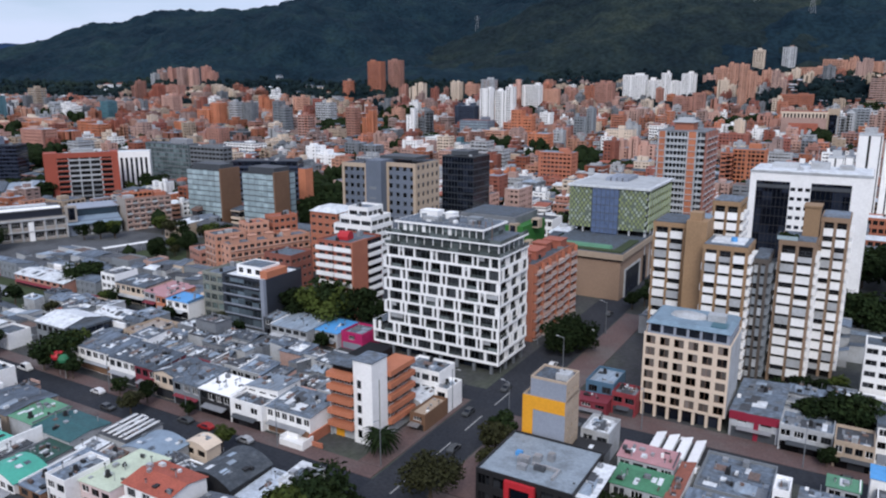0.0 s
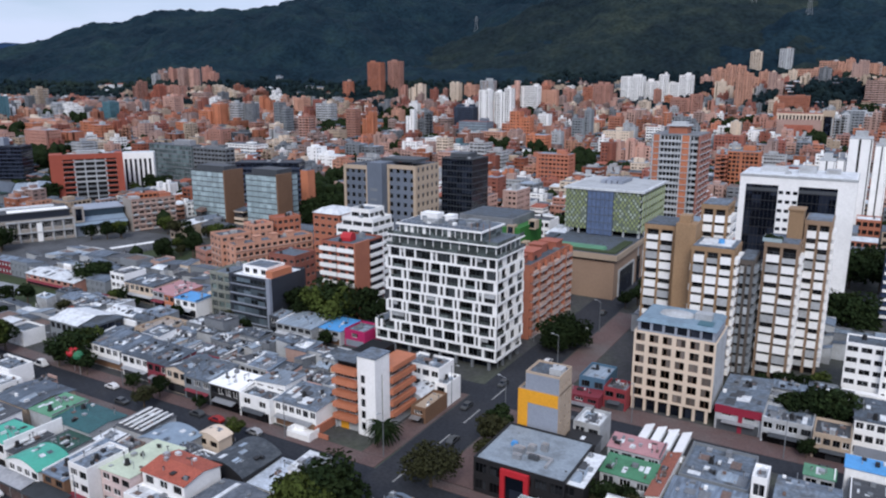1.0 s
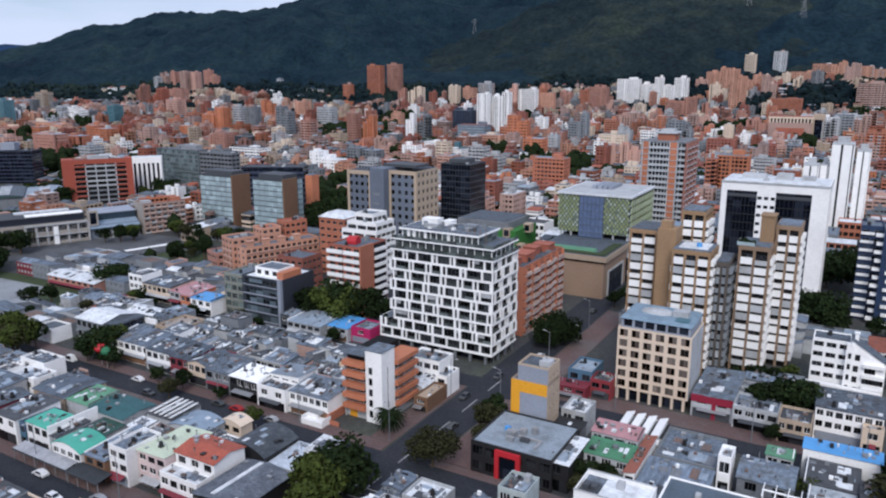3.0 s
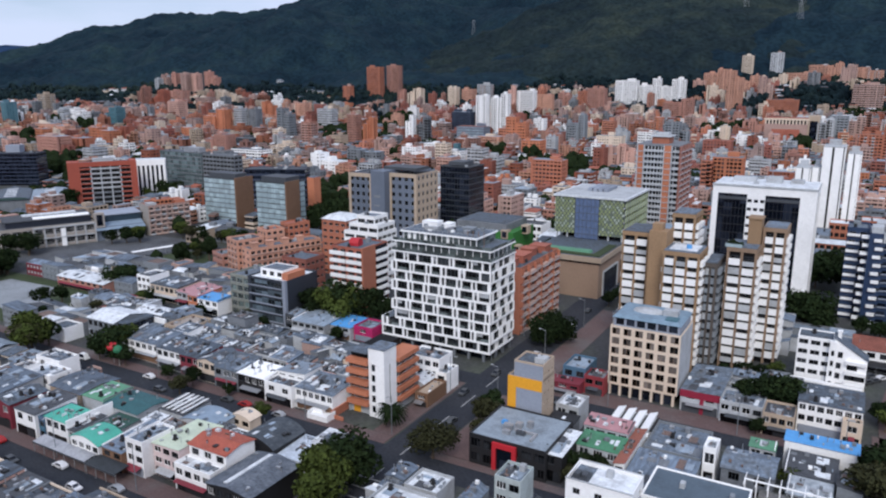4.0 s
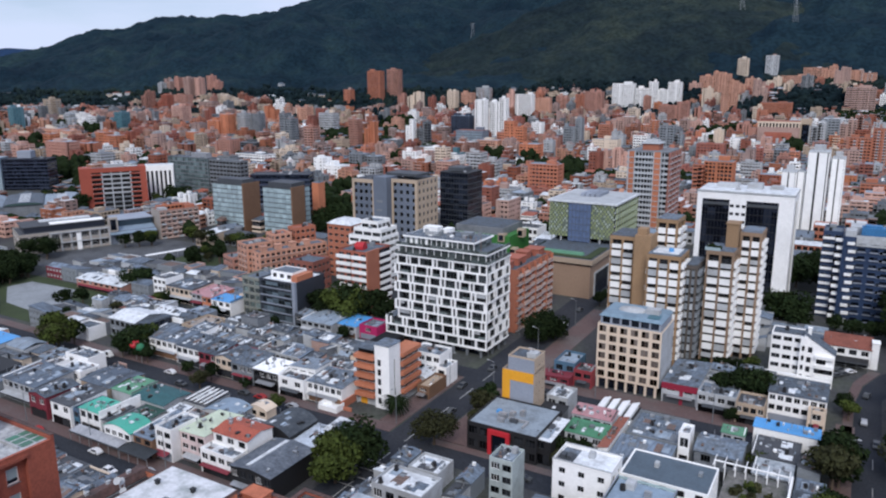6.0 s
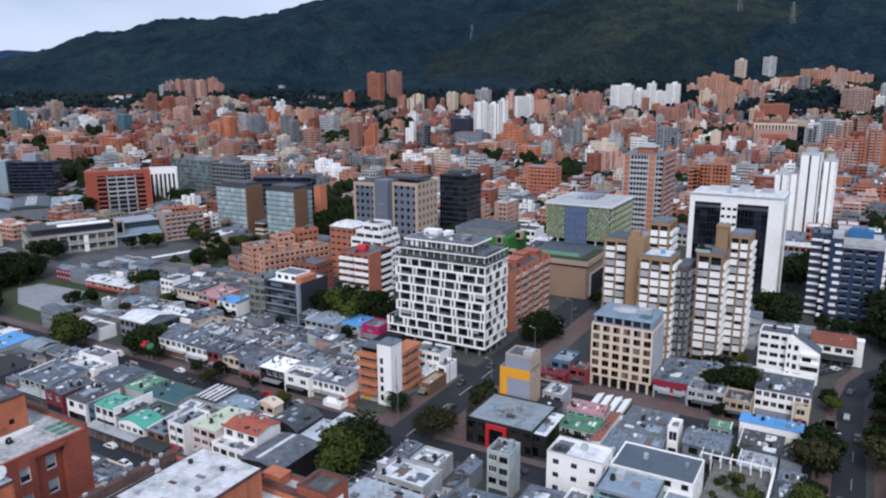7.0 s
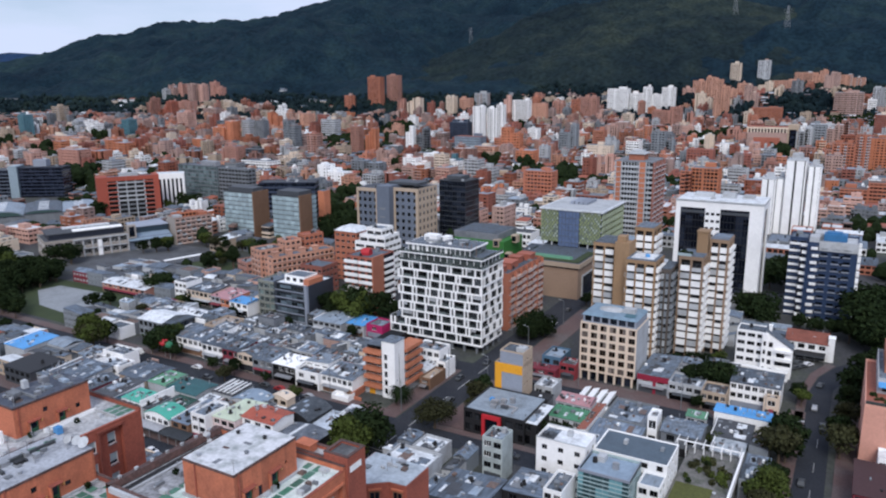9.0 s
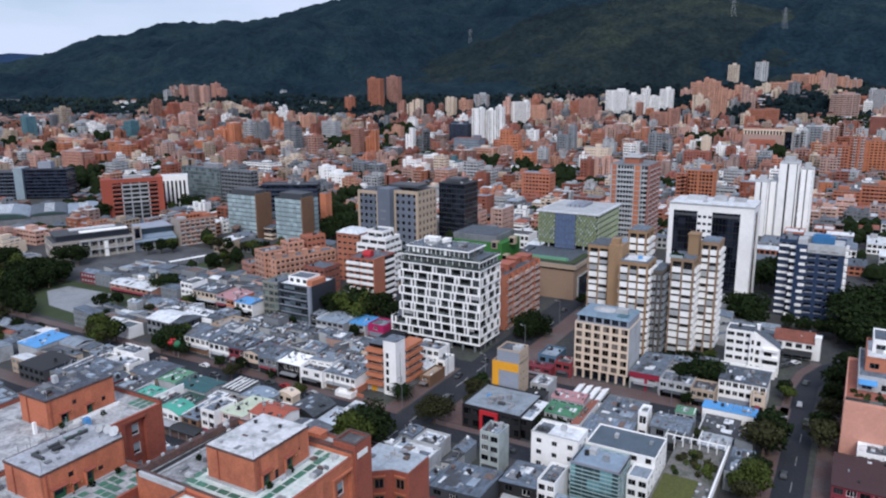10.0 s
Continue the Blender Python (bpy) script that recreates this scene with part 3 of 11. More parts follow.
def shed_roof(s, b, z, rise, axis, over=0.35, t=0.12, m=0):
    """Single slope over b, rising along +axis."""
    x0, x1, y0, y1 = b[0] - over, b[1] + over, b[2] - over, b[3] + over
    za, zb = (z, z + rise) if rise >= 0 else (z - rise, z)
    if axis == "x":
        hs = (za, zb, zb, za)
    else:
        hs = (za, za, zb, zb)
    pts = [(x0, y0), (x1, y0), (x1, y1), (x0, y1)]
    s.prism([(p[0], p[1], h) for p, h in zip(pts, hs)], [(p[0], p[1], h + t) for p, h in zip(pts, hs)], m)


def gable_roof(s, b, z, rise, axis, over=0.35, t=0.12, m=0):
    x0, x1, y0, y1 = b[0] - over, b[1] + over, b[2] - over, b[3] + over
    lo, hi = (y0, y1) if axis == "x" else (x0, x1)
    c = (lo + hi) / 2
    profile = [(lo, z), (c, z + rise), (hi, z), (hi, z + t), (c, z + rise + t), (lo, z + t)]
    if axis == "x":      # ridge along x
        s.prism([(x0, u, q) for u, q in profile], [(x1, u, q) for u, q in profile], m)
    else:
        s.prism([(u, y1, q) for u, q in profile], [(u, y0, q) for u, q in profile], m)


def vault_roof(s, w, b, z, rise, axis, over=0.3, t=0.14, n=10):
    """A barrel roof whose ridge runs along the given axis, and the end walls under it."""
    lo, hi = (b[2], b[3]) if axis == "x" else (b[0], b[1])
    ea, eb = (b[0], b[1]) if axis == "x" else (b[2], b[3])
    at = lambda u, e, q: (e, u, q) if axis == "x" else (u, e, q)
    arc = [(lo - over + (hi - lo + 2 * over) * k / n, z + rise * (1 - (2 * k / n - 1) ** 2)) for k in range(n + 1)]
    profile = arc + [(u, q + t) for u, q in reversed(arc)]
    ends = (ea - over, eb + over) if axis == "x" else (eb + over, ea - over)
    s.prism([at(u, ends[0], q) for u, q in profile], [at(u, ends[1], q) for u, q in profile])
    for (ua, za), (ub, zb) in zip(arc, arc[1:]):
        for e in (ea, eb - 0.3):
            foot = [(max(ua, lo), e), (min(ub, hi), e), (min(ub, hi), e + 0.3), (max(ua, lo), e + 0.3)]
            tops = (za, zb, zb, za)
            pairs = list(zip(foot, tops))
            if axis == "x":
                pairs.reverse()
            w.prism([at(u, f, z - 0.01) for (u, f), q in pairs], [at(u, f, q - 0.002) for (u, f), q in pairs])


ROOFS = []


def house(x0, x1, y0, y1, h, front="S", wall=OFFWHITE, roof="shed", roof_mat=None, rise=1.0, label="", floors=2, seed=None, name="house", cols=None, tanks=None, shop=False, z0=0.0, take=True, group="low houses", lean=True, plain=False):
    """A terraced house: walls, windows and door on the street side, a sheet roof or a flat one with a parapet."""
    rnd = random.Random(int(abs(x0) * 31 + abs(y0) * 17) if seed is None else seed)
    if take:
        TAKEN.append((x0, x1, y0, y1))
    cx, cy = (x0 + x1) / 2, (y0 + y1) / 2
    colour = wall.name.replace("_", " ")
    ob = thing(name, label or "%s terraced house with %s roof" % (colour, {"shed": "sloping sheet", "gable": "low gabled sheet", "flat": "flat", "vault": "curved sheet"}[roof]), "house", (cx, cy, z0), group=group)
    b = (x0 - cx, x1 - cx, y0 - cy, y1 - cy)
    w = Solid()
    sides = front
    for s in "SENW":
        ln = span(b, s)[1] - span(b, s)[0]
        if s in sides:
            n = cols or max(1, round(ln / 3.0))
            if s != front:
                n = max(1, round(ln / 5.0))
            ww = min(2.3, ln / n * 0.76)
            fh = h / floors
            ops = openings(w, b, s, 0, h, floors, n, ww, fh * 0.55, fh * 0.26, 0.3)
            for u, z, a, c in ops if front != "N" and not plain else ():
                if not (s == front and z < fh):
                    put_window(b, s, u, z, a, c, ob, WHITE if rnd.random() < 0.5 else DKGREY, GLASS, rnd.randint(1, 2), 0.15)
        else:
            ua, ub = span(b, s)
            if s in "EW":
                ua, ub = ua + 0.3, ub - 0.3
            w.side(b, s, ua, ub, -0.3, 0, 0, h)
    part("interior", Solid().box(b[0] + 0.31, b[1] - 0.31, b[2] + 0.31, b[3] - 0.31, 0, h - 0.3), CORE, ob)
    if front == "S" and not plain and z0 == 0:
        low = min(2.7, h / floors * 0.86)
        part("shopfront", Solid().box(b[0] + 0.5, b[1] - 0.5, b[2] - 0.06, b[2] - 0.004, 0.15, low), rnd.choice((DKGREY, GLASS, BLACK, GLASS, BROWN, BLUEGREY)), ob, "dark shop windows and doors")
        if rnd.random() < 0.55:
            u0, u1, k = b[0] + rnd.uniform(0.2, 2), b[1] - rnd.uniform(0.2, 2), rnd.uniform(0.9, 2.2)
            part("awning", Solid().prism([(u0, b[2] - k, low - 0.15), (u1, b[2] - k, low - 0.15), (u1, b[2] - 0.07, low + 0.25), (u0, b[2] - 0.07, low + 0.25)], [(u0, b[2] - k, low - 0.08), (u1, b[2] - k, low - 0.08), (u1, b[2] - 0.07, low + 0.33), (u0, b[2] - 0.07, low + 0.33)]), rnd.choice((MAROON, OFFWHITE, DKGREY, METAL, DKGREY, METAL)), ob)
    r = Solid()
    if roof == "vault":
        axis = "y" if cols is None or cols > 0 and (y1 - y0) * 1.6 > (x1 - x0) else "x"
        vault_roof(r, w, b, h + 0.01, rise, axis)
        part("roof", r, roof_mat or ROOFD, ob)
        for k in range(5):
            q = rnd.choice((0.3, 0.4, 0.6, 0.7))
            ln = (b[3] - b[2]) if axis == "y" else (b[1] - b[0])
            e = rnd.uniform(-0.45, 0.25) * ln
            uu = [(b[0] if axis == "y" else b[2]) + ((b[1] - b[0]) if axis == "y" else (b[3] - b[2])) * v for v in (q - 0.05, q + 0.05)]
            zz = [h + 0.2 + rise * (1 - (2 * v - 1) ** 2) for v in (q - 0.05, q + 0.05)]
            ring = [(uu[0], e, zz[0]), (uu[1], e, zz[1]), (uu[1], e + 0.16 * ln, zz[1]), (uu[0], e + 0.16 * ln, zz[0])]
            if axis == "x":
                ring = [(f, u, z) for u, f, z in reversed(ring)]
            part("skylight", Solid().prism([(u, f, z - 0.12) for u, f, z in ring], ring), rnd.choice((ROOFW, ROOFL, ROOFG)), ob, "pale translucent roof sheet")
    elif roof == "flat":
        rb = (b[0] + 0.31, b[1] - 0.31, b[2] + 0.31, b[3] - 0.31)
        r.box(*rb, h - 0.2, h - 0.02)
        w.box(b[0], b[1], b[2], b[2] + 0.2, h, h + 0.6).box(b[0], b[1], b[3] - 0.2, b[3], h, h + 0.6)
        w.box(b[0], b[0] + 0.2, b[2] + 0.2, b[3] - 0.2, h, h + 0.6).box(b[1] - 0.2, b[1], b[2] + 0.2, b[3] - 0.2, h, h + 0.6)
        part("roof", r, roof_mat or rnd.choice((ROOFG, ROOFG, ROOFW, ROOFD)), ob)
    else:
        axis = "y" if rnd.random() < 0.75 else "x"
        if roof == "gable":
            axis = "x" if (x1 - x0) > (y1 - y0) else "y"
            gable_roof(r, b, h + 0.01, rise, axis)
            c = 0
            if axis == "x":
                for xa in (b[0], b[1] - 0.3):
                    w.prism([(xa, b[2], h), (xa + 0.3, b[2], h), (xa + 0.3, b[3], h), (xa, b[3], h)], [(xa, -0.2, h + rise * 0.95), (xa + 0.3, -0.2, h + rise * 0.95), (xa + 0.3, 0.2, h + rise * 0.95), (xa, 0.2, h + rise * 0.95)])
            else:
                for ya in (b[2], b[3] - 0.3):
                    w.prism([(b[0], ya, h), (b[1], ya, h), (b[1], ya + 0.3, h), (b[0], ya + 0.3, h)], [(-0.2, ya, h + rise * 0.95), (0.2, ya, h + rise * 0.95), (0.2, ya + 0.3, h + rise * 0.95), (-0.2, ya + 0.3, h + rise * 0.95)])
        else:
            shed_roof(r, b, h + 0.01, rise, axis, 0.25)
            if axis == "y":
                w.prism([(b[0], b[2], h), (b[1], b[2], h), (b[1], b[3], h), (b[0], b[3], h)], [(b[0], b[2], h + 0.005), (b[1], b[2], h + 0.005), (b[1], b[3], h + rise * 0.97), (b[0], b[3], h + rise * 0.97)])
            else:
                w.prism([(b[0], b[2], h), (b[1], b[2], h), (b[1], b[3], h), (b[0], b[3], h)], [(b[0], b[2], h + 0.005), (b[1], b[2], h + rise * 0.97), (b[1], b[3], h + rise * 0.97), (b[0], b[3], h + 0.005)])
        rm = roof_mat or rnd.choice((ROOFX, ROOFX, ROOFY, ROOFG, ROOFW, ROOFD))
        if roof_mat is None and rm in (ROOFX, ROOFY):
            rm = ROOFX if axis == "y" else ROOFY
        ro = part("roof", r, rm, ob)
        # light sheets let into the roof
        for k in range(rnd.choice((0, 1, 2, 3))):
            u = rnd.uniform(b[0] + 1, b[1] - 1.5)
            v = rnd.uniform(b[2] + 1, b[3] - 3)
            ln = rnd.uniform(1.2, 2.4)
            if roof == "shed":
                k0, k1 = ((v - b[2]) / (b[3] - b[2]), (v + ln - b[2]) / (b[3] - b[2])) if axis == "y" else ((u - b[0]) / (b[1] - b[0]),) * 2
                za, zb = h + 0.17 + rise * k0, h + 0.17 + rise * k1
                if axis == "y":
                    q = Solid().prism([(u, v, za - 0.04), (u + 0.9, v, za - 0.04), (u + 0.9, v + ln, zb - 0.04), (u, v + ln, zb - 0.04)], [(u, v, za), (u + 0.9, v, za), (u + 0.9, v + ln, zb), (u, v + ln, zb)])
                    part("skylight", q, ROOFW, ob, "white translucent roof sheet")
    if not plain and y1 < 240 and roof != "vault":
        ROOFS.append((x0, x1, y0, y1, z0 + h, roof, "" if roof == "flat" else axis, rise, roof_mat in (None, ROOFX, ROOFY, ROOFG, ROOFD, ROOFW, CONC, RUST)))
    part("wall", w, wall, ob)
    for k in range(rnd.choice((0, 1, 1, 2)) if tanks is None else tanks):
        u, v = rnd.uniform(b[0] + 0.9, b[1] - 0.9), rnd.uniform(b[2] + 1.2, b[3] - 1.2)
        zt = h + (0 if roof == "flat" else rise * 0.45 + 0.1)
        q = Solid()
        if rnd.random() < 0.65:
            q.box(u - 0.5, u + 0.5, v - 0.5, v + 0.5, zt - 0.3, zt + 0.35).tube((u, v, zt + 0.35), (u, v, zt + 1.35), 0.5, 0.44, 9).tube((u, v, zt + 1.35), (u, v, zt + 1.47), 0.25, 0.22, 7)
            part("water_tank", q, BLACK, ob, "black plastic water tank")
        elif roof_mat is None or roof == "flat":
            q.box(u - 0.6, u + 0.6, v - 0.7, v + 0.7, zt - 0.4, zt + rnd.uniform(0.8, 2.0))
            part("roof_hut", q, rnd.choice((OFFWHITE, CONC, GREY)), ob)
    if not plain:
        litter(rnd, (b[0] + 0.3, b[1] - 0.3, b[2] + 0.3, b[3] - 0.3), h + (0 if roof == "flat" else rise * 0.5 + 0.1), rnd.randint(3, 8), ob)
    if lean and roof_mat is None and roof != "flat" and (y1 - y0) > 11 and rnd.random() < 0.5:
        # raised back room
        u0 = rnd.uniform(b[0], 0)
        v0 = b[3] - rnd.uniform(3, 5) if front == "S" else b[2]
        q = Solid().box(u0, min(u0 + rnd.uniform(3, 5), b[1]), v0, v0 + 3, h - 0.4, h + rise + rnd.uniform(1.0, 2.4))
        part("back_room", q, rnd.choice((OFFWHITE, CONC, wall)), ob)
    return ob


def free(x0, x1, y0, y1):
    return all(x1 <= a + 0.2 or x0 >= b - 0.2 or y1 <= c + 0.2 or y0 >= d - 0.2 for a, b, c, d in TAKEN)


def litter(rnd, b, z, n, parent, inks=(METAL, ROOFW, BLACK, RUST, GREY)):
    """Small odds and ends on a roof."""
    s = Solid()
    for k in range(n):
        u, v = rnd.uniform(b[0] + 0.4, b[1] - 0.8), rnd.uniform(b[2] + 0.4, b[3] - 0.8)
        w, d, h = rnd.uniform(0.2, 1.3), rnd.uniform(0.2, 1.3), rnd.uniform(0.15, 0.7)
        s.box(u, min(u + w, b[1] - 0.1), v, min(v + d, b[3] - 0.1), z - 0.1, z + h, rnd.choice((0, 0, 1, 2, 3, 4)))
    for k in range(n // 4):
        u, v = rnd.uniform(b[0] + 0.4, b[1] - 0.8), rnd.uniform(b[2] + 0.4, b[3] - 0.8)
        s.tube((u, v, z - 0.1), (u, v, z + rnd.uniform(0.6, 1.6)), 0.07, None, 5, 0)
    ob = part("roof_clutter", s, inks, parent)
    ob["kind"] = "stuff"


def wing(ob, rnd, b, h, wall, near):
    """One volume of a house: its walls and its own roof."""
    x0, x1, y0, y1 = b
    w = Solid().box(x0, x1, y0, y1, 0, h)
    kind = rnd.choices(("shed", "gable", "flat"), (6, 2.2, 2.6))[0]
    r = Solid()
    rise = rnd.uniform(0.4, 1.3)
    top = h
    if kind == "flat":
        w = Solid().box(x0, x1, y0, y1, 0, h)
        p = rnd.uniform(0.3, 0.9)
        w.box(x0, x1, y0, y0 + 0.2, h, h + p).box(x0, x1, y1 - 0.2, y1, h, h + p).box(x0, x0 + 0.2, y0 + 0.2, y1 - 0.2, h, h + p).box(x1 - 0.2, x1, y0 + 0.2, y1 - 0.2, h, h + p)
        r.box(x0 + 0.21, x1 - 0.21, y0 + 0.21, y1 - 0.21, h - 0.05, h + 0.06)
        rm = rnd.choice((ROOFG, ROOFG, ROOFG, ROOFW, ROOFD, CONC, ROOFG, RUST))
    elif kind == "shed":
        ax = rnd.choice("xyy")
        up = rnd.random() < 0.5
        za, zb = (0.02, rise) if up else (rise, 0.02)
        hs = (za, zb, zb, za) if ax == "x" else (za, za, zb, zb)
        pts = [(x0, y0), (x1, y0), (x1, y1), (x0, y1)]
        w.prism([(p[0], p[1], h) for p in pts], [(p[0], p[1], h + q * 0.96) for p, q in zip(pts, hs)])
        o = rnd.uniform(0.05, 0.35)
        pts = [(x0 - o, y0 - o), (x1 + o, y0 - o), (x1 + o, y1 + o), (x0 - o, y1 + o)]
        r.prism([(p[0], p[1], h + q) for p, q in zip(pts, hs)], [(p[0], p[1], h + q + 0.1) for p, q in zip(pts, hs)])
        rm = rnd.choice((ROOFX if ax == "y" else ROOFY,) * 6 + (ROOFL, ROOFL, ROOFW, ROOFD, ROOFG, ROOFD, ROOFD))
        top = h + rise / 2
    else:
        ax = "x" if x1 - x0 > y1 - y0 else "y"
        gable_roof(r, b, h + 0.01, rise, ax, 0.2)
        rm = rnd.choice((ROOFX if ax == "x" else ROOFY,) * 4 + (ROOFL, TILE, ROOFD, ROOFW))
        top = h + rise / 2
    part("wing_wall", w, wall, ob)
    part("roof", r, rm, ob)
    if near:
        m = ob.matrix_basis
        p, q = m @ Vector((x0, y0, h)), m @ Vector((x1, y1, h))
        turned = p.x > q.x
        base, lift = h, 0.0
        if kind == "shed":
            climbs = up != turned
            base, lift = (h - 0.06, rise) if climbs else (h - 0.06 + rise, -rise)
        elif kind == "gable":
            base, lift = h - 0.06, rise
        else:
            base = h + 0.08
        ROOFS.append((min(p.x, q.x), max(p.x, q.x), min(p.y, q.y), max(p.y, q.y), base, kind, "" if kind == "flat" else ax, lift, True))
    return top, kind


def lot(x0, x1, y0, y1, front, rnd, near=True):
    """A narrow plot: a street house, patios and back wings under roofs of their own."""
    wall = rnd.choice((OFFWHITE, GREY, OFFWHITE, WHITE, CONC, GREY, CONC, OFFWHITE, GREY, CONC) if x0 > -70 else (OFFWHITE, WHITE, OFFWHITE, WHITE, CONC, GREY, GREY, PINKISH, CREAM, BRICKB, OFFWHITE, GREY))
    cx, cy = (x0 + x1) / 2, (y0 + y1) / 2
    ob = thing("house", "%s terraced house with patched grey roofs and back wings" % wall.name.replace("_", " "), "house", (cx, cy, 0), 0 if front == "S" else 180, "low houses")
    TAKEN.append((x0, x1, y0, y1))
    b = (x0 - cx, x1 - cx, y0 - cy, y1 - cy)
    w, d = x1 - x0, y1 - y0
    f = rnd.uniform(6.0, min(9.5, d - 1))
    h = rnd.uniform(4.6, 5.9) if rnd.random() < (0.9 if x0 < -70 else 0.97) else rnd.uniform(7.2, 8.6)
    fb = (b[0], b[1], b[2], b[2] + f)
    wing(ob, rnd, (fb[0], fb[1], fb[2] + 0.35, fb[3]), h, wall, near)
    # street front with its openings
    fw = Solid()
    fl = 2 if h < 7.5 else 3
    n = max(1, round(w / 2.8))
    ops = openings(fw, fb, "S", 0, h + rnd.uniform(0, 0.9), fl, n, min(2.2, w / n * 0.76), h / fl * 0.54, h / fl * 0.26, 0.34)
    part("front_wall", fw, wall if rnd.random() < 0.7 else rnd.choice((WHITE, PINKISH, MAROON, BEIGE, CREAM, DKGREY)), ob)
    if front == "S" and near:
        for u, z, a, c in ops:
            if z > 2:
                put_window(fb, "S", u, z, a, c, ob, rnd.choice((WHITE, DKGREY)), GLASS, 1, 0.12)
        door = Solid().box(b[0] + 0.4, b[1] - 0.4, b[2] - 0.03, b[2] - 0.004, 0.05, 2.5)
        part("shopfront", door, rnd.choice((DKGREY, BLACK, METAL, BROWN, GLASS, MAROON)), ob)
        if rnd.random() < 0.5:
            k = rnd.uniform(0.9, 2.6)
            part("canopy", Solid().prism([(b[0] + 0.2, b[2] - k, 2.55), (b[1] - 0.2, b[2] - k, 2.55), (b[1] - 0.2, b[2] - 0.01, 2.95), (b[0] + 0.2, b[2] - 0.01, 2.95)], [(b[0] + 0.2, b[2] - k, 2.63), (b[1] - 0.2, b[2] - k, 2.63), (b[1] - 0.2, b[2] - 0.01, 3.03), (b[0] + 0.2, b[2] - 0.01, 3.03)]), rnd.choice((ROOFW, ROOFL, ROOFD, MAROON, BLACK, ROOFL)), ob)
    v = fb[3] + 0.02
    while v < b[3] - 2.2:
        dd = min(rnd.uniform(2.6, 6.5), b[3] - v)
        q = rnd.random()
        hh = rnd.uniform(3.8, 5.7)
        if q < 0.24:
            pass
        elif q < 0.5 and w > 5:
            m = rnd.uniform(0.35, 0.65) * w + b[0]
            side = (b[0], m) if rnd.random() < 0.5 else (m, b[1])
            top, k = wing(ob, rnd, (side[0], side[1], v, v + dd), hh, rnd.choice((wall, CONC, OFFWHITE, GREY)), near)
            if rnd.random() < 0.6:
                other = (m + 0.02, b[1]) if side[0] == b[0] else (b[0], m - 0.02)
                wing(ob, rnd, (other[0], other[1], v, v + dd), max(2.6, hh - rnd.uniform(0.8, 3)), rnd.choice((wall, CONC, OFFWHITE)), near)
        else:
            top, k = wing(ob, rnd, (b[0], b[1], v, v + dd), hh, rnd.choice((wall, CONC, OFFWHITE, OFFWHITE)), near)
            if rnd.random() < 0.5:
                u, vv = rnd.uniform(b[0] + 0.7, b[1] - 0.7), v + dd * rnd.uniform(0.3, 0.7)
                part("water_tank", Solid().tube((u, vv, top - 0.4), (u, vv, top + 1.0), 0.55, 0.48, 9).tube((u, vv, top + 1.0), (u, vv, top + 1.12), 0.26, 0.22, 7), BLACK, ob, "black plastic water tank")
        v += dd + 0.02
    if near and front == "N":
        for k in range(rnd.choice((0, 1, 1, 2))):
            put_window(b, "N", rnd.uniform(b[0] + 1, b[1] - 1), rnd.uniform(1.0, 2.4), 1.4, 1.2, ob, WHITE, GLASS, 1, -0.08)
    if near:
        litter(rnd, (b[0], b[1], b[2] + 1, fb[3]), h + 0.4, rnd.randint(4, 9), ob)
    return ob


def fill(x0, x1, y0, y1, front, seed, hmin=5.0, hmax=7.6, wmin=5.2, wmax=9.0, near=True):
    """Fills a strip with plots wall to wall, past those already there."""
    rnd = random.Random(seed)
    x = x0
    while x < x1 - 3.5:
        w = min(rnd.uniform(wmin, wmax), x1 - x)
        ya = y0 + (rnd.uniform(0, 1.4) if front == "S" else 0)
        yb = y1 - (rnd.uniform(0, 1.4) if front == "N" else 0)
        while w > 3.4 and not free(x, x + w, ya, yb):
            w -= 0.6
        if w > 3.4:
            lot(x, x + w - 0.05, ya, yb, front, rnd, near)
            x += w
        else:
            # a shorter plot behind or before what stands here
            for k in (0.45, 0.3):
                yc, yd = (ya + (yb - ya) * (1 - k), yb) if front == "S" else (ya, ya + (yb - ya) * k)
                if free(x, x + 5, yc, yd) and yd - yc > 5:
                    lot(x, x + 4.95, yc, yd, front, rnd, near)
                    x += 4.2
                    break
            x += 0.8


# ---- the low blocks: houses that stand out first ----
house(-160.6, -151.9, 70.6, 78.0, 7.0, "S", WHITE, "shed", TEAL, 0.3, "white shop house with a turquoise sheet roof", tanks=0, cols=3)
house(-151.5, -149.1, 70.8, 80.0, 5.4, "S", OFFWHITE, "shed", ROOFD, 0.4, "narrow white house with a dark roof", tanks=1, cols=1)
house(-147.2, -136.4, 68.6, 75.6, 5.6, "S", WHITE, "vault", TEAL, 1.5, "white shop house with a curved turquoise roof", tanks=0, cols=4)
house(-149.0, -141.0, 76.0, 83.8, 4.6, "S", OFFWHITE, "shed", mat("dark_green_roof", (0.025, 0.075, 0.06), 0.7, 0.2, 0.6, 0.5, 0.4), 0.5, "low wing with a dark green roof", tanks=0)
house(-136.2, -128.9, 69.4, 84.0, 5.4, "S", BROWN, "shed", ROOFY, 0.9, "brown fronted shop with a ribbed grey roof", tanks=1, cols=2)
house(-165.4, -156.2, 84.4, 93.8, 6.4, "N", OFFWHITE, "shed", GREENR, 0.5, "house with a dull green sheet roof", tanks=2)
house(-155.6, -142.2, 84.2, 94.2, 6.0, "N", OFFWHITE, "gable", mat("dark_teal_roof", (0.03, 0.11, 0.12), 0.7, 0.2, 0.6, 0.5, 0.3), 0.7, "house with a dark teal roof", tanks=2)
house(-128.6, -122.6, 70.6, 80.2, 8.8, "S", WHITE, "flat", ROOFG, 0, "white three-storey house with a grey roof terrace", floors=3)
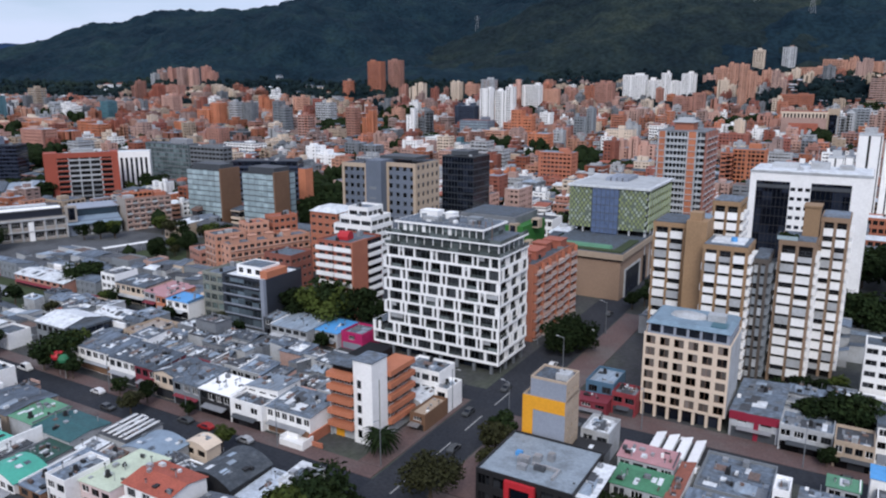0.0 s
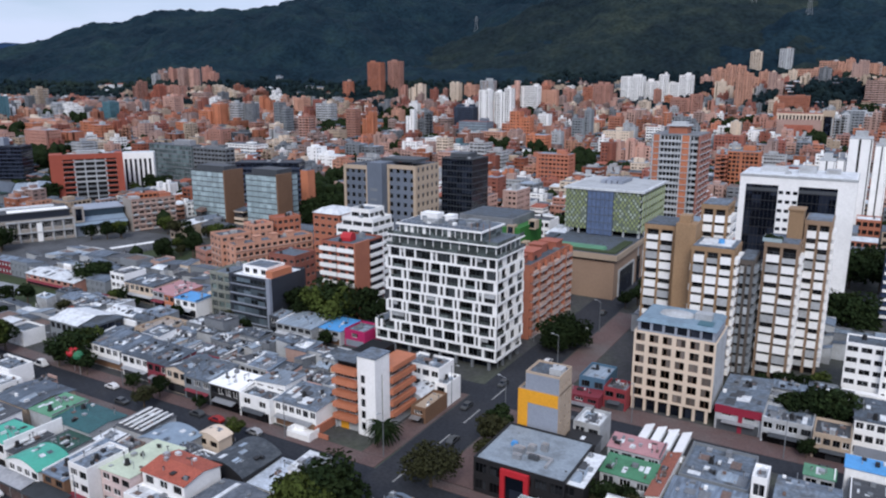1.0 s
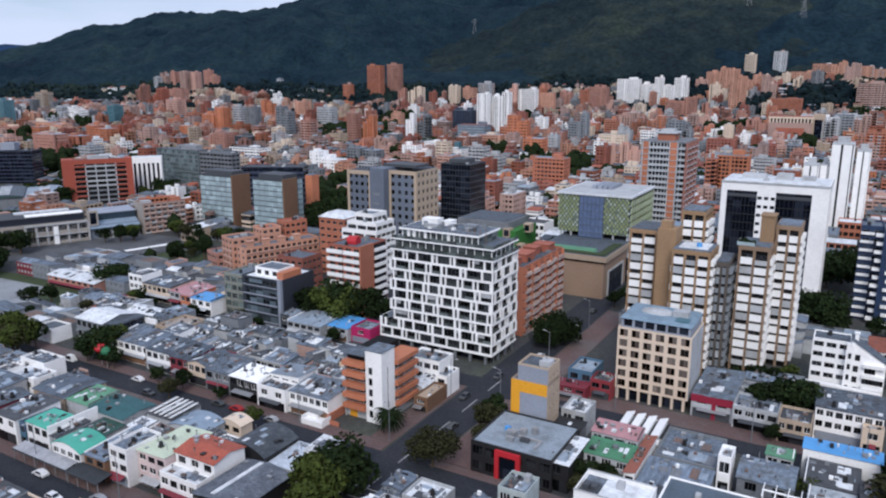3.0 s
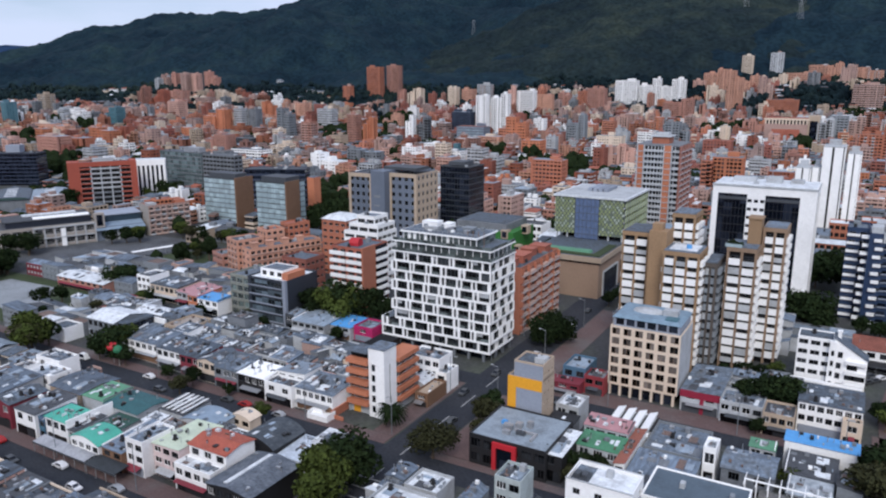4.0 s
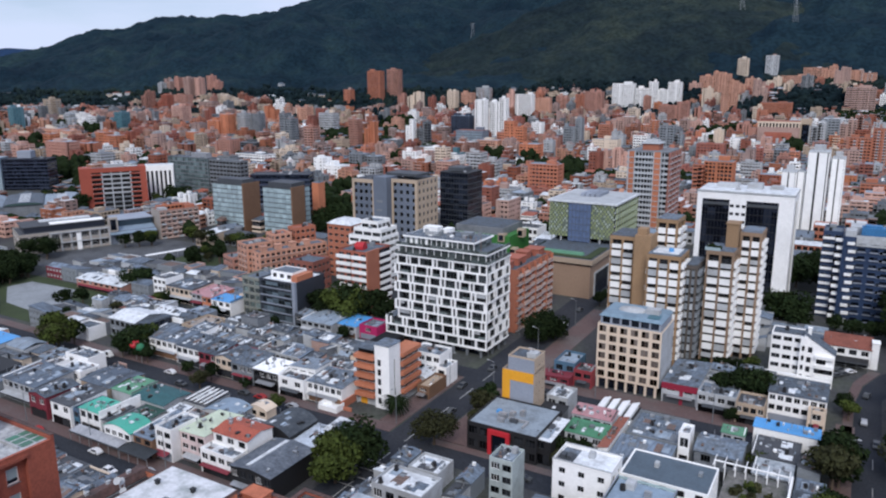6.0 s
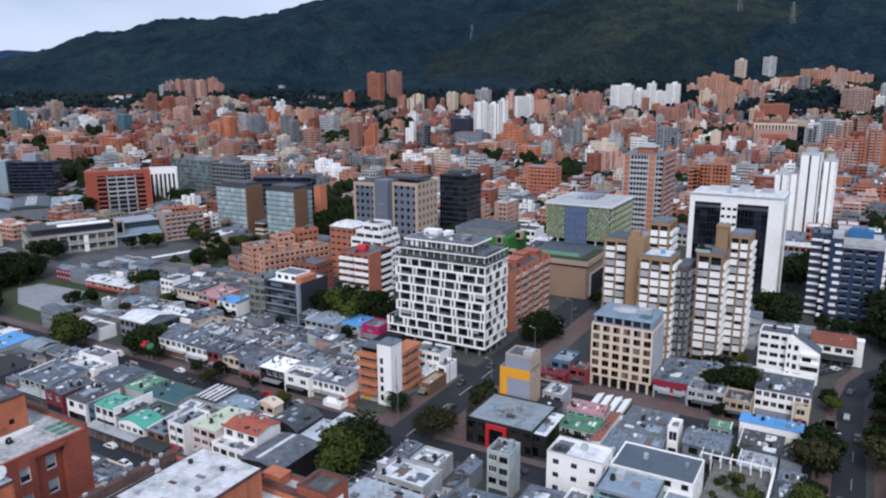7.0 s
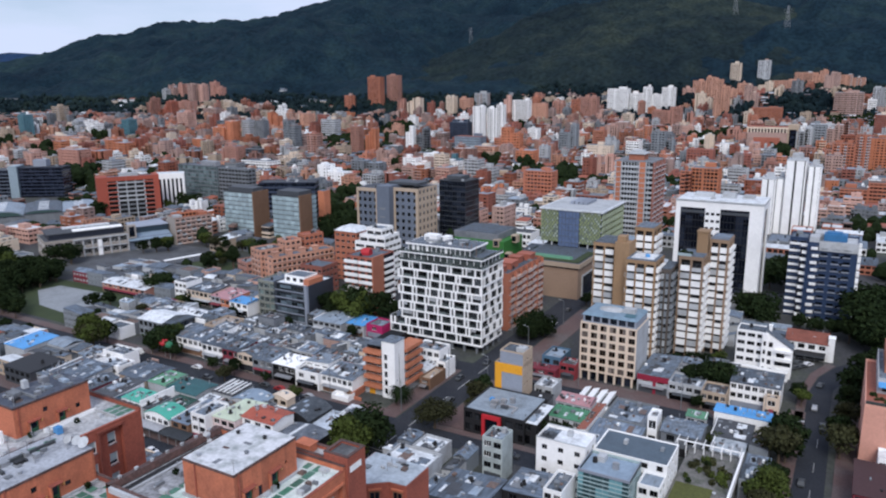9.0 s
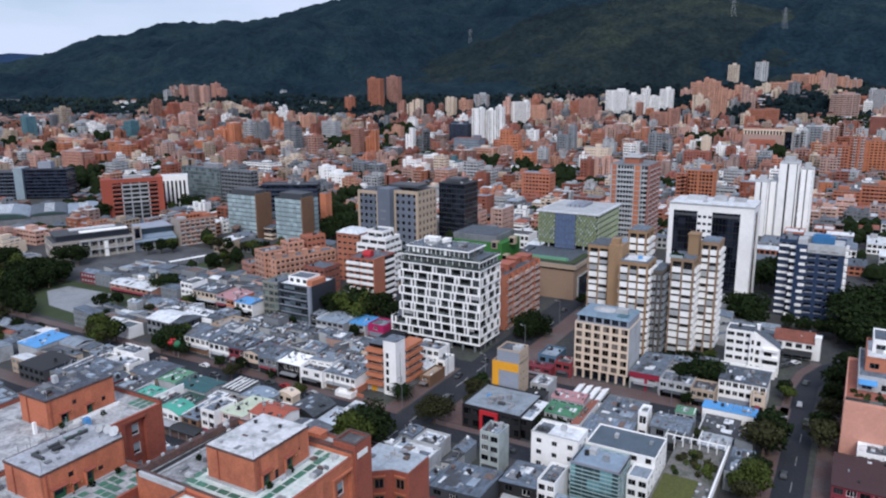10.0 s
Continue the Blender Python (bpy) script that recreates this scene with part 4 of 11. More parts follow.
house(-122.4, -113.4, 73.4, 87.0, 8.2, "S", mat("pale_pink_render", (0.62, 0.50, 0.49), 0.8, 0.1, 0.5, 0.4, 0.2), "shed", LIME, 0.4, "pale pink three-storey house with a pale green roof", floors=3, tanks=1, cols=3)
house(-112.9, -101.0, 76.0, 85.0, 9.2, "S", WHITE, "gable", mat("red_clay_roof", (0.34, 0.085, 0.055), 0.85, 0.2, 0.4, 0.4, 0.3), 1.0, "white three-storey house with a red clay roof", floors=3, tanks=0, cols=3)
house(-112.9, -101.4, 71.4, 75.8, 6.2, "S", WHITE, "flat", ROOFW, 0, "white two-storey shop front with wide windows", tanks=0, cols=4)
house(-99.8, -87.0, 69.0, 84.6, 6.6, "S", BLACK, "gable", mat("slate_shop_roof", (0.075, 0.088, 0.11), 0.75, 0.3, 0.6, 0.8, 0.4, stain_col=(0.15, 0.17, 0.2)), 0.9, "black painted corner shop with a slate grey roof", tanks=0, cols=5)
tagged(part("roof_light", Solid().prism([(-95.6, 70.0, 7.3), (-94.4, 70.0, 7.45), (-94.4, 84.0, 7.45), (-95.6, 84.0, 7.3)], [(-95.6, 70.0, 7.55), (-94.4, 70.0, 7.7), (-94.4, 84.0, 7.7), (-95.6, 84.0, 7.55)]), ROOFW), "pale strip of roof lights on the black shop", "roof light")
house(-140.6, -131.4, 90.2, 99.6, 5.8, "N", OFFWHITE, "shed", ROOFD, 0.5, "house with white slatted roof sheets", tanks=0)
for k in range(5):
    x = -140.3 + k * 1.85
    tagged(part("roof_sheet", Solid().prism([(x, 90.6, 6.1), (x + 1.2, 90.6, 6.4), (x + 1.2, 99.2, 6.9), (x, 99.2, 6.6)], [(x, 90.6, 6.25), (x + 1.2, 90.6, 6.75), (x + 1.2, 99.2, 7.25), (x, 99.2, 6.75)]), WHITE), "white slanted roof sheet", "roof sheet", "roof sheets")
house(-131.0, -119.8, 88.8, 96.8, 5.6, "N", OFFWHITE, "vault", ROOFB, 1.3, "house with a curved blue-grey sheet roof", cols=1, tanks=0)
house(-121.4, -114.6, 97.0, 101.0, 5.4, "S", CREAM, "vault", CREAM, 1.2, "small cream domed kiosk above the roofs", tanks=0, plain=True)
house(-140.8, -134.6, 84.4, 89.0, 4.8, "S", OFFWHITE, "shed", ROOFW, 0.5, "low house with a white sheet roof", tanks=0)
house(-134.4, -128.8, 84.6, 88.6, 4.6, "S", BRICK3, "shed", RUST, 0.5, "low brick house with a rusty roof", tanks=1)
house(-109.4, -97.8, 87.6, 98.8, 6.0, "N", BLACK, "vault", mat("navy_curved_roof", (0.045, 0.055, 0.068), 0.7, 0.3, 0.6, 0.8, 0.4, stain_col=(0.10, 0.115, 0.13)), 2.2, "black hall with a curved dark roof", cols=1, tanks=0)
house(-97.4, -90.2, 88.6, 99.0, 4.6, "S", WHITE, "shed", mat("pale_blue_sheets", (0.50, 0.56, 0.64), 0.6, 0.2, 0.8, 0.7, 0.35, stain_col=(0.28, 0.32, 0.37)), 0.5, "low white annex with pale blue roof sheets", tanks=1)
tagged(part("party_wall", Solid().box(-151.85, -151.53, 70.6, 84.0, 0, 7.7), WHITE), "white party wall between shop houses", "wall")


def street_canopy(x0, x1, y0, y1, mt, label):
    t = thing("canopy", label, "canopy", (x0, y0, 0))
    w, d = x1 - x0, y1 - y0
    part("canopy_roof", Solid().prism([(0, 0, 2.9), (w, 0, 2.9), (w, d, 3.4), (0, d, 3.4)], [(0, 0, 3.0), (w, 0, 3.0), (w, d, 3.5), (0, d, 3.5)]), mt, t)
    part("fascia", Solid().box(-0.05, w + 0.05, -0.08, -0.002, 2.6, 3.02), DKGREY, t)
    n = max(2, round(w / 4))
    for k in range(n + 1):
        u = 0.1 + (w - 0.2) * k / n
        part("post", Solid().box(u - 0.07, u + 0.07, 0.15, 0.3, 0, 2.9), METAL, t)


street_canopy(-158.0, -137.4, 65.2, 68.5, mat("pale_canopy_sheet", (0.36, 0.37, 0.40), 0.7, 0.15, 0.8, 0.6, 0.3), "pale grey canopy over the pavement")
street_canopy(-136.9, -125.8, 65.0, 69.0, mat("black_canopy_sheet", (0.025, 0.03, 0.035), 0.7, 0.2, 0.8, 0.6, 0.3), "black canopy over a shop terrace")
house(-172.6, -163.6, 69.6, 81.6, 6.8, "S", WHITE, "shed", ROOFD, 0.7, "white fronted house with wide windows and dark roof", cols=2)
house(-163.4, -160.9, 70.4, 80.0, 5.8, "S", mat("blue_mural_paint", (0.05, 0.15, 0.22), 0.7, 0.35, 0.8, 0.9, 0.5, stain_col=(0.12, 0.06, 0.14)), "flat", ROOFD, 0, "narrow house painted with a blue mural", cols=1, tanks=0)
house(-183.0, -174.6, 69.4, 80.2, 7.2, "S", MAROON, "gable", ROOFG, 1.0, "maroon fronted house beside a cream wall", cols=2)
house(-179.6, -165.8, 84.0, 96.6, 6.4, "N", BEIGE, "gable", ROOFX, 0.9, "house with broad grey ribbed roofs")
house(-195.0, -183.6, 86.6, 93.6, 6.6, "S", WHITE, "flat", ROOFW, 0, "white house with a bright white roof", cols=2)
house(-202.4, -190.4, 94.0, 100.6, 7.4, "S", WHITE, "flat", ROOFG, 0, "white house with stepped white parapets", cols=2)
house(-203.0, -186.0, 73.0, 86.0, 6.4, "S", OFFWHITE, "shed", ROOFX, 1.0, "pale house with a weathered blue-grey roof")
house(-224.6, -208.6, 69.4, 82.6, 6.0, "S", DKGREY, "shed", BLACK, 0.6, "dark house with a black roof", tanks=1, plain=True)
# north side of the first street
house(-117.8, -104.4, 118.4, 129.0, 6.2, "S", WHITE, "shed", ROOFG, 1.0, "white two-storey house with a grey sheet roof", cols=6)
tagged(part("garden_wall", Solid().box(-110.4, -103.4, 114.4, 114.7, 0, 1.6).box(-110.4, -110.1, 114.7, 118.3, 0, 2.2).box(-103.7, -103.4, 114.7, 118.3, 0, 2.2).box(-110.1, -103.7, 115.6, 118.3, 0, 1.1).box(-110.1, -107.0, 117.0, 118.3, 1.1, 2.3), WHITE), "white garden wall with steps before a house", "wall")
house(-128.4, -118.0, 117.0, 122.6, 6.0, "S", WHITE, "flat", ROOFD, 0, "white house with black lower front", tanks=0, cols=2)
house(-128.4, -118.0, 122.8, 131.0, 7.6, "S", WHITE, "shed", ROOFL, 0.8, "white upper house with a pale steel roof", tanks=0, cols=3)
house(-139.4, -128.6, 117.4, 126.0, 6.4, "S", BLACK, "shed", WHITE, 0.9, "dark bar with a white pitched canopy roof", tanks=0)
house(-149.5, -139.6, 117.6, 128.1, 6.4, "S", GREY, "shed", None, 1.2)
house(-157.8, -149.7, 118.4, 128.9, 6.6, "S", CREAM, "gable", ROOFG, 1.2)
house(-166.3, -158.0, 119.0, 129.5, 6.6, "S", MAROON, "shed", ROOFX, 1.2, "maroon painted house with a grey sheet roof")
house(-178.0, -166.5, 119.5, 130.0, 6.6, "S", WHITE, "shed", ROOFX, 1.2)
house(-196.0, -178.2, 120.5, 131.0, 6.6, "S", WHITE, "shed", ROOFX, 1.4, cols=6)
house(-224.0, -209.2, 126.6, 140.4, 7.2, "S", GREY, "gable", ROOFW, 1.7, "grey hall with a white pitched roof", tanks=0, plain=True)
TAKEN.append((-209.0, -198.6, 126.0, 141.4))


def tiered_hall():
    t = thing("showroom", "dark glazed showroom in two steps with a white end wall", "shop", (-209, 128, 0), group="low houses")
    for x0, x1, h in ((0.0, 4.4, 7.4), (4.42, 9.4, 4.6)):
        part("glazing", Solid().box(x0, x1, 0.2, 12.0, 0.3, h - 0.6), GLASSN, t)
        part("roof_slab", Solid().box(x0, x1 + 0.25, -0.1, 12.3, h - 0.6, h), ROOFG, t)
        for k in range(5):
            part("mullion", Solid().box(x1 + 0.002, x1 + 0.1, 0.4 + k * 2.8, 0.55 + k * 2.8, 0.3, h - 0.61), DKGREY, t)
    part("end_wall", Solid().box(0, 9.9, 12.32, 13.0, 0, 6.4), WHITE, t)
    part("plinth", Solid().box(-0.1, 9.8, -0.1, 12.3, 0, 0.3), OFFWHITE, t)


tiered_hall()
house(-221.0, -206.0, 145.2, 152.8, 5.2, "S", OFFWHITE, "gable", ROOFW, 1.2, "low hall with a white roof", tanks=0)
# by the cross road
house(-99.0, -88.0, 149.2, 157.4, 9.2, "S", WHITE, "flat", ROOFG, 0, "white three-storey house with dark windows", floors=3, cols=4)
house(-88.4, -84.6, 147.6, 155.0, 6.0, "S", WHITE, "flat", ROOFW, 0, "low white corner house with a roof terrace", cols=1)
house(-94.0, -88.8, 141.4, 148.8, 4.4, "S", OFFWHITE, "vault", ROOFW, 0.9, "low wing with a curved white roof", cols=1, tanks=0)
house(-88.7, -84.4, 136.4, 147.4, 3.8, "S", BROWN, "flat", BEIGE, 0, "low brown wing with a beige terrace", cols=1, tanks=0)
house(-299, -266, 163.0, 175.0, 4.4, "S", BRICK2, "gable", ROOFW, 1.2, "long shed with a white sheet roof", tanks=0, cols=8)
house(-247, -234, 82.5, 97, 6.0, "N", OFFWHITE, "shed", BLUER, 0.8, "house with a bright blue sheet roof", tanks=0)
# east of the avenue
TAKEN.append((-60, -42.8, 115, 134.4))
TAKEN.append((-28.2, -10.8, 96.0, 112.4))
TAKEN.append((-58.8, -48.4, 134.4, 143.2))
TAKEN.append((-14.4, 19.2, 85.8, 131.0))
house(-42.6, -36.7, 117.4, 130.6, 6.8, "S", BLACK, "shed", ROOFW, 0.4, "black fronted shop with white roof sheets", cols=1, tanks=0, lean=False)
TAKEN.append((-36.6, -24.6, 116.0, 126.2))
house(-36.4, -26.0, 126.8, 133.4, 6.0, "S", OFFWHITE, "shed", mat("bottle_green_sheets", (0.055, 0.185, 0.10), 0.65, 0.15, 0.6, 0.4, 0.3), 0.9, "house with a green sheet roof", tanks=0)
house(-37.8, -26.6, 136.2, 141.8, 6.8, "S", OFFWHITE, "shed", PINKR, 0.8, "house with a faded pink roof", tanks=0)
house(-25.8, -23.4, 122.0, 141.0, 6.2, "S", WHITE, "shed", TILE, 0.6, "narrow tiled range beside a white wall", cols=1, tanks=0, lean=False)
TAKEN.append((-34.0, -22.6, 141.0, 150.6))


def sawtooth_shed():
    t = thing("workshop", "low workshop under white sawtooth roof lights", "workshop", (-28.3, 147.4, 0), group="low houses")
    part("wall", Solid().box(-5.6, 5.6, -4.6, 4.6, 0, 5.4), OFFWHITE, t)
    for k in range(4):
        u = -5.5 + k * 2.8
        part("roof_light", Solid().prism([(u, -4.8, 5.5), (u + 2.1, -4.8, 6.0), (u + 2.1, 4.8, 6.4), (u, 4.8, 5.9)], [(u, -4.8, 5.7), (u + 2.1, -4.8, 6.4), (u + 2.1, 4.8, 6.8), (u, 4.8, 6.1)]), WHITE, t)
        part("roof_light", Solid().prism([(u + 0.3, -6.6, 4.3), (u + 2.3, -6.6, 4.6), (u + 2.3, -5.0, 5.0), (u + 0.3, -5.0, 4.7)], [(u + 0.3, -6.6, 4.45), (u + 2.3, -6.6, 4.9), (u + 2.3, -5.0, 5.3), (u + 0.3, -5.0, 4.85)]), WHITE, t)
        part("roof_gutter", Solid().box(u + 2.12, u + 2.79, -4.5, 4.5, 5.4, 5.5), BLACK, t)
    part("lean_to", Solid().box(-5.4, 5.6, -5.4, -4.61, 0, 4.2), OFFWHITE, t)


sawtooth_shed()
house(-48.4, -42.0, 143.6, 152.0, 6.6, "S", OFFWHITE, "flat", ROOFW, 0, "pale house with white roof terrace", tanks=0)
house(-48.2, -41.2, 134.8, 142.4, 5.0, "S", CONC, "shed", BLACK, 0.4, "low annex with a black roof", tanks=0, plain=True)
house(-22.4, -9.0, 134.8, 150.4, 5.0, "S", GREY, "flat", ROOFG, 0, "broad workshop with a patched blue-grey roof", tanks=2)
house(-22.6, -8.8, 117.6, 132.6, 5.4, "S", GREY, "shed", ROOFX, 0.5, "workshop with dark ribbed roof sheets", tanks=1, lean=False)
house(9.6, 18.2, 131.4, 138.8, 4.4, "S", OFFWHITE, "shed", mat("glassy_white_sheets", (0.42, 0.46, 0.50), 0.4, 0.35, 0.5, 0.9, 0.5, stain_col=(0.16, 0.19, 0.21)), 0.5, "low hall with glassy pale roof sheets", tanks=0)
house(8.4, 18.8, 139.4, 149.8, 5.2, "S", GREY, "shed", ROOFD, 0.6, "low hall with a dark roof and white sheets", tanks=1)
house(7.2, 22.8, 150.6, 155.4, 7.6, "N", WHITE, "shed", BLUER, 0.5, "white house with a bright blue roof", tanks=0)
house(-4.0, 6.8, 131.3, 141.6, 6.8, "S", CONC, "gable", ROOFG, 1.4, "grey walled workshop with a broad grey roof", cols=2)
house(-8.4, -5.6, 133.0, 138.6, 9.4, "S", WHITE, "flat", ROOFW, 0, "narrow white stair house above grey roofs", cols=1, tanks=0)
house(0.0, 5.6, 146.0, 149.4, 6.2, "S", OFFWHITE, "shed", GREENR, 0.7, "small annex with a green roof", tanks=0)
house(-42.4, -36.6, 93.6, 100.4, 12.2, "S", mat("pale_sage_render", (0.44, 0.50, 0.50), 0.8, 0.12, 0.5, 0.6, 0.25), "flat", ROOFG, 0, "narrow pale grey-green tower house", floors=4, cols=2)
house(-46.4, -31.6, 72.0, 86.0, 5.6, "S", DKGREY, "shed", ROOFX, 0.9, "broad workshop under ribbed blue-grey sheets", tanks=1, cols=3)
house(-31.0, -20.8, 82.4, 94.2, 6.0, "S", BLACK, "shed", ROOFY, 0.6, "black fronted workshop with a grey sheet roof", tanks=1, cols=2)
house(-20.6, -15.9, 83.0, 93.0, 8.6, "S", WHITE, "flat", ROOFG, 0, "narrow white three-storey house", floors=3, cols=2)
house(-64.4, -51.0, 77.6, 86.8, 7.6, "S", OFFWHITE, "flat", ROOFW, 0, "white corner house with a broad white roof", floors=2, tanks=2)
house(-63.8, -55.4, 92.2, 100.0, 4.6, "S", OFFWHITE, "flat", ROOFW, 0, "small white house with a pale flat roof")
# in front of and beside the hotel
house(-21.6, -11.0, 171.0, 193.0, 6.3, "S", OFFWHITE, "shed", ROOFG, 0.5, "shop with a red fascia and a patched pale roof", cols=2)
tagged(part("shop_sign", Solid().box(-21.7, -10.9, 170.7, 170.98, 4.6, 6.6).box(-16.2, -15.2, 170.7, 170.98, 0.0, 4.6), mat("crimson_paint", (0.26, 0.015, 0.04), 0.6, 0.1)), "red painted shop fascia on a post", "sign")
house(-10.8, 0.1, 169.6, 179.0, 5.8, "S", OFFWHITE, "flat", ROOFG, 0, "pale two-storey shop with a flat roof", cols=4)
house(0.3, 8.0, 167.2, 176.0, 5.8, "S", BEIGE, "flat", ROOFD, 0, "beige two-storey shop with dark windows", cols=4)
house(8.2, 23.2, 173.2, 186.0, 8.8, "S", WHITE, "shed", ROOFG, 0.6, "white three-storey house with ribbon windows", floors=3, cols=7)
house(18.8, 23.4, 170.4, 173.1, 6.4, "S", CREAM, "flat", CREAM, 0, "cream walled low corner shop", cols=1, tanks=0)
house(-59.8, -49.4, 165.0, 170.0, 3.4, "S", MAROON, "shed", MAROON, 0.5, "dark red low shop beside the avenue", tanks=0)
house(-56.6, -49.4, 170.4, 181.0, 6.4, "S", mat("petrol_blue_paint", (0.07, 0.15, 0.23), 0.7, 0.1), "flat", ROOFL, 0.6, "petrol blue house with a pale roof terrace", tanks=1, cols=2)
house(-49.2, -43.2, 168.6, 175.0, 5.4, "S", mat("dull_red_paint", (0.27, 0.035, 0.045), 0.7, 0.15, 0.5, 0.4, 0.3), "flat", ROOFD, 0, "red fronted low shop with a dark flat roof", cols=2)
# west of the white tower
house(-136.9, -128.8, 171.8, 181.0, 5.0, "S", mat("magenta_paint", (0.42, 0.015, 0.11), 0.7), "flat", ROOFG, 0, "low building with a magenta front", cols=1)
house(-146.0, -137.2, 170.0, 181.0, 4.8, "S", OFFWHITE, "shed", BLUER, 0.6, "low building with a blue roof", cols=2)
house(-161.5, -146.4, 166.5, 179.0, 5.0, "S", OFFWHITE, "shed", ROOFL, 0.8, "low hall with pale steel roof", tanks=0)
house(-252.0, -243.6, 169.8, 180.0, 9.2, "S", WHITE, "flat", ROOFG, 0, "white three-storey house with dark windows", floors=3)
house(-243.4, -226.0, 169.6, 182.0, 6.8, "S", CREAM, "shed", ROOFG, 0.8, "beige two-storey house with a grey roof")
house(-225.8, -217.2, 168.6, 182.0, 6.2, "S", OFFWHITE, "shed", PINKR, 0.6, "pale shop with a faded pink roof", tanks=0)
house(-217.0, -211.4, 166.6, 180.0, 6.4, "S", BRICKD, "shed", PINKR, 0.8, "orange brick house with a pink roof", tanks=0)
house(-211.2, -199.8, 166.4, 174.4, 6.0, "S", WHITE, "shed", BLUER, 0.5, "white house with dark windows and a blue roof", cols=3)
house(-197.0, -186.0, 138.4, 151.4, 5.2, "S", BEIGE, "flat", mat("sandy_roof_felt", (0.34, 0.29, 0.25), 0.85, 0.25, 0.6, 0.8, 0.35, stain_col=(0.17, 0.15, 0.14)), 0, "low beige house with a sandy flat roof", tanks=1)

fill(-330, -215, 71.6, 87.0, "S", 11, wmax=13, near=False)
fill(-215, -84.5, 71.6, 87.0, "S", 31)
fill(-330, -215, 87.2, 100.8, "N", 12, wmax=13, near=False)
fill(-215, -84.5, 87.2, 100.8, "N", 32)
fill(-330, -92, 38, 54.5, "N", 13, wmin=6, wmax=11)
fill(-260, -92, 20, 37.5, "S", 14, wmin=8, wmax=14, near=False)
fill(-262, -223, 117.2, 136, "S", 15, wmax=13, near=False)
fill(-197, -101, 131.2, 141.5, "S", 30)
fill(-258, -105, 141.8, 157.8, "N", 16)
fill(-69, 25.5, 85, 100.6, "N", 17)
fill(-69, 25.5, 66, 84.5, "S", 18)
fill(-69, 25.5, 44, 62, "N", 19)
fill(-60, 25.5, 116, 133, "S", 20)
fill(-45, 25.5, 135, 154.8, "N", 21)
fill(-330, -198, 167, 185, "S", 22, wmax=13, near=False)
fill(-166, -127, 167, 180, "S", 27, wmax=11)
fill(-12, 26, 182.5, 200, "N", 23)
fill(-16, 20, 232, 254, "N", 24, wmax=12, near=False)
fill(-60, -20, 232, 258, "N", 29, wmax=13, near=False)
fill(-322, -270, 186, 205, "N", 25, wmax=13, near=False)
fill(-268, -200, 192, 210, "N", 28, wmax=13, near=False)
fill(-420, -390, 167, 183, "N", 26, wmax=16, near=False)


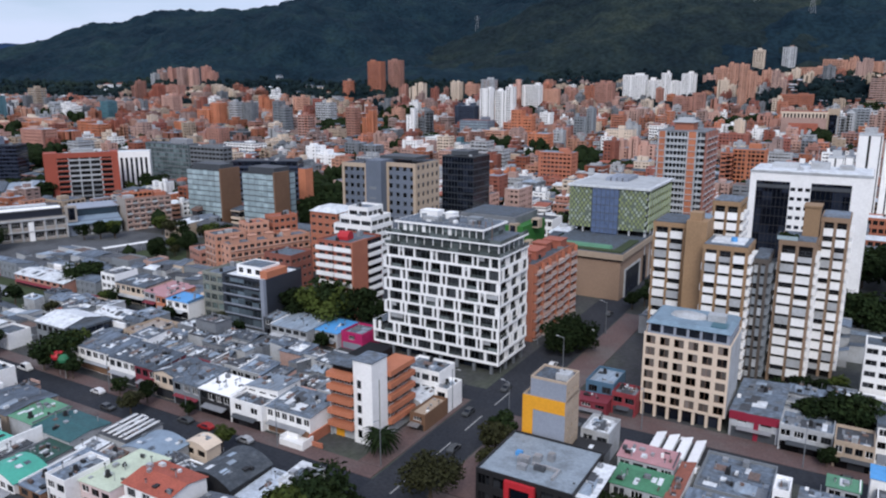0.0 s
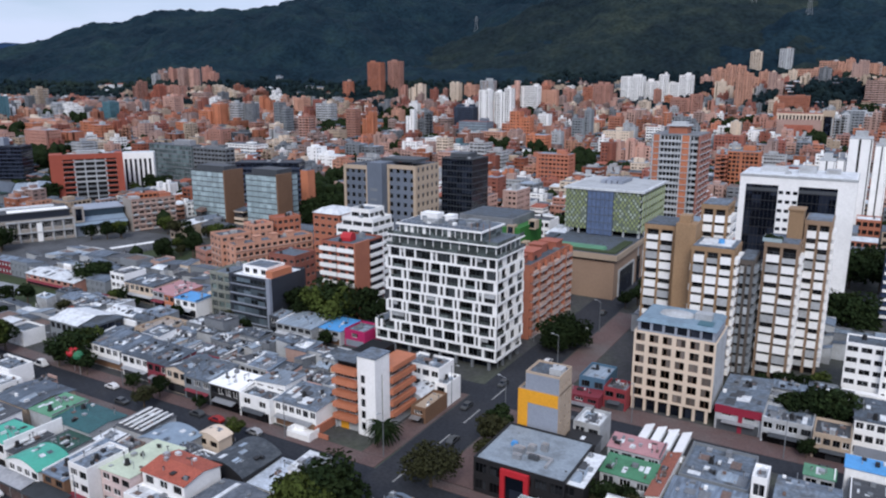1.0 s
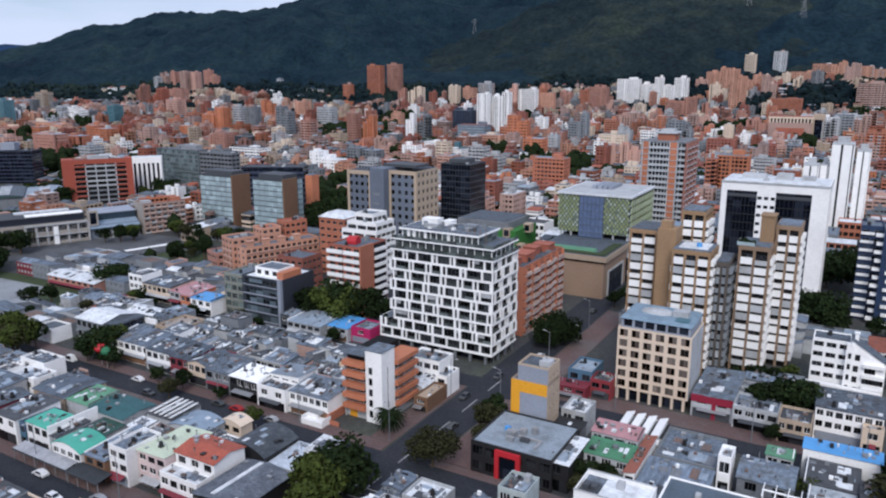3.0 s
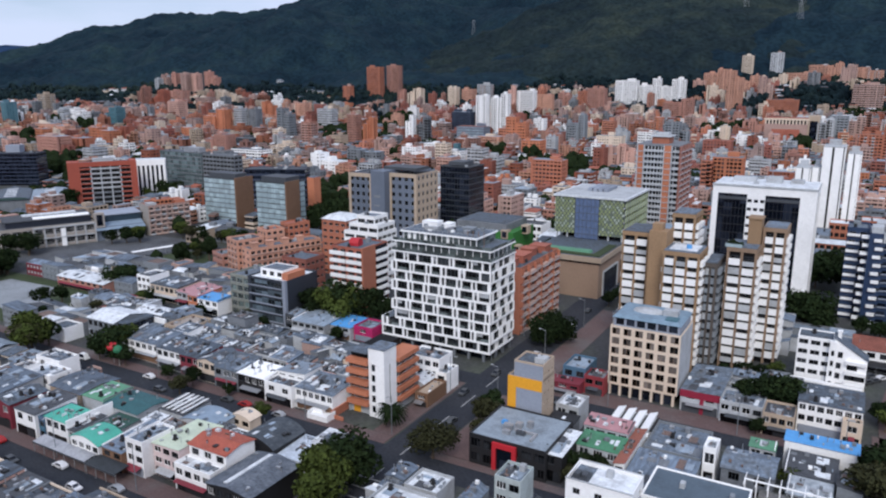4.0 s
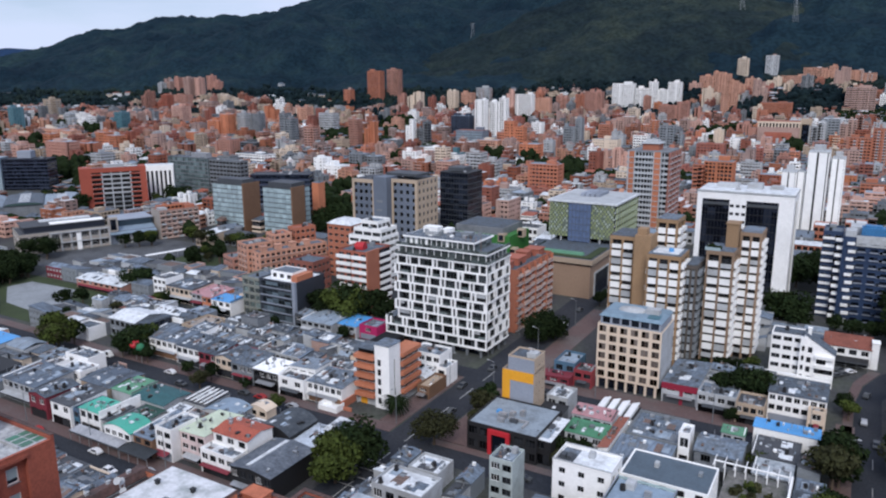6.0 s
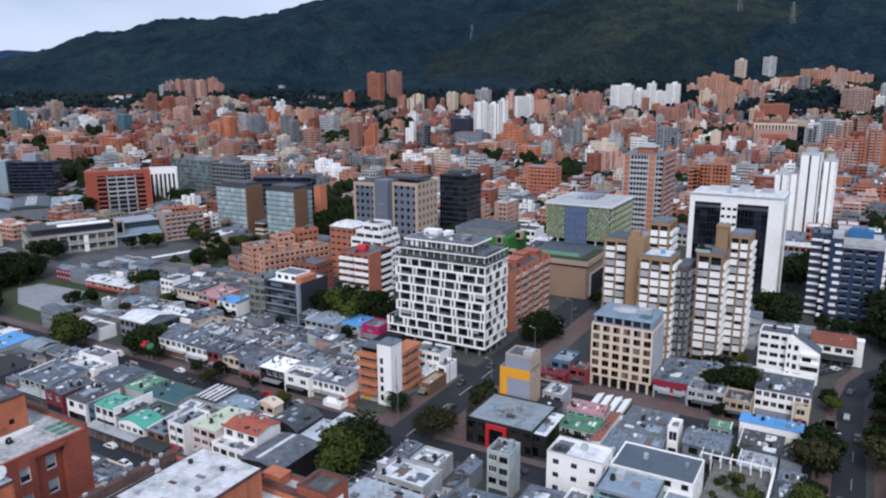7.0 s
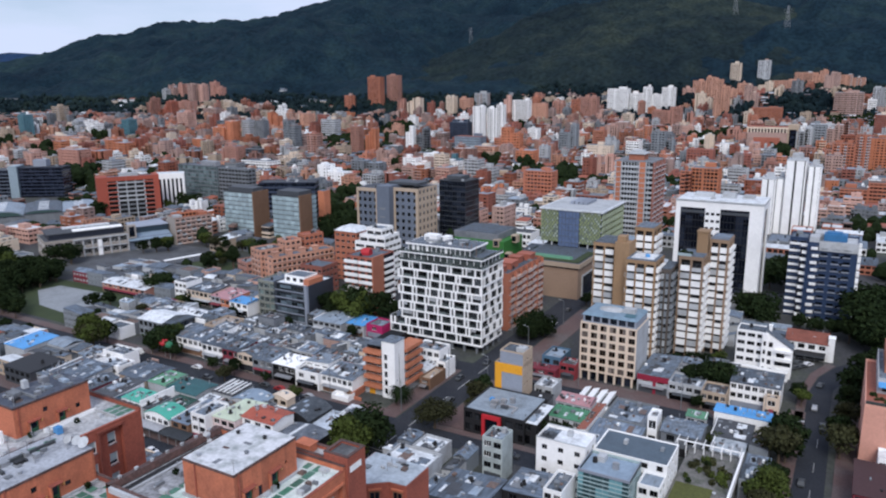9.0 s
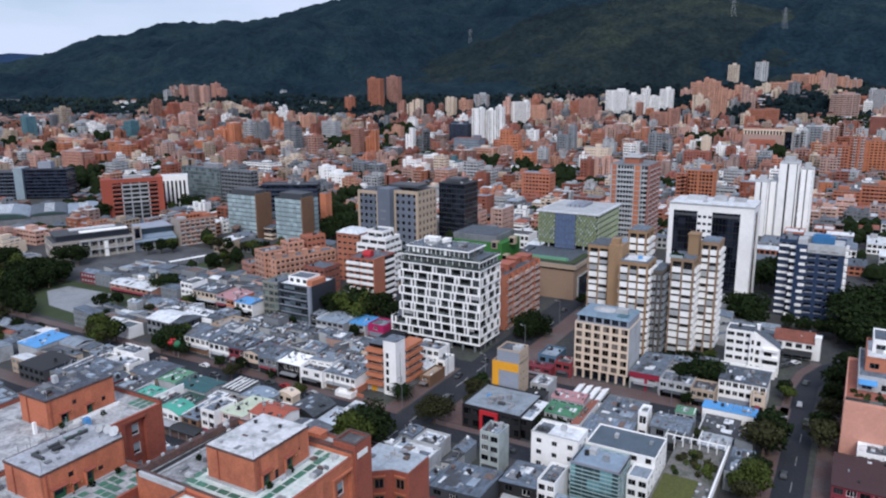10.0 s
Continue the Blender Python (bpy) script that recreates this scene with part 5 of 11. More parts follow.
# ---- the larger buildings ----
class Building:
    """A building made of volumes; all numbers in the place's own metres."""

    def __init__(self, name, label, category, cx, cy, z0=0.0, group=""):
        self.c = (cx, cy, z0)
        self.ob = thing(name, label, category, self.c, group=group)
        self.cache = {}

    def turn(self, angle):
        """Turns the whole building about its own place."""
        self.ob.matrix_basis = pose(*self.c, 0, 0, angle)

    def part(self, name, solid, material, label="", parent=None):
        return part(name, solid, material, parent or self.ob, label, (0, 0, 0) if parent else tuple(-v for v in self.c))

    def pieces(self, name, w, d, h, material, places, label=""):
        """Alike boxes (w along x, d along y), each a part at its own place (corner x, y, z)."""
        key = (name, round(w, 2), round(d, 2), round(h, 2), material.name)
        if key not in self.cache:
            self.cache[key] = Solid().box(0, w, 0, d, 0, h).mesh(name, material)
        for x, y, z in places:
            part(name, self.cache[key], None, self.ob, label, (x - self.c[0], y - self.c[1], z - self.c[2]))

    def window(self, b, s, u, z, w, h, frame_mat=METAL, glass_mat=GLASS, bars=1, deep=0.2):
        x0, x1, y0, y1 = b
        p = {"S": (u, y0 + deep, z), "N": (u, y1 - deep, z), "E": (x1 - deep, u, z), "W": (x0 + deep, u, z)}[s]
        at = tuple(a - c for a, c in zip(p, self.c))
        if self.ob.name.split(".")[0] not in ("hotel", "apartment_complex"):
            part("window", window_mesh(w, h, frame_mat, glass_mat, bars), None, self.ob, "", at, TURNS[s])
            return
        frame_mesh, panes = window_pieces(w, h, frame_mat, glass_mat, bars)
        ob = part("window", frame_mesh, None, self.ob, "", at, TURNS[s])
        for me in panes:
            part("pane", me, None, ob)

    def volume(self, b, z0, z1, floors, ns, ne, wall, ww=1.6, wh=1.4, sill=0.9, glass_mat=GLASS, roof=ROOFG, parapet=0.8, bars=1, faces="SE", frame_mat=METAL, clutter=2, deep=0.2):
        w = Solid()
        for s in "SENW":
            n = ns if s in "SN" else ne
            ua, ub = span(b, s)
            if n == 0:
                w.side(b, s, ua + (0.35 if s in "EW" else 0), ub - (0.35 if s in "EW" else 0), -0.35, 0, z0, z1)
                continue
            ops = openings(w, b, s, z0, z1, floors, n, min(ww, (ub - ua - 0.8) / n * 0.93), wh, sill)
            if s in faces:
                for u, z, a, h in ops:
                    self.window(b, s, u, z, a, h, frame_mat, glass_mat, bars, deep)
        self.part("wall", w, wall)
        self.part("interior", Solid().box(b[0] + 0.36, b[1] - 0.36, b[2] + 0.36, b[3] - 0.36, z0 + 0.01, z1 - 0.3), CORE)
        self.roof(b, z1, roof, parapet, wall, clutter)

    def roof(self, b, z, mt, parapet, wall, clutter=2):
        c = self.c
        lb = (b[0] - c[0], b[1] - c[0], b[2] - c[1], b[3] - c[1])
        roof_top(lb, z - c[2], self.ob, mt, parapet, wall, clutter, int(abs(b[0] * 3 + b[2] * 5)))

    def curtain(self, b, z0, z1, floors, pitch, glass_mat, frame_mat, band=0.35, out=0.12, roof=ROOFG, mull=0.1):
        self.part("glazing", Solid().box(*b, z0, z1 - 0.3), glass_mat)
        s = Solid()
        fh = (z1 - z0) / floors
        for k in range(1, floors):
            s.box(b[0] - out, b[1] + out, b[2] - out, b[3] + out, z0 + k * fh - band / 2, z0 + k * fh + band / 2)
        for sd in "SE":
            ua, ub = span(b, sd)
            n = max(1, round((ub - ua) / pitch))
            for k in range(n + 1):
                u = ua + (ub - ua) * k / n
                s.side(b, sd, u - mull / 2, u + mull / 2, 0, out * 0.7, z0, z1)
        self.part("mullions", s, frame_mat)
        self.roof((b[0] - out, b[1] + out, b[2] - out, b[3] + out), z1, roof, 0.5, frame_mat, 3)


SMOKE = glass("smoky_green_glass", (0.07, 0.085, 0.085), 0.1, 0.5)


def white_tower():
    t = Building("apartment_tower", "white apartment block with staggered dark windows and roof terraces", "apartment building", -104, 184)
    B = (-121.5, -83.8, 175.0, 193.5)
    z0, fh = 3.2, 3.45
    rnd = random.Random(4)
    x0, x1, y0, y1 = B
    t.part("interior", Solid().box(x0 + 1.6, x1 - 1.6, y0 + 1.6, y1 - 1.6, z0, 37.5), CORE)
    for k in range(9):
        za = z0 + k * fh
        sh = 0.55 if k % 2 else -0.25
        if k < 2:
            left = x0 - 5.2
        else:
            left = x0 - sh * 1.6
        right = x1 + 0.25 * (k % 2)
        b = (left, right, y0 - 0.2 * (k % 2), y1)
        t.part("floor_slab", Solid().box(b[0], b[1], b[2], b[3], za - 0.04, za + 0.66), WHITE)
        s = Solid()
        # piers and windows along the two street sides
        for sd in "SE":
            ua, ub = span(b, sd)
            u = ua + (0.9 if k % 2 else 0.5)
            s.side(b, sd, ua, u, -0.6, 0.0, za + 0.66, za + fh)
            big = k % 2 == 0
            while u < ub - 1.2:
                w = rnd.choice((3.4, 4.0, 4.6, 5.2)) if big else rnd.uniform(0.8, 1.15)
                w = min(w, ub - 0.55 - u)
                if w > 0.5:
                    loggia = big and w > 2.5 and rnd.random() < 0.4
                    t.window(b, sd, u + w / 2, za + 0.66, w, fh - 0.76, DKGREY, GLASSW, 2 if big else 0, 1.5 if loggia else 0.45)
                    if rnd.random() < 0.14:
                        t.part("blind", Solid().side(b, sd, u + 0.1, u + w * rnd.uniform(0.35, 0.9), -0.40, -0.37, za + fh - rnd.uniform(0.9, 1.6), za + fh - 0.2), OFFWHITE, "drawn pale blind")
                    if loggia or (big and w > 2.5 and rnd.random() < 0.12):
                        q = Solid().side(b, sd, u + 0.1, u + w - 0.1, -0.2, -0.15, za + 0.66, za + 1.6)
                        t.part("balustrade", q, SMOKE, "smoked glass balcony rail")
                u += w
                pw = rnd.uniform(0.42, 0.85)
                if u + pw > ub - 0.3:
                    pw = ub - u
                s.side(b, sd, u, min(u + pw, ub), -0.6, -0.004, za + 0.66, za + fh)
                u += pw
                big = not big or rnd.random() < 0.15
        s.side(b, "W", b[2] + 0.7, b[3], -0.4, 0, za + 0.66, za + fh)
        s.side(b, "N", b[0] + 0.5, b[1] - 0.7, -0.4, -0.01, za + 0.66, za + fh)
        t.part("pier_wall", s, WHITE)
    zt = z0 + 9 * fh
    t.part("floor_slab", Solid().box(x0 - 0.3, x1 + 0.4, y0 - 0.3, y1 + 0.2, zt, zt + 0.5), WHITE)
    t.part("terrace_deck", Solid().box(x0, x1, y0, y1, zt + 0.5, zt + 0.54), ROOFG)
    # recessed glass storey
    b = (x0 + 0.9, x1 - 1.0, y0 + 1.0, y1 - 1.2)
    t.part("glazing", Solid().box(*b, zt + 0.54, zt + 3.6), SMOKE)
    s = Solid()
    for k in range(13):
        u = b[0] + (b[1] - b[0]) * k / 12
        s.box(u - 0.12, u + 0.12, b[2] - 0.15, b[2] + 0.1, zt + 0.54, zt + 3.6)
    for k in range(6):
        u = b[2] + (b[3] - b[2]) * k / 5
        s.box(b[1] - 0.1, b[1] + 0.15, u - 0.12, u + 0.12, zt + 0.54, zt + 3.6)
    t.part("mullions", s, WHITE)
    t.part("balustrade", Solid().box(x0 - 0.2, x1 + 0.3, y0 - 0.25, y0 - 0.2, zt + 0.5, zt + 1.6).box(x1 + 0.25, x1 + 0.3, y0 - 0.2, y1, zt + 0.5, zt + 1.6), SMOKE, "smoked glass terrace rail")
    z2 = zt + 3.6
    t.part("floor_slab", Solid().box(x0 - 0.1, x1 + 0.2, y0 - 0.1, y1, z2, z2 + 0.4), WHITE)
    t.part("terrace_deck", Solid().box(x0 + 0.2, x1 - 0.1, y0 + 0.2, y1 - 0.2, z2 + 0.4, z2 + 0.44), ROOFG)
    t.part("balustrade", Solid().box(x0 + 0.1, x1, y0 + 0.05, y0 + 0.1, z2 + 0.4, z2 + 1.5).box(x1 - 0.05, x1, y0 + 0.1, y1 - 0.2, z2 + 0.4, z2 + 1.5), SMOKE, "smoked glass terrace rail")
    b = (x0 + 3, x1 - 6.5, y0 + 2.4, y1 - 2)
    t.part("glazing", Solid().box(*b, z2 + 0.44, z2 + 3.2), SMOKE)
    s = Solid()
    for k in range(14):
        u = b[0] + (b[1] - b[0]) * k / 13
        w = 0.7 if k in (1, 2, 4, 8) else 0.14
        s.box(u - w / 2, u + w, b[2] - 0.2, b[2] + 0.1, z2 + 0.44, z2 + 3.2)
    t.part("mullions", s, WHITE)
    t.part("roof", Solid().box(b[0] - 0.9, b[1] + 0.6, b[2] - 0.9, b[3] + 0.6, z2 + 3.2, z2 + 3.75), WHITE)
    t.part("roof_deck", Solid().box(b[0] - 0.5, b[1] + 0.2, b[2] - 0.5, b[3] + 0.2, z2 + 3.75, z2 + 3.79), ROOFG)
    zr = z2 + 3.79
    for u, v, w, d, h, mt in ((-115, 184, 6, 4, 2.2, WHITE), (-108, 186, 3, 4, 1.6, WHITE), (-104, 182, 2, 2, 1.1, METAL), (-112, 180.5, 5, 1.2, 1.2, OFFWHITE), (-100, 186, 4, 3, 1.0, GREY), (-97, 181, 1.5, 2, 0.9, METAL)):
        t.part("roof_unit", Solid().box(u, u + w, v, v + d, zr, zr + h).box(u - 0.1, u + w + 0.1, v - 0.1, v + d + 0.1, zr + h, zr + h + 0.12), mt)
    for k in range(14):
        u, v, w, d, h = rnd.uniform(-117, -93), rnd.uniform(178.4, 189), rnd.uniform(0.4, 1.6), rnd.uniform(0.4, 1.4), rnd.uniform(0.4, 1.5)
        t.part("vent", Solid().box(u, u + w, v, v + d, zr, zr + h).box(u - 0.06, u + w + 0.06, v - 0.06, v + d + 0.06, zr + h, zr + h + 0.07), rnd.choice((WHITE, METAL, GREY, DKGREY, WHITE)))
    s = Solid()
    for k in range(17):
        s.box(x0 + 2.2 + k * 1.85, x0 + 2.28 + k * 1.85, y0 + 1.6, y0 + 1.68, zr, zr + 1.0)
    s.box(x0 + 2.2, x1 - 6.0, y0 + 1.6, y0 + 1.68, zr + 1.0, zr + 1.08)
    t.part("roof_rail", s, METAL)
    p = Solid()
    for k in range(4):
        p.box(-94.5 + k * 2, -94.35 + k * 2, 179, 179.15, zr - 3.4 if k > 1 else zr, zr + 1.8)
    t.part("pergola", p, BROWN)
    # recessed ground storey on columns
    t.part("lobby", Solid().box(x0 + 2.5, x1 - 3.5, y0 + 3.5, y1 - 1, 0, z0 - 0.02), GLASSN)
    t.pieces("column", 0.8, 0.8, z0 - 0.01, CONC, [(x0 + 1 + i * 5.6, y0 + 0.7, 0) for i in range(7)] + [(x1 - 1.5, y0 + 1 + j * 5.4, 0) for j in range(1, 4)])
    for k in range(16):
        u = x0 - 4.8 + rnd.random() * 4.2 if k < 5 else rnd.uniform(x0 + 1, x1 - 1)
        z = z0 + 2 * fh + 0.02 if k < 5 else zt + 0.54
        v = rnd.uniform(y0 + 0.3, y0 + 1.3)
        if k < 5:
            v = rnd.uniform(y0, y0 + 10)
        t.part("planter", bush(rnd, 0.7), LEAF, "green planter shrub").matrix_basis = pose(u - t.c[0], v - t.c[1], z + 0.3)
    t.part("terrace_deck", Solid().box(x0 - 5.0, x0 - 1.0, y0, y1 - 0.2, z0 + 2 * fh, z0 + 2 * fh + 0.02), ROOFG)


def bush(rnd, r, n=60):
    s = Solid()
    for k in range(n):
        p = Vector((rnd.gauss(0, 1), rnd.gauss(0, 1), rnd.gauss(0, 1))).normalized() * r * rnd.uniform(0.5, 1)
        a = Vector((rnd.gauss(0, 1), rnd.gauss(0, 1), rnd.gauss(0, 1))).normalized() * r * 0.35
        c = a.orthogonal().normalized() * r * 0.3
        s.poly([p - a, p + c, p + a, p - c])
    return s


def orange_house():
    t = Building("apartment_building", "orange banded apartment house with a white stair tower", "apartment building", -97, 131)
    x0, x1, y0, y1 = -103.2, -90.8, 124.2, 141.0
    for k in range(6):
        z = 2.9 + k * 3.05
        if k < 5:
            t.part("balcony_band", Solid().box(x0, x1 - 5.3, y0 - 0.9, y0 + 5, z, z + 1.25), ORANGE)
            t.part("balcony_band", Solid().box(x1 - 5, x1 + 0.9, y0 + 6.2, y1, z, z + 1.25), ORANGE)
        if k < 4:
            for u in (x0 + 1.6, x0 + 5.0):
                t.window((x0, x1, y0 + 1.2, y1), "S", u, z + 1.25, 2.9, 1.75, WHITE, GLASS, 2, 0.0)
            for u in (y0 + 8.2, y0 + 11.6, y0 + 14.6):
                t.window((x0, x1 - 0.4, y0, y1), "E", u, z + 1.25, 2.6, 1.75, WHITE, GLASS, 2, 0.0)
    t.part("interior", Solid().box(x0 + 0.3, x1 - 5.4, y0 + 1.4, y1 - 0.4, 0, 18.1).box(x1 - 5.4, x1 - 0.6, y0 + 6.2, y1 - 0.4, 0, 15.1), CORE)
    t.part("wall", Solid().box(x0, x0 + 0.3, y0 + 0.2, y1 - 0.1, 0, 15.0).box(x0 + 0.3, x1 - 0.3, y1 - 0.4, y1 - 0.1, 0, 15.0).box(x0 + 0.3, x1 - 5.4, y0 + 0.9, y0 + 1.2, 0, 2.9).box(x1 - 0.5, x1 - 0.2, y0 + 6.3, y1 - 0.5, 0, 2.9), OFFWHITE)
    # stair tower with a column of windows on one side and a slot on the other
    b = (x1 - 5.2, x1, y0, y0 + 6.1)
    t.part("tower_wall", Solid().box(b[0], b[0] + 0.3, b[2] + 0.3, b[3], 0, 20.2), WHITE)
    t.part("tower_wall", Solid().box(b[0] + 0.3, b[1], b[3] - 0.3, b[3], 0, 20.2), WHITE)
    t.part("tower_wall", Solid().box(b[0], b[0] + 1.0, b[2], b[2] + 0.3, 0, 20.2), WHITE)
    t.part("tower_wall", Solid().box(b[0] + 2.2, b[1], b[2], b[2] + 0.3, 0, 20.2), WHITE, "white rendered stair tower wall")
    t.part("tower_wall", Solid().box(b[1] - 0.3, b[1], b[2] + 0.3, b[2] + 2.7, 0, 20.2), WHITE)
    t.part("tower_wall", Solid().box(b[1] - 0.3, b[1], b[2] + 3.2, b[3] - 0.3, 0, 20.2), WHITE)
    for za, zb in ((0, 4), (15.5, 20.2)):
        t.part("tower_spandrel", Solid().box(b[1] - 0.3, b[1], b[2] + 2.7, b[2] + 3.2, za, zb), WHITE)
    low = 0
    for k in range(5):
        z = 1.4 + k * 3.05
        t.part("tower_spandrel", Solid().box(b[0] + 1.0, b[0] + 2.2, b[2], b[2] + 0.3, low, z), WHITE)
        t.window(b, "S", b[0] + 1.6, z, 1.2, 2.0, DKGREY, GLASS, 0, 0.1)
        low = z + 2.0
    t.part("tower_spandrel", Solid().box(b[0] + 1.0, b[0] + 2.2, b[2], b[2] + 0.3, low, 20.2), WHITE)
    t.part("slot_window", Solid().box(b[1] - 0.25, b[1] - 0.15, b[2] + 2.7, b[2] + 3.2, 4, 15.5), GLASS)
    t.part("tower_roof", Solid().box(b[0] - 0.2, b[1] + 0.2, b[2] - 0.2, b[3] + 0.2, 20.2, 20.45), ROOFG)
    t.part("roof", Solid().box(x0 + 0.4, b[0] - 0.3, y0 - 0.5, y0 + 6, 18.3, 18.5), ROOFG, "grey flat canopy roof")
    t.part("terrace", Solid().box(x1 - 4.9, x1 + 0.6, y0 + 6.5, y1 - 0.3, 15.1, 15.25), TILE, "red tiled roof terrace")
    t.part("terrace", Solid().box(x0 + 0.3, x1 - 5.3, y0 + 6.1, y1 - 0.5, 15.0, 15.2), ROOFG)
    t.part("garden_wall", Solid().box(x0 - 1.2, x0 - 0.8, y0 - 6.5, y0 + 1, 0, 2.4).box(x0 - 0.8, x0 + 2.8, y0 - 6.5, y0 - 6.2, 0, 1.2), BRICK)
    t.part("door", Solid().box(x0 + 1.2, x0 + 3.6, y0 + 0.78, y0 + 0.9, 0, 2.4), YELLOW, "ochre timber door")


def yellow_house():
    t = Building("apartment_building", "narrow grey party wall with a painted yellow frame", "building", -53, 139)
    t.volume((-58.6, -48.9, 134.8, 143.0), 0, 16.2, 6, 0, 3, BEIGE, 0.8, 0.8, 1.3, roof=ROOFG, parapet=0.3)
    t.volume((-57.0, -48.9, 135.0, 142.6), 16.21, 20.4, 1, 0, 3, BEIGE, 0.8, 0.8, 1.3, roof=ROOFG, parapet=0.4)
    t.part("painted_wall", Solid().box(-58.4, -48.95, 134.72, 134.79, 0.2, 16.1).box(-56.9, -48.95, 134.9, 134.99, 16.3, 20.3), BLUEGREY, "blue-grey painted wall")
    t.part("painted_frame", Solid().box(-58.6, -49.0, 134.64, 134.715, 13.4, 16.4).box(-58.6, -56.2, 134.64, 134.715, 3, 13.4), YELLOW, "yellow painted frame")
    t.part("roof_hut", Solid().box(-52.0, -49.2, 136.5, 139.5, 20.4, 21.8), OFFWHITE)


def black_shop():
    t = Building("shop", "black corner shop with a grey roof and a red doorway frame", "shop", -50, 124)
    b = (-60.0, -40.0, 115.8, 134.0)
    t.volume(b, 0, 7.6, 2, 6, 5, BLACK, 2.6, 2.2, 0.8, roof=mat("pale_blue_grey_deck", (0.26, 0.31, 0.36), 0.75, 0.15, 0.6, 0.7, 0.25, stain_col=(0.13, 0.15, 0.17)), parapet=0.35, bars=2, clutter=0, frame_mat=BLACK)
    t.part("door_frame", Solid().box(-53.6, -52.6, 115.1, 116.0, 0, 7.2).box(-48.4, -47.4, 115.1, 116.0, 0, 7.2).box(-52.6, -48.4, 115.1, 116.0, 6.0, 7.2), RED, "bright red portal frame")
    t.part("door", Solid().box(-52.6, -48.4, 115.6, 115.75, 0, 6.0), GLASSN)
    rnd = random.Random(2)
    for u, v, w, d, h in ((-54, 122, 2.4, 1.6, 1.3), (-51.5, 124, 1.6, 1.6, 1.2), (-53, 119.6, 1.8, 1.2, 1.0), (-50, 121, 2.2, 1.0, 0.9), (-49, 125.5, 1.4, 1.4, 1.5), (-55.5, 124.5, 1.2, 1.2, 0.8)):
        s = Solid().box(u, u + w, v, v + d, 7.6, 7.6 + h).tube((u + w / 2, v + d / 2, 7.6 + h), (u + w / 2, v + d / 2, 7.75 + h), min(w, d) * 0.4, None, 10)
        t.part("roof_unit", s, rnd.choice((METAL, DKGREY, BLUER)))
    t.part("duct", Solid().box(-51, -45, 122.3, 122.9, 7.6, 8.2).box(-45.6, -45, 119, 122.3, 7.6, 8.2), METAL)


def hotel():
    t = Building("hotel", "cream hotel with square dark windows and a glazed top storey", "hotel", -32.5, 180)
    b = (-43.0, -22.8, 172.0, 187.5)
    t.volume(b, 3.4, 21.4, 6, 6, 0, CREAM, 2.3, 2.1, 0.6, parapet=0.3, frame_mat=mat("tan_window_frame", (0.20, 0.12, 0.08), 0.6, 0.1), glass_mat=glass("curtained_glass", (0.02, 0.016, 0.014), 0.12, 3.2, 0.3), bars=1, clutter=0, deep=0.25)
    t.part("side_wall", Solid().box(b[1] + 0.01, b[1] + 0.12, b[2] + 0.1, b[3] - 0.1, 3.5, 21.3), OFFWHITE, "pale blank side wall")
    t.part("ground_floor", Solid().box(b[0] + 1, b[1] - 1, b[2] + 1.2, b[3] - 1, 0, 3.39), GLASSN)
    t.pieces("column", 0.7, 0.7, 3.39, CREAM, [(b[0] + 0.2 + i * 3.1, b[2] + 0.2, 0) for i in range(7)])
    x0, x1, y0, y1 = b
    s = Solid().box(x0 + 0.9, x1 - 0.9, y0 + 1.0, y1 - 0.6, 21.4, 24.2)
    t.part("glazed_storey", s, GLASSN, "set-back glazed top storey")
    for k in range(7):
        u = x0 + 0.75 + k * 3.05
        t.part("storey_pier", Solid().box(u, u + 0.6, y0 + 0.5, y0 + 1.3, 21.41, 24.2), BLUEGREY)
    t.part("storey_sill", Solid().box(x0 + 0.75, x1 - 0.75, y0 + 0.45, y0 + 0.99, 21.4, 21.9), BLUEGREY)
    t.part("storey_side", Solid().box(x1 - 0.89, x1 - 0.5, y0 + 1.0, y1 - 0.6, 21.4, 24.2), BLUEGREY)
    t.part("roof", Solid().prism([(x0 + 0.2, y0 + 0.1, 24.2), (x1 - 0.2, y0 + 0.1, 24.2), (x1 - 0.2, y1 - 0.2, 24.2), (x0 + 0.2, y1 - 0.2, 24.2)], [(x0 + 1.2, y0 + 1.4, 25.0), (x1 - 1.2, y0 + 1.4, 25.0), (x1 - 1.2, y1 - 1.4, 25.0), (x0 + 1.2, y1 - 1.4, 25.0)]), mat("blue_grey_sheet_roof", (0.17, 0.25, 0.32), 0.5, 0.12, 0.8, 0.5, 0.25), "blue-grey sheet roof")
    t.part("roof_light", Solid().box(x1 - 5.2, x1 - 1.6, y0 + 1.7, y0 + 5.5, 25.0, 25.2), mat("teal_roof_light", (0.04, 0.13, 0.17), 0.3, 0.1, 0.6, 0.2, 0.2))
    dome = Solid()
    n = 18
    ring = lambda rx, ry, z: [(-34.0 + rx * math.cos(2 * math.pi * k / n), 179.6 + ry * math.sin(2 * math.pi * k / n), z) for k in range(n)]
    dome.prism(ring(4.6, 2.6, 25.00), ring(4.0, 2.1, 25.70)).prism(ring(4.0, 2.1, 25.70), ring(2.2, 1.1, 26.10))
    t.part("roof_dome", dome, OFFWHITE, "low white oval rooftop dome")
    t.part("roof_unit", Solid().box(-29.5, -25.40, 178, 181, 25.00, 26.60), OFFWHITE)


TAN2 = mat("grey_tan_brick", (0.25, 0.17, 0.115), 0.85, 0.15, 0.3, 0.25, 0.1)


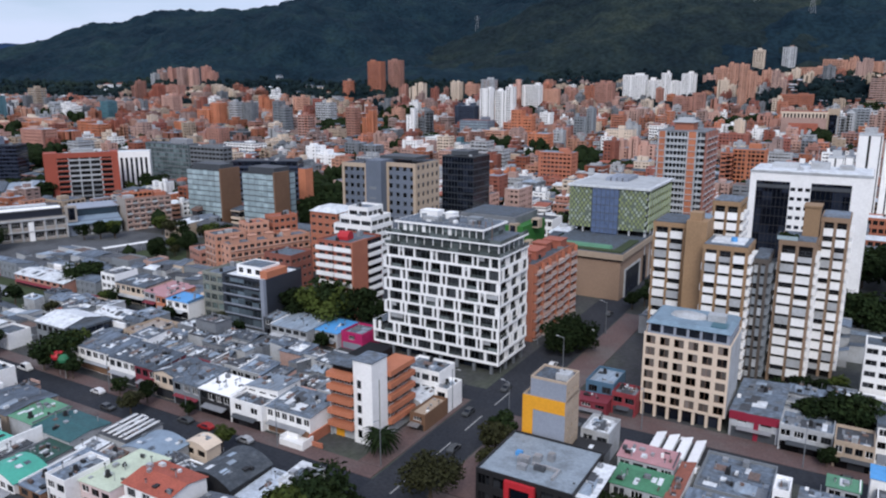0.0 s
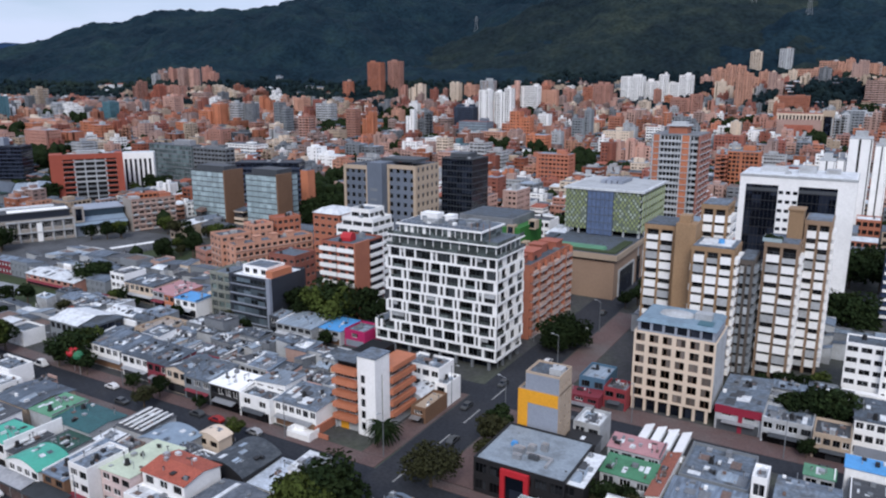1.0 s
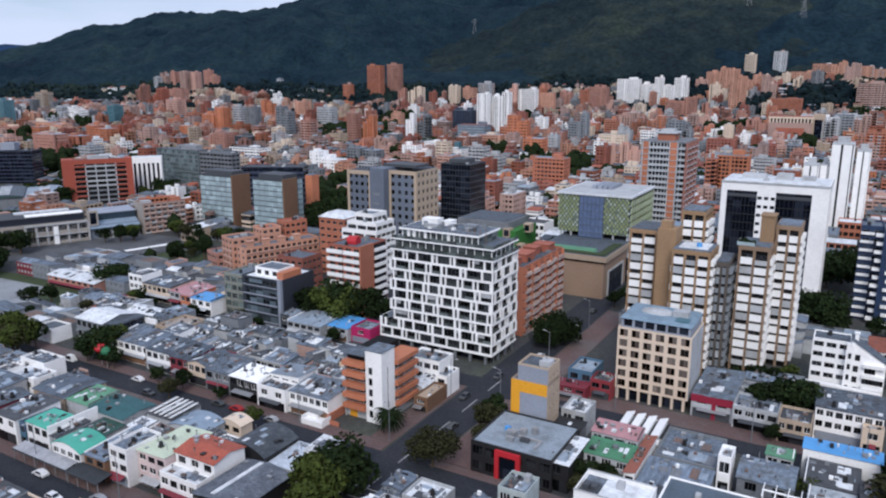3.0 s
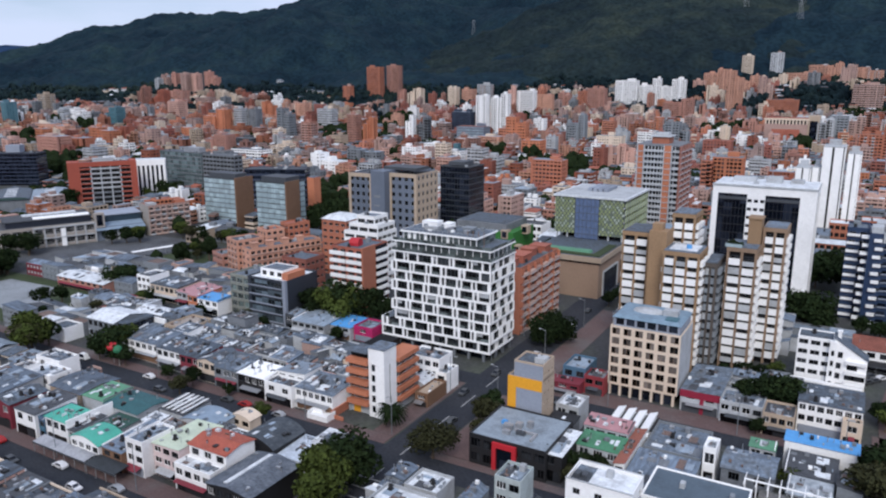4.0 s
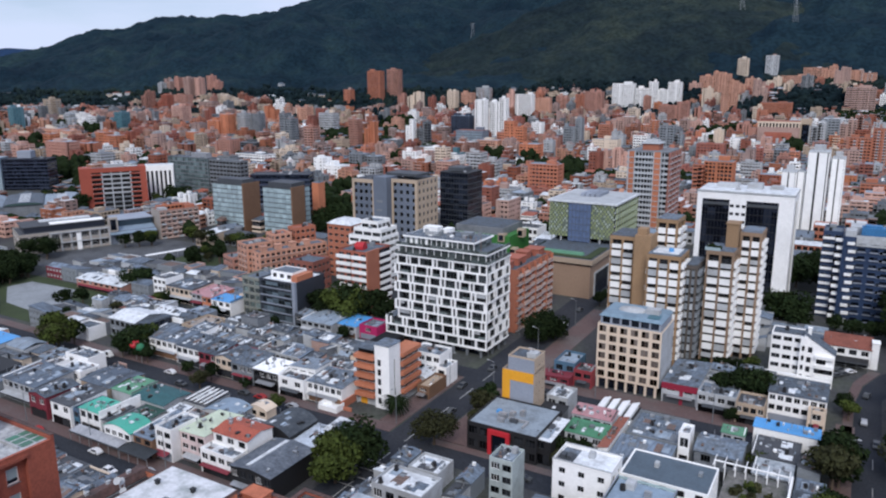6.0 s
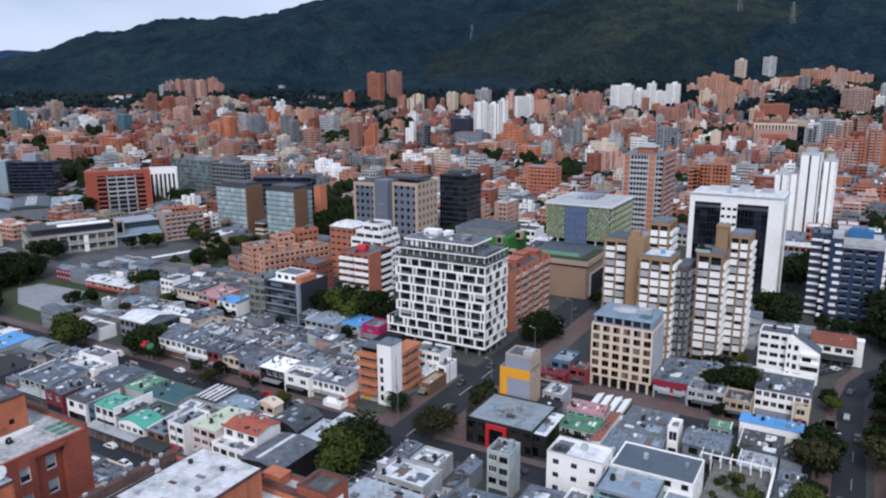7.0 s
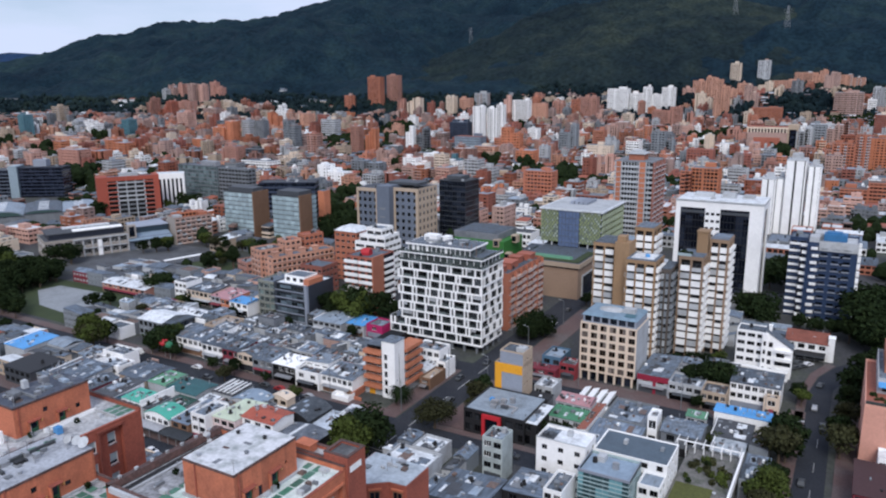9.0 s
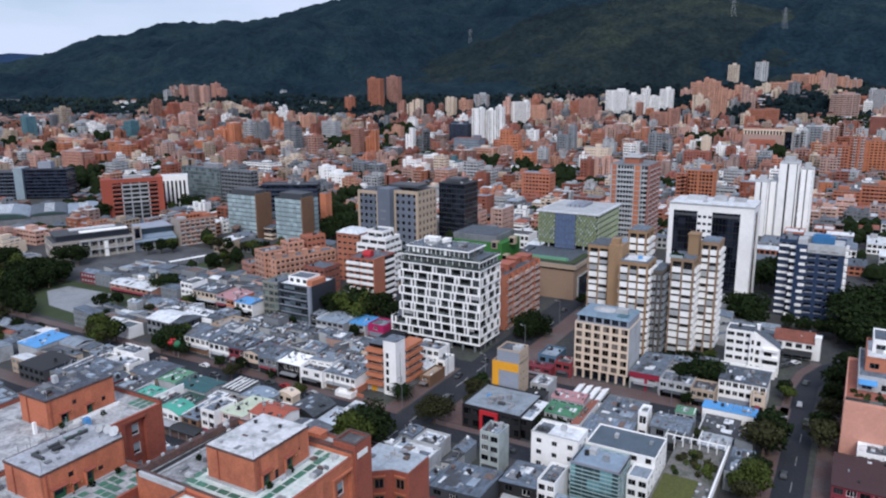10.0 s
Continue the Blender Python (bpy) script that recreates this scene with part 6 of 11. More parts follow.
def tan_block(t, b, h, ns, ne, brick=TAN, floors=None, top=1.3, front=WHITE):
    """One shaft of a tan brick tower: dark recesses with white balcony fronts between brick piers."""
    x0, x1, y0, y1 = b
    fh = 2.95
    n = floors or int((h - 2) / fh)
    # solid dark core whose colour gives the shade of the balcony recesses
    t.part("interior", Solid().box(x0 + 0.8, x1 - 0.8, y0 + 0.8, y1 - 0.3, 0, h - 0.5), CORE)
    s = Solid()
    pw = 0.75
    for sd, k in (("S", ns), ("E", ne), ("N", ns), ("W", ne)):
        ua, ub = span(b, sd)
        for i in range(k + 1):
            u = ua + (ub - ua - pw) * i / k
            if sd in "EW" and i in (0, k):
                continue
            s.side(b, sd, u, u + pw, -1.0, 0, 0, h)
    s.box(x0 - 0.1, x1 + 0.1, y0 - 0.1, y1 + 0.1, h - top, h)
    t.part("brick_frame", s, brick, "brick piers and crown")
    for sd, k in (("S", ns), ("E", ne), ("W", ne)):
        ua, ub = span(b, sd)
        for i in range(k):
            ia, ib = ua + (ub - ua - pw) * i / k + pw, ua + (ub - ua - pw) * (i + 1) / k
            for f in range(n):
                z = 2.2 + f * fh
                if z + 1.3 > h - top:
                    continue
                w = ib - ia - 0.06
                if sd == "S":
                    t.pieces("balcony", w, 1.1, 1.95 if (f * 5 + i) % 4 else 1.3, front if (f * 7 + i * 3) % 5 else OFFWHITE, [(ia + 0.03, y0 - 0.6, z)])
                elif sd == "E":
                    t.pieces("balcony", 1.2, w, 1.5, front, [(x1 - 0.3, ia + 0.03, z)])
                elif f % 2 == 0:
                    t.pieces("balcony", 0.9, w, 1.75, WHITE, [(x0 - 0.35, ia + 0.03, z)])
                if sd == "S":
                    t.window(b, sd, (ia + ib) / 2, z + 1.8, w - 0.1, fh - 1.9, DKGREY, GLASS, 1, 0.55)
    t.part("roof", Solid().box(x0 + 0.3, x1 - 0.3, y0 + 0.3, y1 - 0.3, h, h + 0.25), ROOFG)


def tan_towers():
    t = Building("residential_tower", "tan brick residential tower with stacked white balconies", "tower block", -38, 212)
    tan_block(t, (-36.0, -24.6, 201.0, 214.0), 39.0, 3, 2)
    tan_block(t, (-52.0, -42.9, 211.0, 226.0), 42.0, 2, 2)
    t.part("shaft", Solid().box(-41.8, -36.2, 206.0, 220.0, 0, 44.0).box(-41.2, -38.0, 207, 211, 44.0, 46.2), TAN, "blank tan brick shaft")
    t.part("roof", Solid().box(-41.4, -36.6, 211.5, 219.6, 44.0, 44.2), ROOFB)
    tan_block(t, (-37.0, -29.5, 216.0, 228.0), 48.6, 2, 2)
    # this wing's shade is put into darker brick and grey balcony fronts
    tan_block(t, (-24.2, -20.0, 206.0, 220.0), 35.4, 2, 2, mat("shade_toned_tan_brick", (0.10, 0.085, 0.075), 0.85, 0.15, 0.3), front=GREY)
    t.part("water_tank", Solid().tube((-29, 206, 39.25), (-29, 206, 40.6), 0.9, 0.8, 12), BLUER, "blue rooftop water tank")
    t.part("roof_deck", Solid().box(-34.5, -26, 203, 212, 39.26, 39.5), ROOFW)
    q = Building("residential_tower", "tan brick residential tower with white balconies and a roof garden", "tower block", -9, 218)
    tan_block(q, (-18.4, -9.4, 211.0, 224.0), 40.2, 2, 3, TAN2)
    tan_block(q, (-9.4, -2.4, 221.0, 233.0), 45.6, 2, 3, TAN2)
    q.part("stair_tower", Solid().box(-13.6, -9.7, 218.0, 223.8, 40.0, 48.4).box(-13.9, -9.4, 217.7, 224.0, 48.4, 48.9), TAN)
    rnd = random.Random(8)
    for k in range(9):
        q.part("planter", bush(rnd, 0.8), LEAF, "green roof shrub").matrix_basis = pose(rnd.uniform(-18.3, -14.5) - q.c[0], rnd.uniform(211.6, 216) - q.c[1], 40.9)
    q.part("roof_rail", Solid().box(-19, -14, 211.0, 211.06, 40.25, 41.3).box(-19, -18.94, 211.06, 218, 40.25, 41.3), GLASSB)


def bay_tower():
    t = Building("office_tower", "white tower with tall dark glass bays", "tower block", -17, 297)
    x0, x1, y0, y1, h = -36.8, 1.9, 286.0, 309.0, 50.0
    La, Lb, Ra, Rb = -34.6, -23.4, -16.6, -4.0
    top = 46.4
    t.part("interior", Solid().box(x0 + 0.9, x1 - 0.9, y0 + 0.9, y1 - 0.9, 0, h - 0.5), CORE)
    s = Solid()
    s.box(x0, La, y0, y0 + 1, 0, h).box(Lb, Ra, y0, y0 + 1, 0, 14).box(Rb, x1, y0, y0 + 1, 0, h)
    s.box(La, Rb, y0, y0 + 1, top, h)
    s.box(x1 - 1, x1, y0 + 1, y0 + 6, 0, h).box(x1 - 1, x1, y1 - 4, y1, 0, h).box(x1 - 1, x1, y0 + 6, y1 - 4, top, h)
    s.box(x0, x1 - 1, y1 - 1, y1, 0, h).box(x0, x0 + 1, y0 + 1, y1 - 1, 0, h)
    low = 14
    for k in range(9):
        z = 16.0 + k * 3.4
        s.box(Lb, Ra, y0, y0 + 1, low, z)
        edge = Lb
        for u in (-22.4, -20.0, -17.6):
            s.box(edge, u - 0.8, y0, y0 + 1, z, z + 1.3)
            t.window((x0, x1, y0, y1), "S", u, z, 1.6, 1.3, DKGREY, GLASSN, 0, 0.3)
            edge = u + 0.8
        s.box(edge, Ra, y0, y0 + 1, z, z + 1.3)
        low = z + 1.3
    s.box(Lb, Ra, y0, y0 + 1, low, top)
    t.part("white_frame", s, WHITE)
    t.part("ledge", Solid().box(x0 - 0.2, x1 + 0.2, y0 - 0.2, y0 - 0.01, h - 0.7, h + 0.1).box(x1 + 0.01, x1 + 0.2, y0, y1, h - 0.7, h + 0.1), OFFWHITE, "weathered roof ledge")
    for a, c in ((La, Lb), (Ra, Rb)):
        t.part("glass_bay", Solid().box(a, c, y0 + 0.4, y0 + 0.6, 0, top), GLASSN)
        m = Solid()
        for k in range(13):
            m.box(a, c, y0 + 0.3, y0 + 0.42, 3 + k * 3.4, 3.25 + k * 3.4)
        n = 8
        for k in range(1, n):
            u = a + (c - a) * k / n
            m.box(u - 0.06, u + 0.06, y0 + 0.28, y0 + 0.42, 0, top)
        t.part("mullions", m, BLACK)
        t.part("louvre", Solid().box(a, c, y0 + 0.2, y0 + 0.29, top - 2.4, top - 1.2), DKGREY)
    t.part("glass_bay", Solid().box(x1 - 0.6, x1 - 0.4, y0 + 6, y1 - 4, 0, top), GLASSN)
    t.part("roof", Solid().box(x0 + 0.4, x1 - 0.4, y0 + 0.4, y1 - 0.4, h, h + 0.3), ROOFW)
    for u, v, w, d, hh in ((-31, 297, 9, 6, 1.4), (-18, 296, 6, 6, 2.2), (-9, 298, 5, 6, 1.2), (-22, 290, 2, 2, 0.8)):
        t.part("roof_unit", Solid().box(u, u + w, v, v + d, h + 0.3, h + 0.3 + hh).box(u + 0.3, u + w - 0.3, v + 0.3, v + d - 0.3, h + 0.3 + hh, h + 0.5 + hh), OFFWHITE)
    t.part("mast", Solid().tube((-16, 299, h + 2.5), (-16, 299, h + 9), 0.15, 0.05, 6), METAL)
    t.part("annex", Solid().box(-42, 4, 280, 285.7, 0, 7).box(-41, 3, 281, 285.7, 7, 7.3), OFFWHITE)


STONE = mat("brown_stone", (0.33, 0.225, 0.16), 0.8, 0.08, 0.6, 0.2, 0.1)


def mall():
    t = Building("shopping_centre", "shopping centre with green patterned glass above a tan base", "mall", -90, 310)
    rnd = random.Random(9)
    t.part("base", Solid().box(-107, -76.5, 263.8, 345, 0, 15.2), STONE, "blank tan stone base")
    t.part("base_cornice", Solid().box(-108.5, -75.2, 262.6, 346, 16.0, 18.2), BEIGE)
    t.part("base_window", Solid().box(-107.4, -76.1, 263.4, 345.4, 15.2, 16.0), GLASSN)
    t.part("terrace", Solid().box(-108, -75.7, 263.2, 345.5, 18.2, 18.5), ROOFG, "paved roof terrace")
    t.part("planting", Solid().box(-107.4, -76.3, 263.8, 267, 18.5, 19.0).box(-80, -76.3, 267, 288, 18.5, 19.0), LAWN, "planted terrace edge")
    t.part("skylight", Solid().prism([(-103, 268, 18.5), (-82, 268, 18.5), (-82, 272, 18.5), (-103, 272, 18.5)], [(-102.5, 268.4, 19.6), (-82.5, 268.4, 19.6), (-82.5, 271.6, 19.6), (-102.5, 271.6, 19.6)]), GREENR)
    t.part("entrance", Solid().box(-76.6, -76.2, 270, 290, 0, 10.5).box(-76.6, -76.1, 296, 300, 0, 11), GLASSN)
    t.part("entrance_frame", Solid().box(-76.6, -75.9, 269.4, 270, 0, 11).box(-76.6, -75.9, 290, 290.6, 0, 11).box(-76.6, -75.9, 270, 290, 10.5, 11), OFFWHITE)
    b = (-109.5, -75.6, 296.0, 335.0)
    x0, x1, y0, y1 = b
    zb = 20.8
    t.part("backing", Solid().box(x0 + 0.4, x1 - 1, y0 + 0.2, y1 - 1, zb, 37.8), mat("grey_green_backing", (0.13, 0.16, 0.13), 0.5), "grey-green glass backing")
    # black block painted as the shade under the raised storeys
    t.part("undercroft", Solid().box(x0 + 3, x1 - 7, y0 + 4, y1 - 2, 18.5, zb), CORE)
    for k in range(6):
        t.part("floor_band", Solid().box(x0 + 0.3, x1 - 0.3, y0 + 0.3, y1 - 0.3, zb + k * 3.3, zb + 0.6 + k * 3.3), OFFWHITE)
    t.part("roof", Solid().prism([(x0 - 0.8, y0 - 0.8, 38.0), (x1 + 0.8, y0 - 0.8, 38.0), (x1 + 0.8, y1 + 0.8, 38.0), (x0 - 0.8, y1 + 0.8, 38.0)], [(x0 - 0.8, y0 - 0.8, 38.8), (x1 + 0.8, y0 - 0.8, 38.8), (x1 + 0.8, y1 + 0.8, 38.8), (x0 - 0.8, y1 + 0.8, 38.8)]), ROOFW)
    t.part("roof_membrane", Solid().box(x0 + 0.6, x1 - 0.6, y0 + 0.6, y1 - 0.6, 38.8, 38.86), mat("pale_membrane", (0.46, 0.48, 0.50), 0.8, 0.1, 0.8, 0.5, 0.15))
    for k in range(4):
        t.part("roof_plant", Solid().box(-99 + k * 2.6, -97 + k * 2.6, 312, 328, 38.86, 40.4), BLUEGREY)
    t.part("atrium", Solid().box(-99.1, -87.8, y0 - 0.6, y0 + 0.5, zb - 2, 38.0), mat("blue_atrium_glass", (0.10, 0.14, 0.24), 0.2, 0.15, 1.5, 0.2, 0.3))
    m = Solid()
    for k in range(7):
        m.box(-99.1 + k * 1.883 - 0.05, -99.1 + k * 1.883 + 0.05, y0 - 0.72, y0 - 0.6, zb - 2, 38.0)
    for k in range(6):
        m.box(-99.1, -87.8, y0 - 0.7, y0 - 0.6, zb + k * 3.3, zb + 0.2 + k * 3.3)
    t.part("mullions", m, DKGREY)
    lime, pale = mat("lime_glass_panel", (0.30, 0.35, 0.17), 0.35), mat("pale_green_panel", (0.40, 0.46, 0.39), 0.35)
    pn = {q: Solid().box(0, 0.78, 0, 0.25, 0, 1.05).mesh("panel", q) for q in (lime, pale)}
    for side_x in ((x0, -99.1), (-87.8, x1)):
        n = int((side_x[1] - side_x[0]) / 0.9)
        for i in range(n):
            for j in range(14):
                if rnd.random() < 0.93 and (i + j) % 2 == 0:
                    q = rnd.choice((lime, pale, lime))
                    part("panel", pn[q], None, t.ob, "", (side_x[0] + i * 0.9 + rnd.uniform(0, 0.12) - t.c[0], y0 - 0.25 - t.c[1], zb + 0.1 + j * 1.21))
    t.pieces("side_band", 0.35, y1 - y0 - 1, 1.9, pale, [(x1 - 0.2, y0 + 0.5, zb + 0.6 + j * 3.3) for j in range(5)])
    t.pieces("side_fin", 0.3, 0.5, 17.0, lime, [(x1 + 0.16, y0 + 1 + j * 3.9, zb) for j in range(10)])
    t.part("back_panels", Solid().box(x0 + 0.2, x1 - 0.2, y1 - 0.2, y1, zb, 38.0).box(x0 - 0.0, x0 + 0.2, y0 + 0.5, y1 - 0.5, zb, 38.0), pale)
    t.pieces("column", 0.7, 0.7, zb - 18.5, OFFWHITE, [(x0 + 1 + i * 5, y0 + 0.4, 18.5) for i in range(6)])
    t.pieces("pillar", 0.9, 0.9, zb, OFFWHITE, [(x1 - 1.6, y0 + 1 + i * 8, 0) for i in range(5)])



PALEBRICK = mat("pale_pink_brick", (0.50, 0.36, 0.31), 0.85, 0.15, 0.3, 0.35, 0.1)
NAVYMETAL = mat("navy_cladding", (0.030, 0.042, 0.075), 0.5, 0.12, 0.5, 0.2, 0.1)
SLATE = mat("slate_blue_panel", (0.13, 0.155, 0.20), 0.6, 0.1, 0.5, 0.2, 0.1)


def others():
    # brick block beside the white tower: near-blank end, balconies along the side
    t = Building("apartment_building", "orange brick apartment block with rows of small balconies", "apartment building", -92, 224)
    b = (-98.0, -87.0, 206.0, 243.0)
    t.volume(b, 0, 24.5, 8, 0, 11, BRICK, 1.9, 1.5, 0.9, parapet=1.0, clutter=5, faces="E")
    for k in range(8):
        for i in range(6):
            out = 1.3 if i % 2 else 0.7
            t.pieces("balcony", out, 5.2, 0.95, PALEBRICK if (i + k) % 3 else BRICKB, [(b[1] + 0.01, b[2] + 0.9 + i * 6.0, 0.5 + k * 3.06)])
            t.pieces("balcony_slab", out + 0.15, 5.5, 0.18, OFFWHITE, [(b[1] + 0.01, b[2] + 0.75 + i * 6.0, 0.3 + k * 3.06)])
        t.pieces("balcony_post", 1.0, 0.4, 2.2, BRICK, [(b[1] + 0.02, b[2] + 0.2 + i * 6.0, 1.4 + k * 3.06) for i in range(7)])
    for v, d, w in ((208, 5, 5), (216, 8, 6.5), (228, 5, 5), (235, 6, 6.5)):
        t.part("penthouse", Solid().box(-97 + (v % 3), -97 + (v % 3) + w, v, v + d, 24.5, 27.2).box(-97.3 + (v % 3), -96.7 + (v % 3) + w, v - 0.3, v + d + 0.3, 27.2, 27.5), BRICK3, "brick stair hut")
    # white-banded brick block
    t = Building("apartment_building", "red brick apartment block with white balcony bands", "apartment building", -154, 200)
    b = (-163.0, -147.8, 193.0, 210.0)
    t.volume(b, 0, 27.6, 9, 4, 0, BRICK3, 2.6, 1.4, 1.2, parapet=0.6, clutter=2, faces="S")
    for k in range(9):
        z = 0.3 + k * 3.06
        for u in (b[0] - 0.2, b[0] + 7.9):
            t.pieces("balcony", 7.4, 1.0, 1.35, WHITE, [(u, b[2] - 1.02, z)])
        t.pieces("balcony", 1.0, 8.0, 1.15, WHITE, [(b[1] + 0.01, b[2] + 8.5, z)])
        # dark strip added as the shade above each side balcony
        t.pieces("balcony_shade", 0.12, 8.0, 1.6, GLASSN, [(b[1] + 0.01, b[2] + 8.5, z + 1.2)])
    t.part("brick_corner", Solid().box(b[1] + 0.01, b[1] + 0.8, b[2] - 1.0, b[2] + 7.6, 0, 28.6), BRICK, "orange brick end bay")
    t.part("roof_tank", Solid().tube((-157.5, 199, 28.4), (-153.5, 199.6, 28.4), 2.2, 2.2, 12), RED, "red barrel shaped roof")
    t = Building("apartment_building", "white stepped apartment block on a brick base", "apartment building", -180, 222)
    t.volume((-206.5, -192, 240.5, 254), 0, 26.5, 8, 4, 4, BRICK, 2.2, 1.3, 0.9, faces="S", roof=ROOFW, parapet=0.2, clutter=0)
    t.volume((-182.8, -164.5, 227, 242), 0, 25.4, 8, 3, 4, WHITE, 5.2, 1.5, 0.9, faces="SE", bars=3)
    t.volume((-181.0, -165.5, 228.6, 242), 25.41, 28.8, 1, 3, 3, WHITE, 4.6, 1.8, 0.7, faces="SE", bars=3, roof=ROOFW)
    t.volume((-178, -168.5, 230.5, 241), 28.81, 32.2, 1, 2, 3, WHITE, 4.0, 1.8, 0.7, faces="SE", bars=2)
    t.part("roof", Solid().prism([(-206.9, 240.1, 26.9), (-191.6, 240.1, 26.9), (-191.6, 254.4, 26.9), (-206.9, 254.4, 26.9)], [(-204, 243.4, 28.8), (-195, 243.4, 28.8), (-195, 251.4, 28.8), (-204, 251.4, 28.8)]), ROOFW)
    # orange brick range, turned a little to the streets
    cx, cy = -224.5, 210.0
    t = Building("apartment_building", "long orange brick apartment range with stepped roofs", "apartment building", cx, cy)
    t.turn(-20)
    for x0, x1, y0, y1, h, fl, ns, ne, wall, roof in ((-9, 0, 0, 38, 15.2, 5, 2, 13, BRICKA, ROOFG), (-20, -9.1, -2, 12, 18.0, 6, 3, 4, BRICKA, ROOFG), (-31, -20.1, -5, 6, 9.8, 3, 4, 3, BRICK2, ROOFG),
                                                       (-18, -9.1, 13, 23, 21.0, 7, 3, 3, BRICKA, TILE), (-17, -9.1, 25, 37, 22.6, 7, 3, 4, BRICK, TILE)):
        t.volume((cx + x0, cx + x1, cy + y0, cy + y1), 0, h, fl, ns, ne, wall, 1.9, 1.5, 0.9, faces="SE", roof=roof, parapet=0.7, clutter=3)
    for k in range(5):
        t.pieces("ledge", 0.5, 37.0, 0.22, PALEBRICK, [(cx + 0.01, cy + 0.5, 0.5 + k * 3.04)])
        t.pieces("ledge", 10.0, 0.5, 0.22, PALEBRICK, [(cx - 19.6, cy - 2.51, 0.6 + k * 3.0)])
    for v in (3, 11, 19, 27):
        t.part("stair_hut", Solid().box(cx - 6.4, cx - 3.0, cy + v, cy + v + 3, 15.2, 17.4).box(cx - 6.7, cx - 2.7, cy + v - 0.3, cy + v + 3.3, 17.4, 17.65), BRICKA)
    t = Building("apartment_building", "dark brown brick block behind a grey office", "apartment building", -199, 217)
    t.volume((-206.0, -192.0, 211.0, 224.0), 0, 14.0, 4, 4, 4, BRICKC, 2.0, 1.3, 1.0, faces="SE")
    # dark grey office
    t = Building("office_building", "navy grey office block with ribbon glazing and a sage wing", "office building", -180, 181)
    t.volume((-187.4, -168.2, 171.2, 190.0), 0, 17.0, 5, 1, 0, mat("navy_panel", (0.028, 0.034, 0.048), 0.6, 0.15, 0.6), 16.5, 2.5, 0.6, glass_mat=glass("slate_reflecting_glass", (0.03, 0.042, 0.052), 0.1, 1.2, 0.6), bars=7, roof=ROOFW, parapet=0.6, clutter=0, frame_mat=DKGREY)
    t.volume((-197.6, -187.5, 171.8, 188.0), 0, 16.2, 5, 3, 4, mat("grey_green_render", (0.22, 0.23, 0.20), 0.8, 0.15, 0.5, 0.4, 0.2), 2.8, 2.2, 0.6, glass_mat=glass("sage_glass", (0.06, 0.085, 0.08), 0.12, 0.9), bars=2, faces="S", roof=ROOFG)
    for k in range(5):
        t.part("sunshade", Solid().box(-186.8, -170, 170.8, 171.19, 0.4 + k * 3.4, 0.75 + k * 3.4), BLUEGREY)
    t.part("corner_pier", Solid().box(-169.6, -168.1, 170.9, 172.2, 0, 17.6), BLUEGREY)
    t.volume((-184, -172.5, 175, 184), 17.01, 20.2, 1, 3, 3, WHITE, 2.2, 1.8, 0.6, faces="S", roof=ROOFG, parapet=0.2, clutter=0)
    t.part("terrace", Solid().box(-172.3, -169.2, 174, 184, 17.05, 19.6), ORANGE, "orange painted stair hut")
    # glass office pair
    for x0, x1, y0, y1, h, wing in ((-349.3, -322.4, 298, 313, 31, 0), (-302.7, -279.6, 296.4, 314, 31.6, 1)):
        t = Building("office_building", "office block of pale blue glass with a brown clad end", "office building", (x0 + x1) / 2, (y0 + y1) / 2, group="twin glass offices")
        t.curtain((x0, x1, y0, y1), 3.5, h, 9, 4.4, GLASSB, DKGREY, 0.45, 0.12, ROOFD, 0.05)
        t.part("side_wall", Solid().box(x1 + 0.2, x1 + 1.2, y0 - 0.4, y1 - (6 if wing else 0.2), 0, h + 1.2), BROWN, "brown clad end wall")
        t.part("base", Solid().box(x0 + 1.5, x1 - 1, y0 + 1.5, y1 - 1, 0, 3.5), CORE)
        t.part("roof_screen", Solid().box(x0 + 2, x1 - 2, y0 + 3, y1 - 2, h + 0.1, h + 3.2), DKGREY)
    # grey and beige office pair joined by a dark shaft
    t = Building("office_building", "grey and beige office block with punched windows", "office building", -215, 318)
    for x0, x1, y0, y1, h in ((-239.0, -223.6, 306.0, 326.0, 39.2), (-214.0, -196.8, 310.5, 334.0, 40.0)):
        b = (x0, x1, y0, y1)
        t.volume(b, 0, h, 9, 4, 5, SLATE, 2.2, 2.4, 1.0, faces="S", parapet=0.8, roof=ROOFD, bars=0)
        t.part("stone_frame", Solid().box(x0 - 0.3, x0 + 1.2, y0 - 0.4, y0 - 0.01, 0, h + 0.9).box(x1 - 1.2, x1 + 0.4, y0 - 0.4, y0 - 0.01, 0, h + 0.9).box(x0 + 1.2, x1 - 1.2, y0 - 0.4, y0 - 0.01, h - 1.2, h + 0.9), BEIGE, "beige stone surround")
        s = Solid()
        openings(s, (x0, x1 + 0.42, y0, y1), "E", 0, h + 0.9, 9, 5, 2.3, 2.4, 1.0, 0.4)
        t.part("side_wall", s, BEIGE, "beige stone side wall")
    t.part("shaft", Solid().box(-223.5, -214.1, 305.0, 322.0, 0, 42.0), SLATE)
    t.part("shaft_mark", Solid().box(-221.5, -217.0, 304.9, 304.99, 27, 28.5).box(-221.5, -217.5, 304.9, 304.99, 22, 23), GREY)
    t.part("roof_screen", Solid().box(-222, -200, 316, 330, 42.01, 43.5), DKGREY)
    # dark glass tower
    t = Building("office_tower", "navy glass office tower with a fine grid", "office building", -197, 365)
    t.curtain((-206.7, -187.0, 354.5, 374.0), 0, 40.5, 12, 1.9, GLASSN, DKGREY, 0.35, 0.15, ROOFD, 0.14)
